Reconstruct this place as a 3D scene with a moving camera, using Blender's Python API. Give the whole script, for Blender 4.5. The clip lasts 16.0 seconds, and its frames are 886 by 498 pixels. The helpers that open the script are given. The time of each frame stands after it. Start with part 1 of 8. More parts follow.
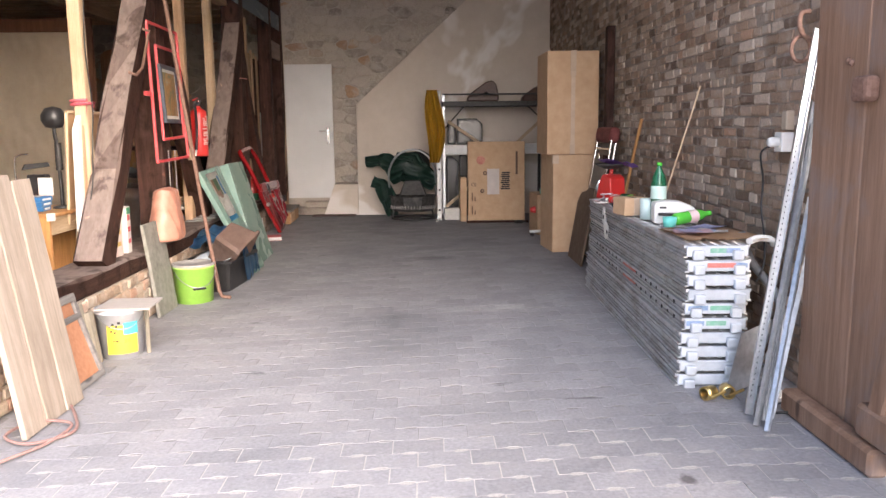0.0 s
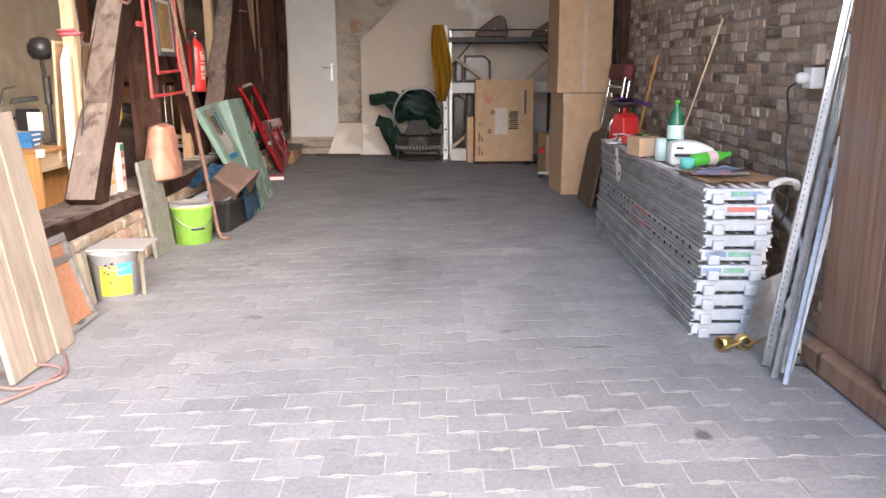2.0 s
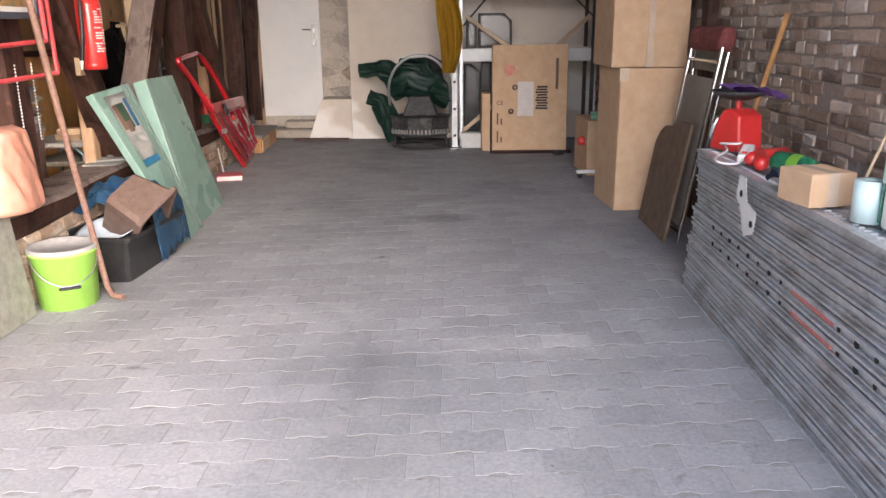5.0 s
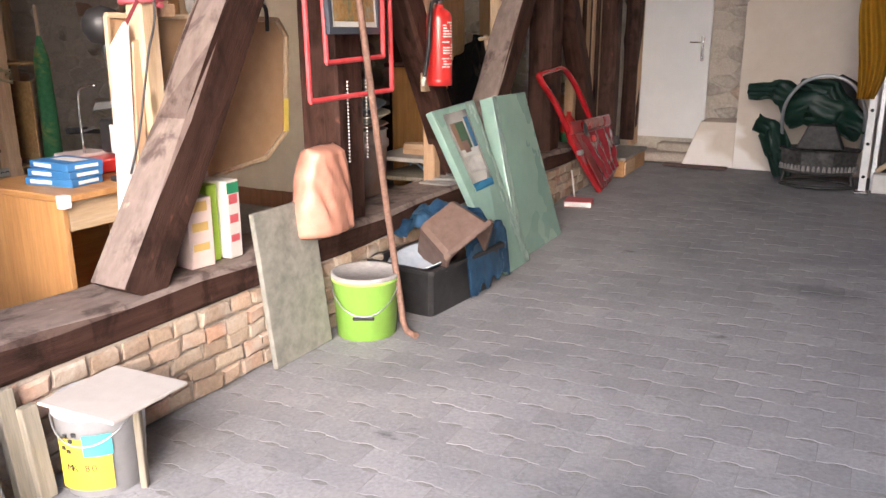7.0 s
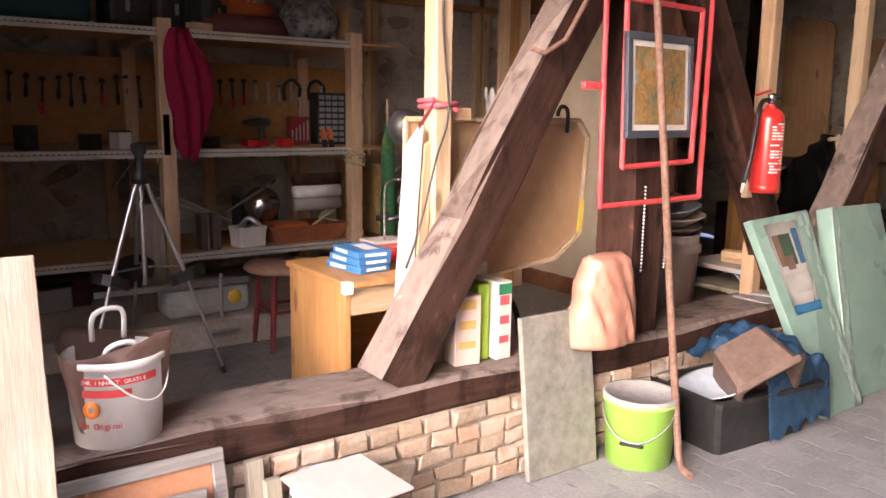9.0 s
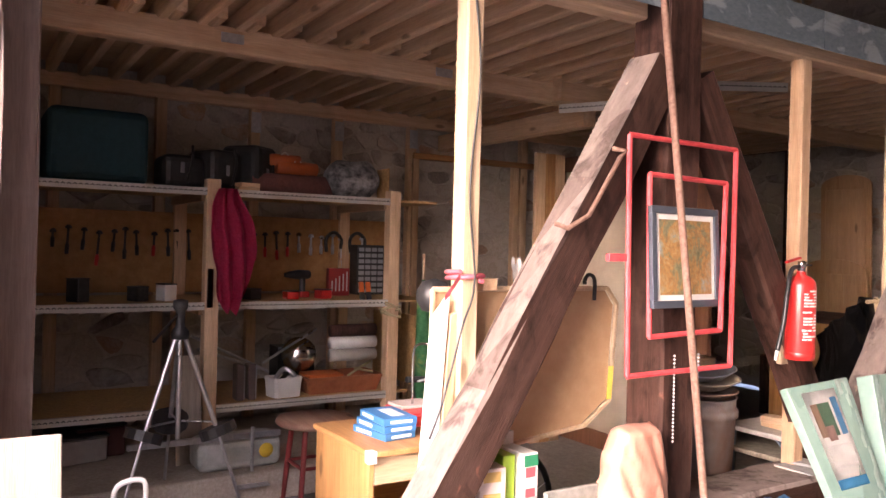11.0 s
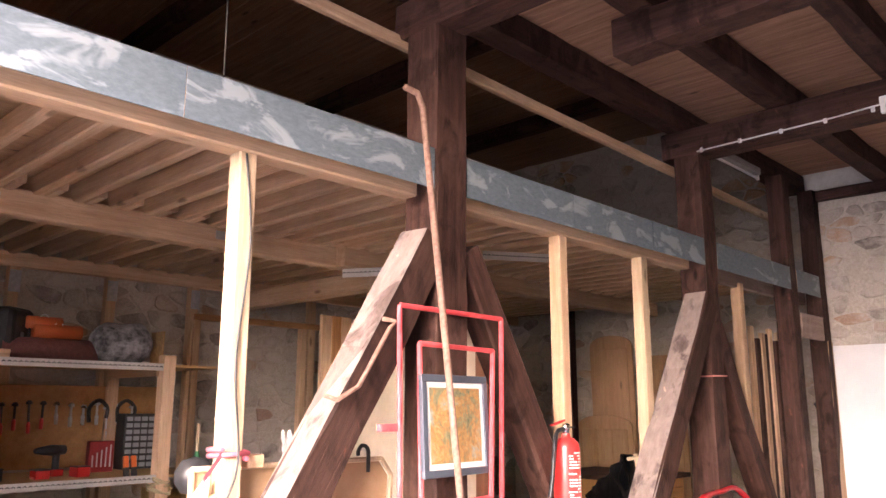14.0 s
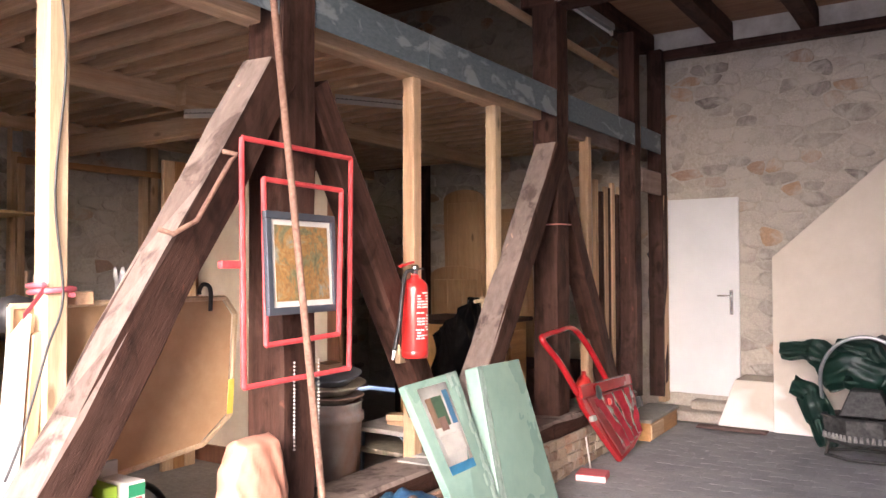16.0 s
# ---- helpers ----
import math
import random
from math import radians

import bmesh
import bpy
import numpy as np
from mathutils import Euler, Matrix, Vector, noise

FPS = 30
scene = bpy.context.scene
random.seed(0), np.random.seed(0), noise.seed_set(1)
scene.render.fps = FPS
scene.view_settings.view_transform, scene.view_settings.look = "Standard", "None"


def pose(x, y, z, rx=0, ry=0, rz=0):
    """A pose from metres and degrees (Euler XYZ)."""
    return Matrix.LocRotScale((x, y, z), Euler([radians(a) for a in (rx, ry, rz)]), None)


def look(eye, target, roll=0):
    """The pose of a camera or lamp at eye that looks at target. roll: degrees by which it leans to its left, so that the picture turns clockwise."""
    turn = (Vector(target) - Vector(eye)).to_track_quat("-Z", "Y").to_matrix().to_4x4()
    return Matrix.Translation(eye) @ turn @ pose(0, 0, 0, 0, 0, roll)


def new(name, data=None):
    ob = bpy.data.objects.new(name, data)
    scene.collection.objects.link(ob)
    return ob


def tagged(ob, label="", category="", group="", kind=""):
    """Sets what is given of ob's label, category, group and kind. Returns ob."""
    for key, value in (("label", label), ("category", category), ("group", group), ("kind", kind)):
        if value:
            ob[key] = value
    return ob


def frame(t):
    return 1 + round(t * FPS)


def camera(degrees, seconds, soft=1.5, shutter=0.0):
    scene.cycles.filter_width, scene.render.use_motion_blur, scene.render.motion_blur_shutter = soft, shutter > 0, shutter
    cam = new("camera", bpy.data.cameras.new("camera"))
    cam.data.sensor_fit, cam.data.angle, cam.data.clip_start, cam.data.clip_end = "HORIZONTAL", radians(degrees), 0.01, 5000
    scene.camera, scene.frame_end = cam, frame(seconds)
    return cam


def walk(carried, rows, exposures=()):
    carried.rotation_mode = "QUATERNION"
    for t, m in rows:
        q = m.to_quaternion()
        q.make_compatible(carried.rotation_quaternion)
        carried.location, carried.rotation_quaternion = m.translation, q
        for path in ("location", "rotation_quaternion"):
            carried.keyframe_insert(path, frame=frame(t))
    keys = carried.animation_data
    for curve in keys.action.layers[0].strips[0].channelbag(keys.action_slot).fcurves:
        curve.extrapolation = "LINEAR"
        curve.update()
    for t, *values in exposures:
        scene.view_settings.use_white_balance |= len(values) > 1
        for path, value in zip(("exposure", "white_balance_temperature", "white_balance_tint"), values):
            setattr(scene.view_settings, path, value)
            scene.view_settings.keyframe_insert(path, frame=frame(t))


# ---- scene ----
cam = camera(59.0, 16.0)
PATH = [
    (0, (0.168, 0.875, 1.316), (0.203, 2.851, 1.012), -0.6),
    (0.5, (0.179, 0.864, 1.314), (0.212, 2.835, 0.972), -0.4),
    (1, (0.175, 0.871, 1.314), (0.21, 2.836, 0.946), -0.3),
    (1.5, (0.166, 0.918, 1.309), (0.195, 2.877, 0.907), -0.2),
    (2, (0.18, 1.071, 1.282), (0.198, 3.019, 0.832), -0.2),
    (2.5, (0.179, 1.401, 1.25), (0.206, 3.338, 0.754), -0.2),
    (3, (0.122, 1.805, 1.282), (0.16, 3.73, 0.743), -0.5),
    (3.2, (0.132, 1.97, 1.263), (0.165, 3.892, 0.708), -0.5),
    (5.3, (0.281, 3.553, 1.34), (0.239, 5.476, 0.79), -0.5),
    (5.5, (0.295, 3.622, 1.337), (0.207, 5.542, 0.784), -0.3),
    (6, (0.261, 3.876, 1.337), (-0.049, 5.77, 0.775), -0.2),
    (6.5, (0.264, 4.105, 1.365), (-0.362, 5.92, 0.805), -0.4),
    (7, (0.371, 4.3, 1.377), (-0.56, 5.99, 0.851), -0.2),
    (7.5, (0.381, 4.465, 1.366), (-0.808, 5.997, 0.875), 0.1),
    (8, (0.339, 4.612, 1.423), (-1.051, 5.976, 0.966), 0.5),
    (8.2, (0.365, 4.64, 1.428), (-1.089, 5.943, 0.993), 0.5),
    (10.3, (0.552, 4.728, 1.592), (-1.143, 5.776, 1.424), 1.8),
    (10.5, (0.548, 4.736, 1.59), (-1.15, 5.786, 1.464), 1.7),
    (11, (0.566, 4.732, 1.642), (-1.134, 5.784, 1.639), 1.4),
    (11.5, (0.576, 4.729, 1.662), (-1.123, 5.774, 1.809), 1.2),
    (12, (0.584, 4.703, 1.731), (-1.104, 5.738, 2.01), 1.0),
    (12.5, (0.6, 4.691, 1.753), (-1.075, 5.719, 2.128), 0.9),
    (13, (0.603, 4.691, 1.753), (-1.023, 5.777, 2.173), 0.8),
    (13.5, (0.621, 4.725, 1.739), (-0.887, 5.969, 2.161), 0.4),
    (14, (0.654, 4.828, 1.712), (-0.705, 6.242, 2.107), 0.1),
    (14.5, (0.658, 4.863, 1.705), (-0.589, 6.385, 2.061), 0.0),
    (15, (0.649, 4.878, 1.7), (-0.546, 6.455, 1.993), 0.0),
    (15.5, (0.646, 4.905, 1.668), (-0.509, 6.528, 1.844), 0.0),
    (16, (0.623, 4.943, 1.6), (-0.483, 6.609, 1.648), -0.2),
]
walk(cam, [(t, look(eye, target, roll)) for t, eye, target, roll in PATH],
     [(0.0, 1.88, 6150, 17), (3.0, 1.85, 6050, 15), (5.5, 2.25, 5950, 16), (7.0, 2.05, 5950, 17), (8.0, 2.1, 6200, 20), (11.0, 2.85, 6300, 30), (13.0, 3.3, 6050, 28), (14.5, 3.65, 6200, 27), (16.0, 2.95, 6000, 22)])
SKY_STRENGTH = 0.15

# ---- light ----
world = bpy.data.worlds.new("overcast_sky")
scene.world = world
world.use_nodes = True
wn, wl = world.node_tree.nodes, world.node_tree.links
sky = wn.new("ShaderNodeTexSky")
sky.sky_type, sky.sun_disc = "NISHITA", False
sky.sun_elevation, sky.sun_rotation = radians(25), radians(153)
sky.air_density, sky.dust_density = 1.0, 4.0
wl.new(sky.outputs[0], wn["Background"].inputs[0])
wn["Background"].inputs[1].default_value = SKY_STRENGTH
sun = new("sun", bpy.data.lights.new("sun", "SUN"))
sun.data.energy, sun.data.angle, sun.data.color = 2.2, radians(86), (1.0, 0.975, 0.95)
sun.matrix_world = look((4.8, -10, 5.1), (0, 0, 0))



# ---- materials ----
def shader(name, rough=0.7, metal=0.0):
    m = bpy.data.materials.new(name)
    m.use_nodes = True
    n, l = m.node_tree.nodes, m.node_tree.links
    b = n["Principled BSDF"]
    b.inputs["Roughness"].default_value, b.inputs["Metallic"].default_value = rough, metal
    return m, n, l, b


def coords(n, l, scale, shuffle=True):
    """Object coordinates, shifted for each object, scaled along the axes."""
    tc, mp = n.new("ShaderNodeTexCoord"), n.new("ShaderNodeMapping")
    mp.inputs["Scale"].default_value = scale
    l.new(tc.outputs["Object"], mp.inputs["Vector"])
    if shuffle:
        info, mul = n.new("ShaderNodeObjectInfo"), n.new("ShaderNodeVectorMath")
        mul.operation = "MULTIPLY"
        mul.inputs[1].default_value = (37.0, 53.0, 71.0)
        l.new(info.outputs["Random"], mul.inputs[0])
        l.new(mul.outputs[0], mp.inputs["Location"])
    return mp.outputs[0]


def noise_tex(n, l, vec, scale, detail=5.0, rough=0.6, distort=0.0):
    t = n.new("ShaderNodeTexNoise")
    t.inputs["Scale"].default_value, t.inputs["Detail"].default_value = scale, detail
    t.inputs["Roughness"].default_value, t.inputs["Distortion"].default_value = rough, distort
    l.new(vec, t.inputs["Vector"])
    return t.outputs[0]


def ramp(n, l, fac, stops):
    r = n.new("ShaderNodeValToRGB")
    while len(r.color_ramp.elements) < len(stops):
        r.color_ramp.elements.new(0.5)
    for e, (p, c) in zip(r.color_ramp.elements, stops):
        e.position, e.color = p, (*c, 1) if len(c) == 3 else c
    l.new(fac, r.inputs[0])
    return r.outputs[0]


def mixed(n, l, a, b, fac, kind="MIX"):
    x = n.new("ShaderNodeMix")
    x.data_type, x.blend_type = "RGBA", kind
    for s, v in ((6, a), (7, b), (0, fac)):
        if isinstance(v, (int, float)):
            x.inputs[s].default_value = v
        elif isinstance(v, tuple):
            x.inputs[s].default_value = (*v, 1)
        else:
            l.new(v, x.inputs[s])
    return x.outputs[2]


def bumped(n, l, b, height, strength, dist=0.01):
    u = n.new("ShaderNodeBump")
    u.inputs["Strength"].default_value, u.inputs["Distance"].default_value = strength, dist
    l.new(height, u.inputs["Height"])
    l.new(u.outputs[0], b.inputs["Normal"])


def varied(n, l, colour, amount, island=False):
    """Lightness that differs from object to object, or from loose piece to loose piece."""
    src = n.new("ShaderNodeNewGeometry" if island else "ShaderNodeObjectInfo")
    hsv, mr = n.new("ShaderNodeHueSaturation"), n.new("ShaderNodeMapRange")
    mr.inputs[3].default_value, mr.inputs[4].default_value = 1 - amount, 1 + amount
    l.new(src.outputs["Random Per Island" if island else "Random"], mr.inputs[0])
    l.new(mr.outputs[0], hsv.inputs["Value"])
    l.new(colour, hsv.inputs["Color"])
    return hsv.outputs[0]


def surface(name, c1, c2, scale=14.0, rough=0.75, metal=0.0, bump=0.25, stretch=(1, 1, 1), dirt=None, dirt_at=0.55, vary=0.0, island=False, coat=0.0, crisp=0.22):
    """Two tones in fine grain, dirt in large patches."""
    m, n, l, b = shader(name, rough, metal)
    vec = coords(n, l, stretch)
    fine = noise_tex(n, l, vec, scale, 6.0, 0.65)
    col = ramp(n, l, fine, [(0.3, c1), (0.7, c2)])
    big = noise_tex(n, l, vec, scale * 0.13, 4.0, 0.6, 0.6)
    if dirt:
        col = mixed(n, l, col, dirt, ramp(n, l, big, [(dirt_at, (0, 0, 0)), (dirt_at + crisp, (0.85, 0.85, 0.85))]))
    else:
        col = mixed(n, l, col, ramp(n, l, big, [(0.3, (0.78, 0.78, 0.78)), (0.7, (1, 1, 1))]), 0.7, "MULTIPLY")
    if vary:
        col = varied(n, l, col, vary, island)
    l.new(col, b.inputs["Base Color"])
    r = n.new("ShaderNodeMapRange")
    r.inputs[3].default_value, r.inputs[4].default_value = max(rough - 0.15, 0.03), min(rough + 0.15, 1)
    l.new(big, r.inputs[0])
    l.new(r.outputs[0], b.inputs["Roughness"])
    b.inputs["Coat Weight"].default_value = coat
    if bump:
        bumped(n, l, b, fine, bump, 0.006)
    return m


def timber(name, dark, light, axis="z", rough=0.65, bump=0.35, knots=True, vary=0.12, dust=None):
    """Wood with its grain along one axis, growth bands, knots, and dust in patches."""
    m, n, l, b = shader(name, rough)
    at = "xyz".index(axis)
    vec = coords(n, l, tuple(0.06 if k == at else 1.0 for k in range(3)))
    vec2 = coords(n, l, tuple(0.35 if k == at else 1.0 for k in range(3)))
    band = noise_tex(n, l, vec, 22.0, 4.0, 0.55, 0.5)
    fibre = noise_tex(n, l, vec, 160.0, 3.0, 0.7)
    col = ramp(n, l, band, [(0.22, dark), (0.7, light)])
    col = mixed(n, l, col, ramp(n, l, fibre, [(0.35, (0.7, 0.7, 0.7)), (0.6, (1, 1, 1))]), 0.6, "MULTIPLY")
    if knots:
        v = n.new("ShaderNodeTexVoronoi")
        v.inputs["Scale"].default_value, v.inputs["Randomness"].default_value = 5.0, 1.0
        l.new(vec2, v.inputs["Vector"])
        col = mixed(n, l, col, tuple(c * 0.45 for c in dark), ramp(n, l, v.outputs[0], [(0.06, (0.9, 0.9, 0.9)), (0.12, (0, 0, 0))]))
    big = noise_tex(n, l, coords(n, l, (1, 1, 1)), 2.2, 5.0, 0.65, 0.4)
    if dust:
        col = mixed(n, l, col, dust, ramp(n, l, big, [(0.5, (0, 0, 0)), (0.72, (0.8, 0.8, 0.8))]))
    else:
        col = mixed(n, l, col, ramp(n, l, big, [(0.3, (0.75, 0.74, 0.72)), (0.65, (1, 1, 1))]), 0.7, "MULTIPLY")
    l.new(varied(n, l, col, vary), b.inputs["Base Color"])
    bumped(n, l, b, fibre, bump, 0.004)
    return m


def plain(name, colour, rough=0.5, metal=0.0, coat=0.0):
    return surface(name, tuple(c * 0.86 for c in colour), tuple(min(c * 1.06, 1) for c in colour), 9.0, rough, metal, 0.05, coat=coat)


OLD = {a: timber("old_stained_timber_" + a, (0.02, 0.0095, 0.0075), (0.085, 0.041, 0.031), a, 0.7, 0.9, dust=(0.10, 0.056, 0.045)) for a in "xyz"}
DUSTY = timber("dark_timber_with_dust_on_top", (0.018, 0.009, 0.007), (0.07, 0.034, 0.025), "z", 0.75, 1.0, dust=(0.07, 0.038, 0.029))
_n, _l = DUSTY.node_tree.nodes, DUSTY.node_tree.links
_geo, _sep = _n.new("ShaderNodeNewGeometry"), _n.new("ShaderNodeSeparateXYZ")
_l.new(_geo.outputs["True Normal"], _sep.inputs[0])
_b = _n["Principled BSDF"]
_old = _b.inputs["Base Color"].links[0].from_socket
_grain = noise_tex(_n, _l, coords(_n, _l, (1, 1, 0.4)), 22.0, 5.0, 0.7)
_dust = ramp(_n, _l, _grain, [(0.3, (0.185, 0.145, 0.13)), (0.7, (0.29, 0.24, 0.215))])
# Upward faces are painted paler by their normal, as settled dust.
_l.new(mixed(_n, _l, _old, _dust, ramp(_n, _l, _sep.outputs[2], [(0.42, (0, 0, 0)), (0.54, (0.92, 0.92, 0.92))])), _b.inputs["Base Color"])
for _m in [DUSTY] + list(OLD.values()):
    _m.node_tree.nodes["Principled BSDF"].inputs["Specular IOR Level"].default_value = 0.18
WORN = {a: timber("dusty_old_timber_" + a, (0.17, 0.115, 0.09), (0.30, 0.22, 0.185), a, 0.85, 0.5, dust=(0.33, 0.27, 0.24)) for a in "yz"}
PINE = {a: timber("new_pine_" + a, (0.54, 0.335, 0.19), (0.74, 0.53, 0.345), a, 0.6, 0.2) for a in "xyz"}
PALE = {a: timber("pale_planed_pine_" + a, (0.50, 0.355, 0.21), (0.64, 0.50, 0.345), a, 0.6, 0.2) for a in "xyz"}
WARM = {a: timber("orange_pine_" + a, (0.40, 0.19, 0.065), (0.60, 0.33, 0.13), a, 0.5, 0.2) for a in "xyz"}
ROUGH_PLANK = timber("rough_sawn_plank", (0.26, 0.21, 0.165), (0.39, 0.33, 0.275), "z", 0.8, 0.4)
GREY_PLANK = timber("weathered_grey_plank", (0.17, 0.15, 0.115), (0.33, 0.30, 0.24), "z", 0.9, 0.5)
GATE_WOOD = timber("brown_gate_board", (0.18, 0.10, 0.06), (0.34, 0.21, 0.14), "z", 0.75, 0.5, dust=(0.22, 0.19, 0.18))
CEIL_WOOD = timber("dark_ceiling_board", (0.20, 0.10, 0.06), (0.40, 0.235, 0.15), "x", 0.8, 0.4)
LOFT_BOARD = timber("loft_board", (0.42, 0.26, 0.14), (0.58, 0.38, 0.22), "y", 0.7, 0.2)
OSB = surface("strand_board", (0.42, 0.25, 0.10), (0.66, 0.44, 0.2), 40.0, 0.7, 0, 0.3)
PAVER = surface("concrete_paver", (0.225, 0.223, 0.23), (0.34, 0.337, 0.345), 60.0, 0.88, 0, 0.35, dirt=(0.305, 0.296, 0.294), dirt_at=0.5, vary=0.10)
PAVER_FAR = surface("concrete_paver_far", (0.225, 0.223, 0.23), (0.34, 0.337, 0.345), 60.0, 0.88, 0, 0.35, dirt=(0.305, 0.296, 0.294), dirt_at=0.5, vary=0.10, island=True)
for _m in (PAVER, PAVER_FAR):
    _n, _l = _m.node_tree.nodes, _m.node_tree.links
    _b, _g = _n["Principled BSDF"], _n.new("ShaderNodeNewGeometry")
    _old = _b.inputs["Base Color"].links[0].from_socket
    _wide = noise_tex(_n, _l, _g.outputs["Position"], 0.9, 5.0, 0.62, 0.8)
    _spot = noise_tex(_n, _l, _g.outputs["Position"], 3.2, 6.0, 0.7, 0.3)
    _speck = noise_tex(_n, _l, _g.outputs["Position"], 70.0, 2.0, 0.5)
    _c = mixed(_n, _l, _old, ramp(_n, _l, _wide, [(0.32, (0.74, 0.745, 0.77)), (0.5, (0.95, 0.95, 0.96)), (0.68, (1.12, 1.1, 1.08))]), 1.0, "MULTIPLY")
    _c = mixed(_n, _l, _c, (0.10, 0.10, 0.10), ramp(_n, _l, _spot, [(0.68, (0, 0, 0)), (0.78, (0.6, 0.6, 0.6))]))
    _c = mixed(_n, _l, _c, (0.62, 0.60, 0.57), ramp(_n, _l, _speck, [(0.76, (0, 0, 0)), (0.80, (0.8, 0.8, 0.8))]))
    _l.new(_c, _b.inputs["Base Color"])
PALE_SAND = surface("pale_joint_sand", (0.34, 0.32, 0.30), (0.52, 0.50, 0.47), 90.0, 0.95, 0, 0.4)
SAND = surface("joint_sand", (0.19, 0.184, 0.18), (0.30, 0.292, 0.286), 120.0, 0.95, 0, 0.3)


def stained(m, scale, at, tone, stretch=(1, 1, 1), soft=0.08):
    """Stains that run on across neighbouring pieces."""
    n, l = m.node_tree.nodes, m.node_tree.links
    b = n["Principled BSDF"]
    was = b.inputs["Base Color"].links[0].from_socket
    geo, mp = n.new("ShaderNodeNewGeometry"), n.new("ShaderNodeMapping")
    mp.inputs["Scale"].default_value = stretch
    l.new(geo.outputs["Position"], mp.inputs["Vector"])
    spot = noise_tex(n, l, mp.outputs[0], scale, 6.0, 0.62, 0.5)
    l.new(mixed(n, l, was, ramp(n, l, spot, [(at, (1, 1, 1)), (at + soft, tone)]), 1.0, "MULTIPLY"), b.inputs["Base Color"])


def blotch(m, x, y, rx, ry, tone, soft=0.35):
    """One stained or paler patch of the paving at a place of its own."""
    n, l = m.node_tree.nodes, m.node_tree.links
    b = n["Principled BSDF"]
    was = b.inputs["Base Color"].links[0].from_socket
    geo, mp, ln, ad = n.new("ShaderNodeNewGeometry"), n.new("ShaderNodeMapping"), n.new("ShaderNodeVectorMath"), n.new("ShaderNodeMath")
    mp.inputs["Location"].default_value, mp.inputs["Scale"].default_value = (-x / rx, -y / ry, 0), (1 / rx, 1 / ry, 0)
    l.new(geo.outputs["Position"], mp.inputs["Vector"])
    ln.operation, ad.operation = "LENGTH", "MULTIPLY_ADD"
    l.new(mp.outputs[0], ln.inputs[0])
    l.new(noise_tex(n, l, geo.outputs["Position"], 9.0, 5.0, 0.65), ad.inputs[0])
    ad.inputs[1].default_value = 1.6
    l.new(ln.outputs["Value"], ad.inputs[2])
    l.new(mixed(n, l, was, blend_stop(n, l, ad.outputs[0], tone, soft), 1.0, "MULTIPLY"), b.inputs["Base Color"])


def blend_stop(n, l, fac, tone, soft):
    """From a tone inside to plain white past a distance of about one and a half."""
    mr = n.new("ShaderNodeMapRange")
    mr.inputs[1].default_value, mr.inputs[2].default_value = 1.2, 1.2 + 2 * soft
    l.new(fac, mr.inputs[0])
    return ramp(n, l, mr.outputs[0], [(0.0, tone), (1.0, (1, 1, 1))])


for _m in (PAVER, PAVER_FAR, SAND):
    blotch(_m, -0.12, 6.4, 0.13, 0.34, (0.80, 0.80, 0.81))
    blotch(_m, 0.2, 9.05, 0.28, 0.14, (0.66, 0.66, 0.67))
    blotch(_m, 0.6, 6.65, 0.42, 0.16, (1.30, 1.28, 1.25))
    blotch(_m, 1.14, 3.67, 0.045, 0.07, (0.42, 0.40, 0.40), 0.2)
for _m in (PAVER, PAVER_FAR, SAND):
    stained(_m, 0.9, 0.52, (0.80, 0.81, 0.84), soft=0.2)
    stained(_m, 2.6, 0.66, (0.42, 0.42, 0.43), (1, 2.2, 1))
    stained(_m, 14.0, 0.70, (0.50, 0.48, 0.46), soft=0.04)
for _m in [DUSTY] + list(OLD.values()):
    stained(_m, 7.0, 0.52, (0.45, 0.42, 0.42), (1, 1, 0.5), 0.12)
    stained(_m, 16.0, 0.66, (2.2, 1.9, 1.7), (1, 1, 0.35), 0.06)
# Unseen ground outside; its colour is made pale to bounce light indoors.
BOUNCE_GROUND = surface("pale_bounce_ground", (0.50, 0.48, 0.45), (0.64, 0.62, 0.585), 60.0, 0.95, 0, 0.4)
DIRT = surface("dark_dirt_floor", (0.18, 0.165, 0.15), (0.28, 0.26, 0.24), 30.0, 0.95, 0, 0.4)
MORTAR = surface("lime_mortar", (0.33, 0.285, 0.235), (0.50, 0.44, 0.375), 45.0, 0.95, 0, 0.7, dirt=(0.29, 0.24, 0.20))
LIME = surface("pale_lime_mortar", (0.38, 0.335, 0.28), (0.55, 0.50, 0.43), 38.0, 0.95, 0, 0.8, dirt=(0.40, 0.34, 0.28), dirt_at=0.52)
BRICK_MORTAR = surface("grey_brown_mortar", (0.22, 0.18, 0.15), (0.36, 0.305, 0.255), 45.0, 0.95, 0, 0.8, dirt=(0.45, 0.40, 0.34), dirt_at=0.58, crisp=0.1)
PLASTER = surface("raw_plasterboard", (0.58, 0.505, 0.425), (0.64, 0.565, 0.485), 4.4, 0.85, 0, 0.05, dirt=(0.82, 0.79, 0.755), dirt_at=0.52, crisp=0.05)
WHITEWASH = surface("whitewash", (0.55, 0.52, 0.48), (0.75, 0.73, 0.69), 8.0, 0.9, 0, 0.3)


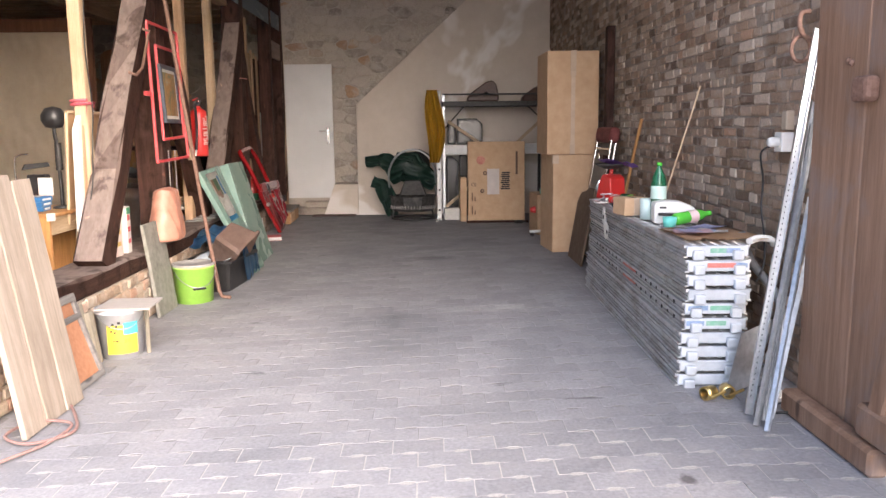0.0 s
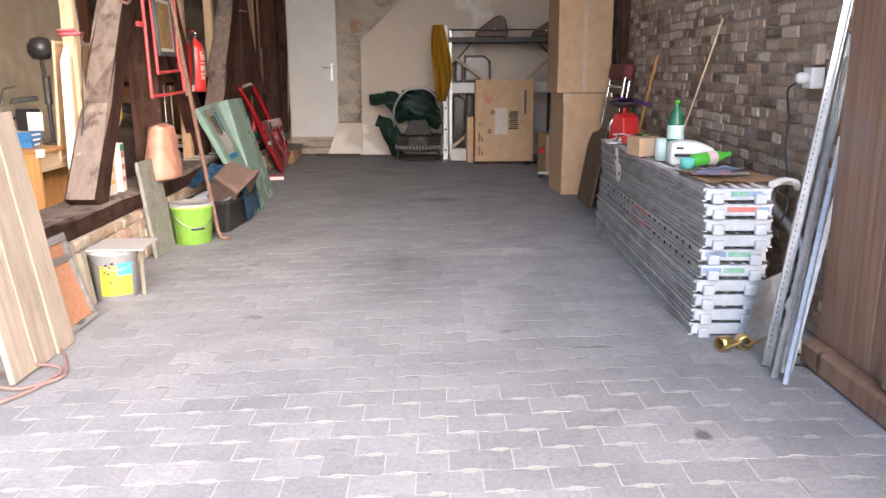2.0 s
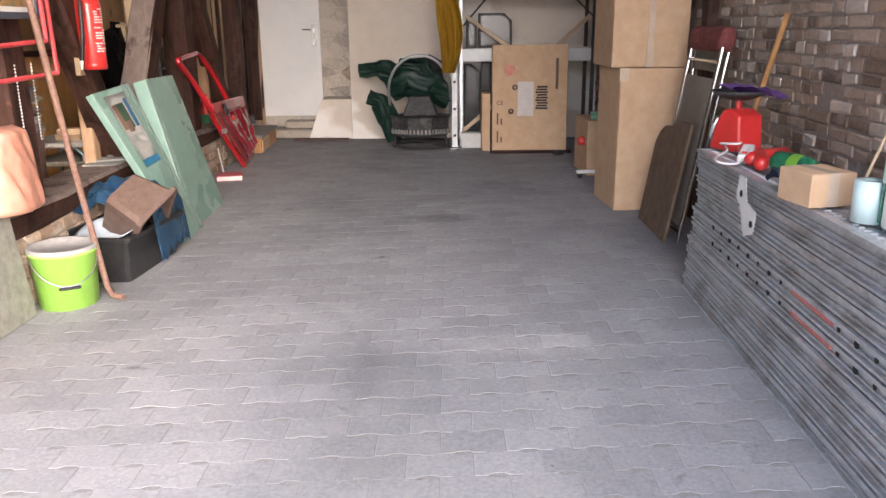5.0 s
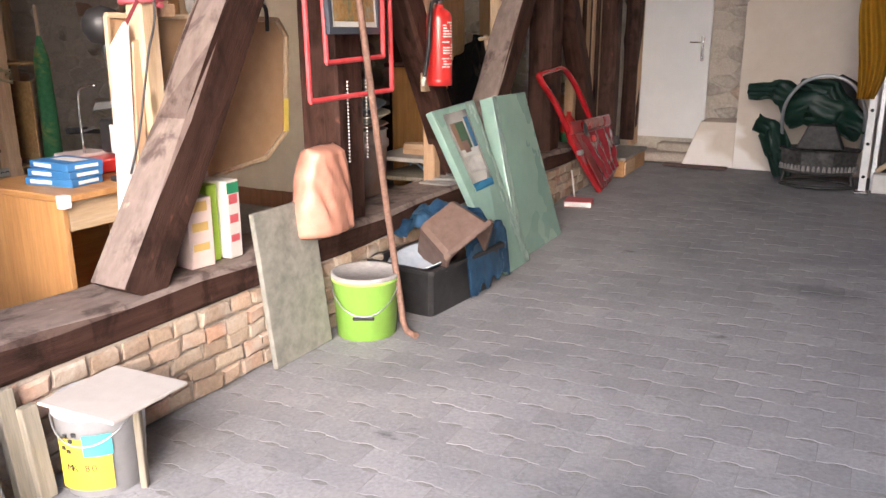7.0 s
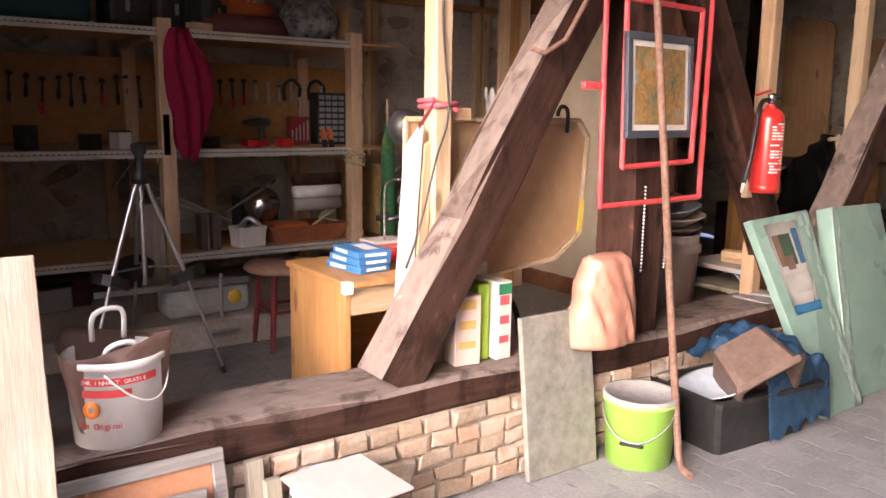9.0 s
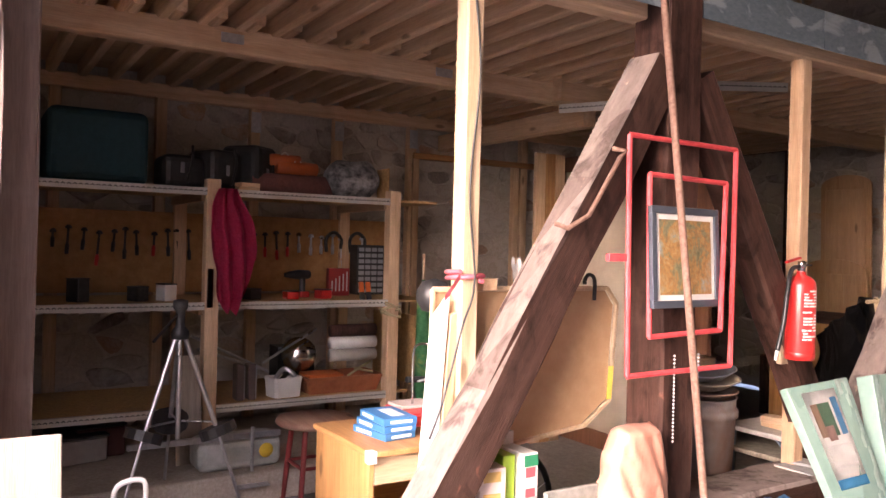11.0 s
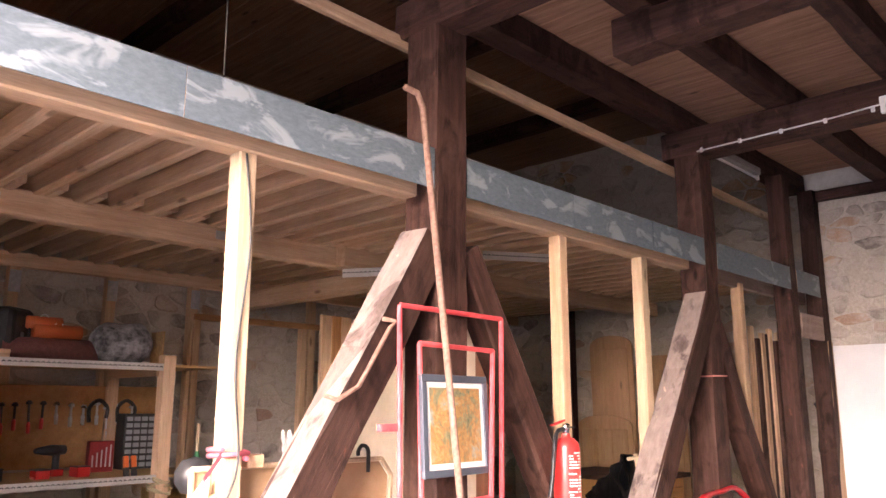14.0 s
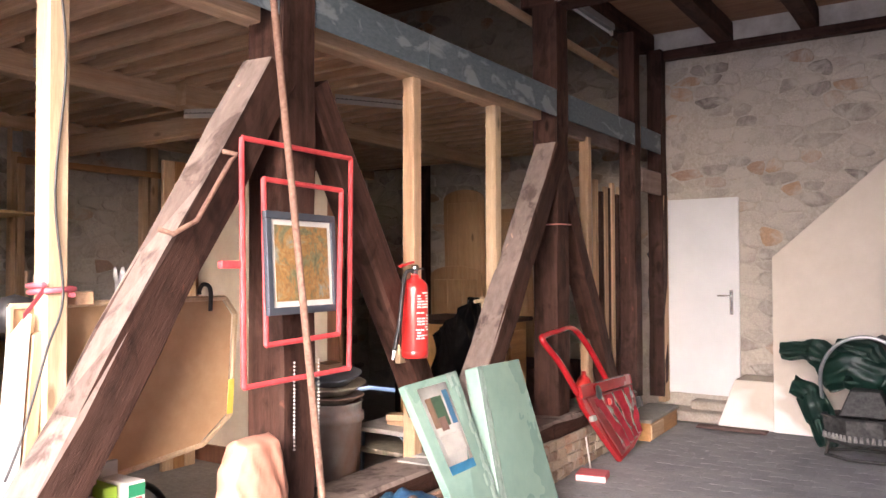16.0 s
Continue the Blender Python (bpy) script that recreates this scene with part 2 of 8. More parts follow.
def masonry(name, stops, island, smear=(0.46, 0.66), lime=(0.50, 0.45, 0.39)):
    """Each piece takes its own tone from a range; grain and lime bloom on top."""
    m, n, l, b = shader(name, 0.92)
    src = n.new("ShaderNodeNewGeometry" if island else "ShaderNodeObjectInfo")
    tone = ramp(n, l, src.outputs["Random Per Island" if island else "Random"], stops)
    vec = coords(n, l, (1, 1, 1))
    fine = noise_tex(n, l, vec, 55.0, 6.0, 0.7)
    big = noise_tex(n, l, n.new("ShaderNodeNewGeometry").outputs["Position"], 4.2, 6.0, 0.68, 0.4)
    col = mixed(n, l, tone, ramp(n, l, fine, [(0.3, (0.66, 0.66, 0.66)), (0.7, (1.15, 1.12, 1.1))]), 0.8, "MULTIPLY")
    col = mixed(n, l, col, lime, ramp(n, l, big, [(smear[0], (0, 0, 0)), (smear[1], (0.85, 0.85, 0.85))]))
    l.new(col, b.inputs["Base Color"])
    bumped(n, l, b, fine, 0.7, 0.01)
    return m


BRICK_TONES = [(0.0, (0.15, 0.105, 0.08)), (0.2, (0.27, 0.19, 0.135)), (0.5, (0.385, 0.28, 0.205)), (0.72, (0.46, 0.35, 0.265)), (0.86, (0.62, 0.53, 0.44)), (0.95, (0.56, 0.46, 0.37)), (1.0, (0.44, 0.27, 0.18))]
STONE_TONES = [(0.0, (0.20, 0.175, 0.155)), (0.12, (0.34, 0.30, 0.26)), (0.4, (0.46, 0.41, 0.35)), (0.75, (0.54, 0.49, 0.43)), (0.86, (0.44, 0.38, 0.33)), (0.93, (0.47, 0.31, 0.19)), (1.0, (0.36, 0.25, 0.19))]
BRICK, BRICK_FAR = [masonry(name, BRICK_TONES, far, (0.5, 0.66), (0.44, 0.375, 0.31)) for name, far in (("old_brick", False), ("old_brick_far", True))]
STONE, STONE_FAR = [masonry(name, STONE_TONES, far, (0.43, 0.60), (0.50, 0.455, 0.395)) for name, far in (("field_stone", False), ("field_stone_far", True))]
LOWBRICK = masonry("sill_wall_brick", [(0.0, (0.30, 0.21, 0.15)), (0.4, (0.42, 0.32, 0.23)), (0.75, (0.55, 0.45, 0.34)), (1.0, (0.48, 0.29, 0.2))], False)

STEEL = surface("galvanised_steel", (0.42, 0.44, 0.46), (0.60, 0.62, 0.64), 30.0, 0.42, 0.85, 0.08)
ALU = surface("dusty_aluminium", (0.50, 0.51, 0.52), (0.68, 0.69, 0.70), 40.0, 0.5, 0.6, 0.1, dirt=(0.34, 0.315, 0.29), dirt_at=0.47)
DECK_END = surface("pale_blue_grey_cast_metal", (0.56, 0.60, 0.65), (0.68, 0.72, 0.76), 25.0, 0.5, 0.35, 0.1)
CHROME = plain("bright_metal", (0.7, 0.7, 0.7), 0.2, 1.0)
RUST = surface("rusty_iron", (0.16, 0.085, 0.06), (0.30, 0.185, 0.14), 50.0, 0.8, 0.2, 0.4)
DARK_IRON = surface("dark_iron", (0.03, 0.03, 0.03), (0.09, 0.085, 0.08), 40.0, 0.6, 0.5, 0.2)
BLACK = surface("black_plastic", (0.012, 0.012, 0.013), (0.03, 0.03, 0.032), 20.0, 0.45, 0, 0.08, dirt=(0.07, 0.065, 0.06), dirt_at=0.58)
WHITE = plain("white_plastic", (0.80, 0.80, 0.78), 0.4)
RED = plain("red_paint", (0.62, 0.035, 0.03), 0.3, 0, 0.3)
FRAME_RED = surface("worn_red_paint", (0.55, 0.05, 0.055), (0.72, 0.10, 0.11), 20.0, 0.45, 0, 0.1)
CARDBOARD = surface("brown_cardboard", (0.47, 0.31, 0.18), (0.56, 0.385, 0.24), 10.0, 0.85, 0, 0.06, dirt=(0.42, 0.275, 0.165), dirt_at=0.55)
PAPER = plain("white_paper", (0.82, 0.81, 0.78), 0.7)


# ---- shapes ----
def box(bm, x0, x1, y0, y1, z0, z1, m=None):
    r = bmesh.ops.create_cube(bm, size=1.0)["verts"]
    for v in r:
        v.co = Vector((x0 + (v.co.x + 0.5) * (x1 - x0), y0 + (v.co.y + 0.5) * (y1 - y0), z0 + (v.co.z + 0.5) * (z1 - z0)))
    if m is not None:
        bmesh.ops.transform(bm, matrix=m, verts=r)
    return bm


def cube(x0, x1, y0, y1, z0, z1, bevel=0.0, m=None, seg=1):
    bm = box(bmesh.new(), x0, x1, y0, y1, z0, z1)
    if bevel:
        bmesh.ops.bevel(bm, geom=bm.edges[:], offset=bevel, segments=seg, affect="EDGES", profile=0.5)
    if m is not None:
        bmesh.ops.transform(bm, matrix=m, verts=bm.verts[:])
    return bm


def along(p0, p1):
    """The pose whose z axis runs from p0 to p1."""
    p0, p1 = Vector(p0), Vector(p1)
    return Matrix.Translation(p0) @ (p1 - p0).to_track_quat("Z", "Y").to_matrix().to_4x4()


def rod(p0, p1, r0, r1=None, seg=14, bm=None):
    bm = bm or bmesh.new()
    d = (Vector(p1) - Vector(p0)).length
    v = bmesh.ops.create_cone(bm, cap_ends=True, segments=seg, radius1=r0, radius2=r0 if r1 is None else r1, depth=d)["verts"]
    bmesh.ops.transform(bm, matrix=along(p0, p1) @ Matrix.Translation((0, 0, d / 2)), verts=v)
    return bm


def lathe(profile, seg=28, bm=None, m=None):
    """A turned shape about z, from pairs of radius and height."""
    bm = bm or bmesh.new()
    rings = []
    for r, z in profile:
        rings.append([bm.verts.new((r * math.cos(2 * math.pi * k / seg), r * math.sin(2 * math.pi * k / seg), z)) for k in range(seg)] if r > 1e-5 else [bm.verts.new((0, 0, z))])
    for a, b in zip(rings, rings[1:]):
        for k in range(seg):
            j = (k + 1) % seg
            q = [a[k % len(a)], a[j % len(a)], b[j % len(b)], b[k % len(b)]]
            q = [v for i, v in enumerate(q) if v not in q[:i]]
            if len(q) > 2:
                bm.faces.new(q)
    for f in bm.faces:
        f.smooth = True
    if m is not None:
        bmesh.ops.transform(bm, matrix=m, verts=bm.verts[:])
    return bm


def pipe(points, r, seg=8, bm=None, steps=0):
    """A round bar along points, rounded at its corners when steps is given."""
    bm = bm or bmesh.new()
    pts = [Vector(p) for p in points]
    if steps:
        out = []
        for k in range(len(pts) - 1):
            p = [pts[max(k - 1, 0)], pts[k], pts[k + 1], pts[min(k + 2, len(pts) - 1)]]
            for s in range(steps):
                t = s / steps
                out.append(0.5 * (2 * p[1] + (p[2] - p[0]) * t + (2 * p[0] - 5 * p[1] + 4 * p[2] - p[3]) * t * t + (3 * p[1] - p[0] - 3 * p[2] + p[3]) * t ** 3))
        pts = out + [pts[-1]]
    last, side = None, Vector((0.31, 0.52, 0.79))
    for k, p in enumerate(pts):
        d = (pts[min(k + 1, len(pts) - 1)] - pts[max(k - 1, 0)]).normalized()
        u = (side - d * side.dot(d)).normalized()
        w, side = d.cross(u), u
        ring = [bm.verts.new(p + r * (math.cos(2 * math.pi * a / seg) * u + math.sin(2 * math.pi * a / seg) * w)) for a in range(seg)]
        if last:
            for a in range(seg):
                bm.faces.new((last[a], last[(a + 1) % seg], ring[(a + 1) % seg], ring[a])).smooth = True
        else:
            bm.faces.new(ring[::-1])
        last = ring
    bm.faces.new(last)
    return bm


def slab(outline, thick, m=None, bevel=0.0, bm=None):
    """A flat piece from an outline in x and z, its thickness along y."""
    bm = bm or bmesh.new()
    v = [bm.verts.new((x, 0, z)) for x, z in outline]
    f = bm.faces.new(v)
    e = bmesh.ops.extrude_face_region(bm, geom=[f])["geom"]
    ev = [g for g in e if isinstance(g, bmesh.types.BMVert)]
    bmesh.ops.translate(bm, vec=(0, thick, 0), verts=ev)
    bmesh.ops.recalc_face_normals(bm, faces=bm.faces[:])
    if bevel:
        bmesh.ops.bevel(bm, geom=bm.edges[:], offset=bevel, segments=1, affect="EDGES", profile=0.5)
    if m is not None:
        bmesh.ops.transform(bm, matrix=m, verts=bm.verts[:])
    return bm


def sheet(fn, nu, nv, thick=0.0, bm=None):
    """A cloth or bent sheet from a function of u and v, each 0 to 1."""
    bm = bm or bmesh.new()
    g = [[bm.verts.new(fn(i / nu, j / nv)) for j in range(nv + 1)] for i in range(nu + 1)]
    for i in range(nu):
        for j in range(nv):
            bm.faces.new((g[i][j], g[i + 1][j], g[i + 1][j + 1], g[i][j + 1])).smooth = True
    if thick:
        bmesh.ops.solidify(bm, geom=bm.faces[:], thickness=thick)
    return bm


def thing(name, label, category, at=(0, 0, 0), turn=(0, 0, 0), group="", size=1.0):
    ob = new(name)
    ob.empty_display_size = 0.1
    ob.matrix_basis = pose(*at, *turn) @ Matrix.Scale(size, 4)
    return tagged(ob, label, category, group)


def part(name, bm, material, parent=None, label="", smooth=False):
    """One bmesh as one mesh object, under a thing or a part."""
    me = bpy.data.meshes.new(name)
    if smooth:
        for f in bm.faces:
            f.smooth = True
    bmesh.ops.recalc_face_normals(bm, faces=bm.faces[:])
    bm.to_mesh(me)
    bm.free()
    me.materials.append(material)
    ob = new(name, me)
    ob.parent = parent
    return tagged(ob, label)


def solid(name, bm, material, label, category, at=(0, 0, 0), turn=(0, 0, 0), group="", kind="", size=1.0):
    ob = part(name, bm, material)
    ob.matrix_basis = pose(*at, *turn) @ Matrix.Scale(size, 4)
    return tagged(ob, label, category, group, kind)


def fixed(name, bm, material, label, category="wall"):
    return solid(name, bm, material, label, category, kind="structure")


def beam(name, p0, p1, w, h, material, label, up=(0, 0, 1), bevel=0.008, uneven=0.0, group=""):
    """A squared timber from p0 to p1; w across, h along up. The mesh lies along its own z axis."""
    p0, p1 = Vector(p0), Vector(p1)
    d = (p1 - p0)
    z = d.normalized()
    x = z.cross(Vector(up)).normalized()
    y = z.cross(x)
    m = Matrix.Translation(p0) @ Matrix((x, y, z)).transposed().to_4x4()
    bm = bmesh.new()
    cuts = max(2, int(d.length / 0.35)) if uneven else 1
    rings = []
    for k in range(cuts + 1):
        t = d.length * k / cuts
        j = [Vector((random.uniform(-uneven, uneven), random.uniform(-uneven, uneven), 0)) for _ in range(8)]
        b = min(bevel, w / 3)
        c = [(-w / 2 + b, -h / 2), (w / 2 - b, -h / 2), (w / 2, -h / 2 + b), (w / 2, h / 2 - b), (w / 2 - b, h / 2), (-w / 2 + b, h / 2), (-w / 2, h / 2 - b), (-w / 2, -h / 2 + b)]
        rings.append([bm.verts.new(Vector((*q, t)) + o) for q, o in zip(c, j)])
    for a, b in zip(rings, rings[1:]):
        for k in range(8):
            bm.faces.new((a[k], a[(k + 1) % 8], b[(k + 1) % 8], b[k]))
    bm.faces.new(rings[0][::-1])
    bm.faces.new(rings[-1])
    ob = part(name, bm, material)
    ob.matrix_basis = m
    return tagged(ob, label, "beam", group, "structure")


def words(text, size, material, parent, m, name="lettering", extrude=0.0006, align="LEFT"):
    """Raised lettering as a mesh, in the built-in font. It reads along x and stands along y of m."""
    cu = bpy.data.curves.new(name, "FONT")
    cu.body, cu.size, cu.extrude, cu.align_x = text, size, extrude, align
    ob = bpy.data.objects.new(name, cu)
    scene.collection.objects.link(ob)
    me = bpy.data.meshes.new_from_object(ob)
    bpy.data.objects.remove(ob)
    me.materials.clear()
    me.materials.append(material)
    o = new(name, me)
    o.parent, o.matrix_basis = parent, m
    return o


# ---- structure ----
WALL_L, WALL_R, WALL_B, WALL_F = -6.35, 2.04, 13.55, 4.30
ground = fixed("ground", box(bmesh.new(), -60, 60, -60, 60, -0.40, -0.16), BOUNCE_GROUND, "unseen ground outside under the paving, made pale to bounce light indoors", "ground")


def fall(x, y):
    """Height of the paving, which falls towards the timber frame, less so at the back."""
    return -0.13 * min(max((1.43 - x) / 3.43, 0.0), 1.05) * min(max(1.0 - 0.2 * (y - 8.0), 0.15), 1.0)


EDGE_Y = 4.19
fixed("floor", sheet(lambda u, v: (-2.06 + 4.12 * u, EDGE_Y + (WALL_B - EDGE_Y) * v, fall(-2.06 + 4.12 * u, EDGE_Y + (WALL_B - EDGE_Y) * v) - 0.0013), 12, 40), SAND, "grey sand bed under concrete pavers", "floor")
fixed("pavement", sheet(lambda u, v: (-2.06 + 4.12 * u, -3.0 + (EDGE_Y + 3.0) * v, fall(-2.06 + 4.12 * u, 0.0) - 0.0013), 12, 20), PALE_SAND, "pale sand bed under the paving before the gate", "pavement")
fixed("floor_workshop", box(bmesh.new(), WALL_L, -2.08, WALL_F, WALL_B, -0.16, -0.10), DIRT, "dark dusty floor of the side workshop", "floor")
fixed("plinth", cube(-6.3, -4.55, 4.6, 8.4, -0.10, 0.10, 0.01), MORTAR, "low dusty concrete ledge under the tool shelves", "floor")
fixed("wall_left", box(bmesh.new(), WALL_L - 0.4, WALL_L, WALL_F - 0.3, WALL_B + 0.4, -0.05, 5.2), LIME, "mortar bed of the rubble stone wall")
fixed("wall_right", box(bmesh.new(), WALL_R, WALL_R + 0.35, WALL_F, WALL_B + 0.4, -0.05, 4.25), BRICK_MORTAR, "mortar bed of the old brick wall")
fixed("wall_back", box(bmesh.new(), WALL_L, WALL_R, WALL_B, WALL_B + 0.4, -0.05, 5.2), LIME, "mortar bed of the rubble stone back wall")
fixed("wall_front", box(bmesh.new(), WALL_L, -2.12, WALL_F - 0.3, WALL_F, -0.05, 5.2), MORTAR, "plain masonry beside the gate opening")
fixed("lintel", box(bmesh.new(), -2.12, WALL_R + 0.35, WALL_F - 0.3, WALL_F, 3.75, 5.2), MORTAR, "masonry over the wide gate opening")
bm = bmesh.new()
yy = WALL_F
while yy < WALL_B:
    w = random.uniform(0.14, 0.22)
    box(bm, -2.5, WALL_R + 0.02, yy + 0.003, min(yy + w, WALL_B), 4.20 + random.uniform(0, 0.006), 4.235)
    yy += w
fixed("ceiling", bm, CEIL_WOOD, "dark brown boarded ceiling", "ceiling")
bm = bmesh.new()
yy = WALL_F
while yy < WALL_B:
    w = random.uniform(0.14, 0.22)
    box(bm, WALL_L, -2.5, yy + 0.003, min(yy + w, WALL_B), 5.12 + random.uniform(0, 0.006), 5.16)
    yy += w
box(bm, -2.53, -2.5, WALL_F, WALL_B, 4.2, 5.16)
fixed("ceiling_loft", bm, CEIL_WOOD, "dark boarded roof over the loft", "ceiling")
fixed("roof_cover", box(bmesh.new(), WALL_L - 0.4, WALL_R + 0.4, WALL_F - 0.3, WALL_B + 0.4, 5.2, 5.3), CEIL_WOOD, "closed roof", "roof")
for k, xx in enumerate((-2.3, -1.45, -0.62, 0.2, 1.02, 1.82)):
    beam("ceiling_joist", (xx, WALL_F, 4.09), (xx, WALL_B, 4.09), 0.17, 0.2, OLD["z"], "dark stained ceiling joist", uneven=0.006, group="ceiling joists")
for yy in (5.6, 7.75, 9.9, 12.0):
    beam("loft_rafter", (WALL_L, yy, 5.02), (-2.55, yy, 5.02), 0.16, 0.18, OLD["z"], "dark rafter over the loft", uneven=0.006, group="rafters")
TIE = "dark red-brown tie beam carrying the ceiling joists"
beam("tie_beam", (-2.42, 10.83, 3.87), (WALL_R, 10.83, 3.87), 0.24, 0.23, OLD["z"], TIE, uneven=0.008)
beam("tie_beam", (-2.42, 7.75, 3.87), (WALL_R, 7.75, 3.87), 0.24, 0.23, OLD["z"], TIE, uneven=0.008)
beam("tie_beam", (-1.62, 8.75, 3.87), (WALL_R, 8.75, 3.87), 0.2, 0.23, OLD["z"], TIE, uneven=0.008)
beam("wall_plate", (-2.25, 13.49, 3.93), (WALL_R, 13.49, 3.93), 0.12, 0.1, OLD["z"], "dark wall plate on the stone wall", uneven=0.004)
fixed("plaster_infill", box(bmesh.new(), -2.4, WALL_R, 13.5, WALL_B, 3.985, 4.2), WHITEWASH, "white plaster between the joist ends")

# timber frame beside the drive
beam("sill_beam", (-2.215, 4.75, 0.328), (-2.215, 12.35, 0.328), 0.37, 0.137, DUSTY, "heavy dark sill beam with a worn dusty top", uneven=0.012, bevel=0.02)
POST = "dark stained squared oak post"
beam("post", (-2.21, 7.755, 0.39), (-2.21, 7.755, 3.76), 0.235, 0.235, OLD["z"], POST, up=(1, 0, 0), uneven=0.006)
beam("post", (-2.21, 10.83, 0.39), (-2.21, 10.83, 3.76), 0.22, 0.22, OLD["z"], POST, up=(1, 0, 0), uneven=0.006)
beam("post", (-2.19, 12.63, 0.3), (-2.19, 12.63, 3.98), 0.17, 0.17, OLD["z"], POST, up=(1, 0, 0), uneven=0.005)
beam("post", (-2.17, 13.42, 0.2), (-2.17, 13.42, 3.98), 0.16, 0.16, OLD["z"], POST, up=(1, 0, 0), uneven=0.005)
beam("gate_post", (-2.19, 4.73, -0.13), (-2.19, 4.73, 3.9), 0.2, 0.2, WORN["z"], "rough worn timber post beside the gate", up=(1, 0, 0), uneven=0.008)
beam("gate_post", (-2.42, 4.89, -0.13), (-2.42, 4.89, 2.95), 0.13, 0.15, WORN["z"], "brown timber stud behind the gate post", up=(1, 0, 0), uneven=0.005)
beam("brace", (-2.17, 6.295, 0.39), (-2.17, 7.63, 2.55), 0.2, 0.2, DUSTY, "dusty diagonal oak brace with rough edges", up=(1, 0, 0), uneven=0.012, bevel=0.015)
beam("brace", (-2.22, 9.205, 0.39), (-2.22, 7.95, 2.55), 0.17, 0.17, OLD["z"], "dark diagonal oak brace", up=(1, 0, 0), uneven=0.008, bevel=0.012)
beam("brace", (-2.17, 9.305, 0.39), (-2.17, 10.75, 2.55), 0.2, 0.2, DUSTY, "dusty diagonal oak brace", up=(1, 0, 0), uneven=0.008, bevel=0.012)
beam("brace", (-2.22, 12.125, 0.39), (-2.22, 10.88, 2.5), 0.17, 0.17, OLD["z"], "dark diagonal oak brace", up=(1, 0, 0), uneven=0.008, bevel=0.012)
for yy, b in ((6.62, PALE["z"]), (8.99, PINE["z"]), (10.03, PALE["z"]), (11.75, PINE["z"])):
    beam("loft_post", (-2.30, yy, 0.39), (-2.30, yy, 2.81), 0.09, 0.09, b, "new pale pine post under the loft beam", up=(1, 0, 0), group="loft posts")
beam("loft_beam", (-2.30, 4.85, 2.88), (-2.30, 10.72, 2.88), 0.12, 0.14, PINE["z"], "new pine beam along the loft edge")
beam("loft_beam", (-2.30, 10.95, 2.87), (-2.30, 13.4, 2.87), 0.05, 0.2, WORN["z"], "grey board along the loft edge")
beam("loft_beam", (-4.22, 4.5, 2.87), (-4.22, 8.75, 2.87), 0.12, 0.16, PINE["z"], "pine beam carrying the loft joists")
beam("loft_beam", (-4.12, 8.62, 2.87), (-4.12, 13.5, 2.87), 0.14, 0.16, PINE["z"], "pine beam carrying the loft joists")
beam("loft_beam", (-6.3, 8.95, 2.71), (-4.1, 8.95, 2.71), 0.12, 0.16, PINE["z"], "short pine beam crossing to the stone wall")
beam("loft_beam", (-6.25, 4.5, 2.89), (-6.25, 13.5, 2.89), 0.08, 0.12, PINE["z"], "pine wall plate under the loft joists")
beam("lath", (-2.40, 4.4, 3.81), (-2.40, 13.45, 3.64), 0.05, 0.07, PINE["z"], "long pale pine lath running behind the posts")
yy = 5.025
while yy < 13.3:
    beam("loft_joist", (-2.12, yy, 2.988), (-4.55, yy, 2.988), 0.06, 0.115, PINE["z"], "pine loft joist", group="loft joists")
    beam("loft_joist", (-3.95, yy + 0.064, 2.988), (-6.33, yy + 0.064, 2.988), 0.06, 0.115, PINE["z"], "pine loft joist", group="loft joists")
    yy += 0.2275
fixed("loft_floor", box(bmesh.new(), WALL_L, -2.36, 4.5, 13.5, 3.046, 3.07), LOFT_BOARD, "pine boards of the loft floor", "floor")
for yy in (5.35, 6.15, 6.95, 7.75, 8.55, 9.95, 11.3):
    beam("wall_stud", (-6.26, yy, -0.1), (-6.26, yy, 2.83), 0.09, 0.08, PINE["z"], "pine stud against the stone wall", up=(1, 0, 0), group="wall studs")

# ---- right side of the drive ----
GREEN_GLASS = plain("green_bottle_plastic", (0.05, 0.32, 0.16), 0.12)
GREEN_GLASS.node_tree.nodes["Principled BSDF"].inputs["Transmission Weight"].default_value = 0.55
PET_GREEN = plain("bright_green_plastic", (0.10, 0.55, 0.06), 0.2)
TURQ = plain("turquoise_plastic", (0.15, 0.60, 0.55), 0.4)
PURPLE = plain("purple_cloth", (0.25, 0.12, 0.42), 0.8)
JEANS = surface("blue_denim", (0.05, 0.075, 0.13), (0.10, 0.13, 0.20), 120.0, 0.9)
PAINT_R = surface("flaking_red_paint", (0.60, 0.14, 0.11), (0.66, 0.28, 0.24), 60.0, 0.6)
PAINT_G = surface("flaking_green_paint", (0.12, 0.42, 0.26), (0.35, 0.52, 0.43), 60.0, 0.6)
PAINT_B = surface("flaking_blue_paint", (0.16, 0.28, 0.50), (0.38, 0.46, 0.58), 60.0, 0.6)
# Near-black for hole and slot pieces; the shade inside is painted on.
HOLE_SHADE = plain("painted_hole_shade", (0.015, 0.015, 0.015), 0.9)
GOLD = plain("brass_plating", (0.75, 0.55, 0.22), 0.3, 0.9)
TAPE = plain("clear_packing_tape", (0.60, 0.47, 0.35), 0.18)
INK = plain("black_print", (0.03, 0.03, 0.03), 0.7)
LEATHER = surface("dark_brown_leather", (0.06, 0.03, 0.022), (0.13, 0.07, 0.05), 60.0, 0.5)

DECK_W, DECK_H, DECK_L = 0.315, 0.0735, 2.66


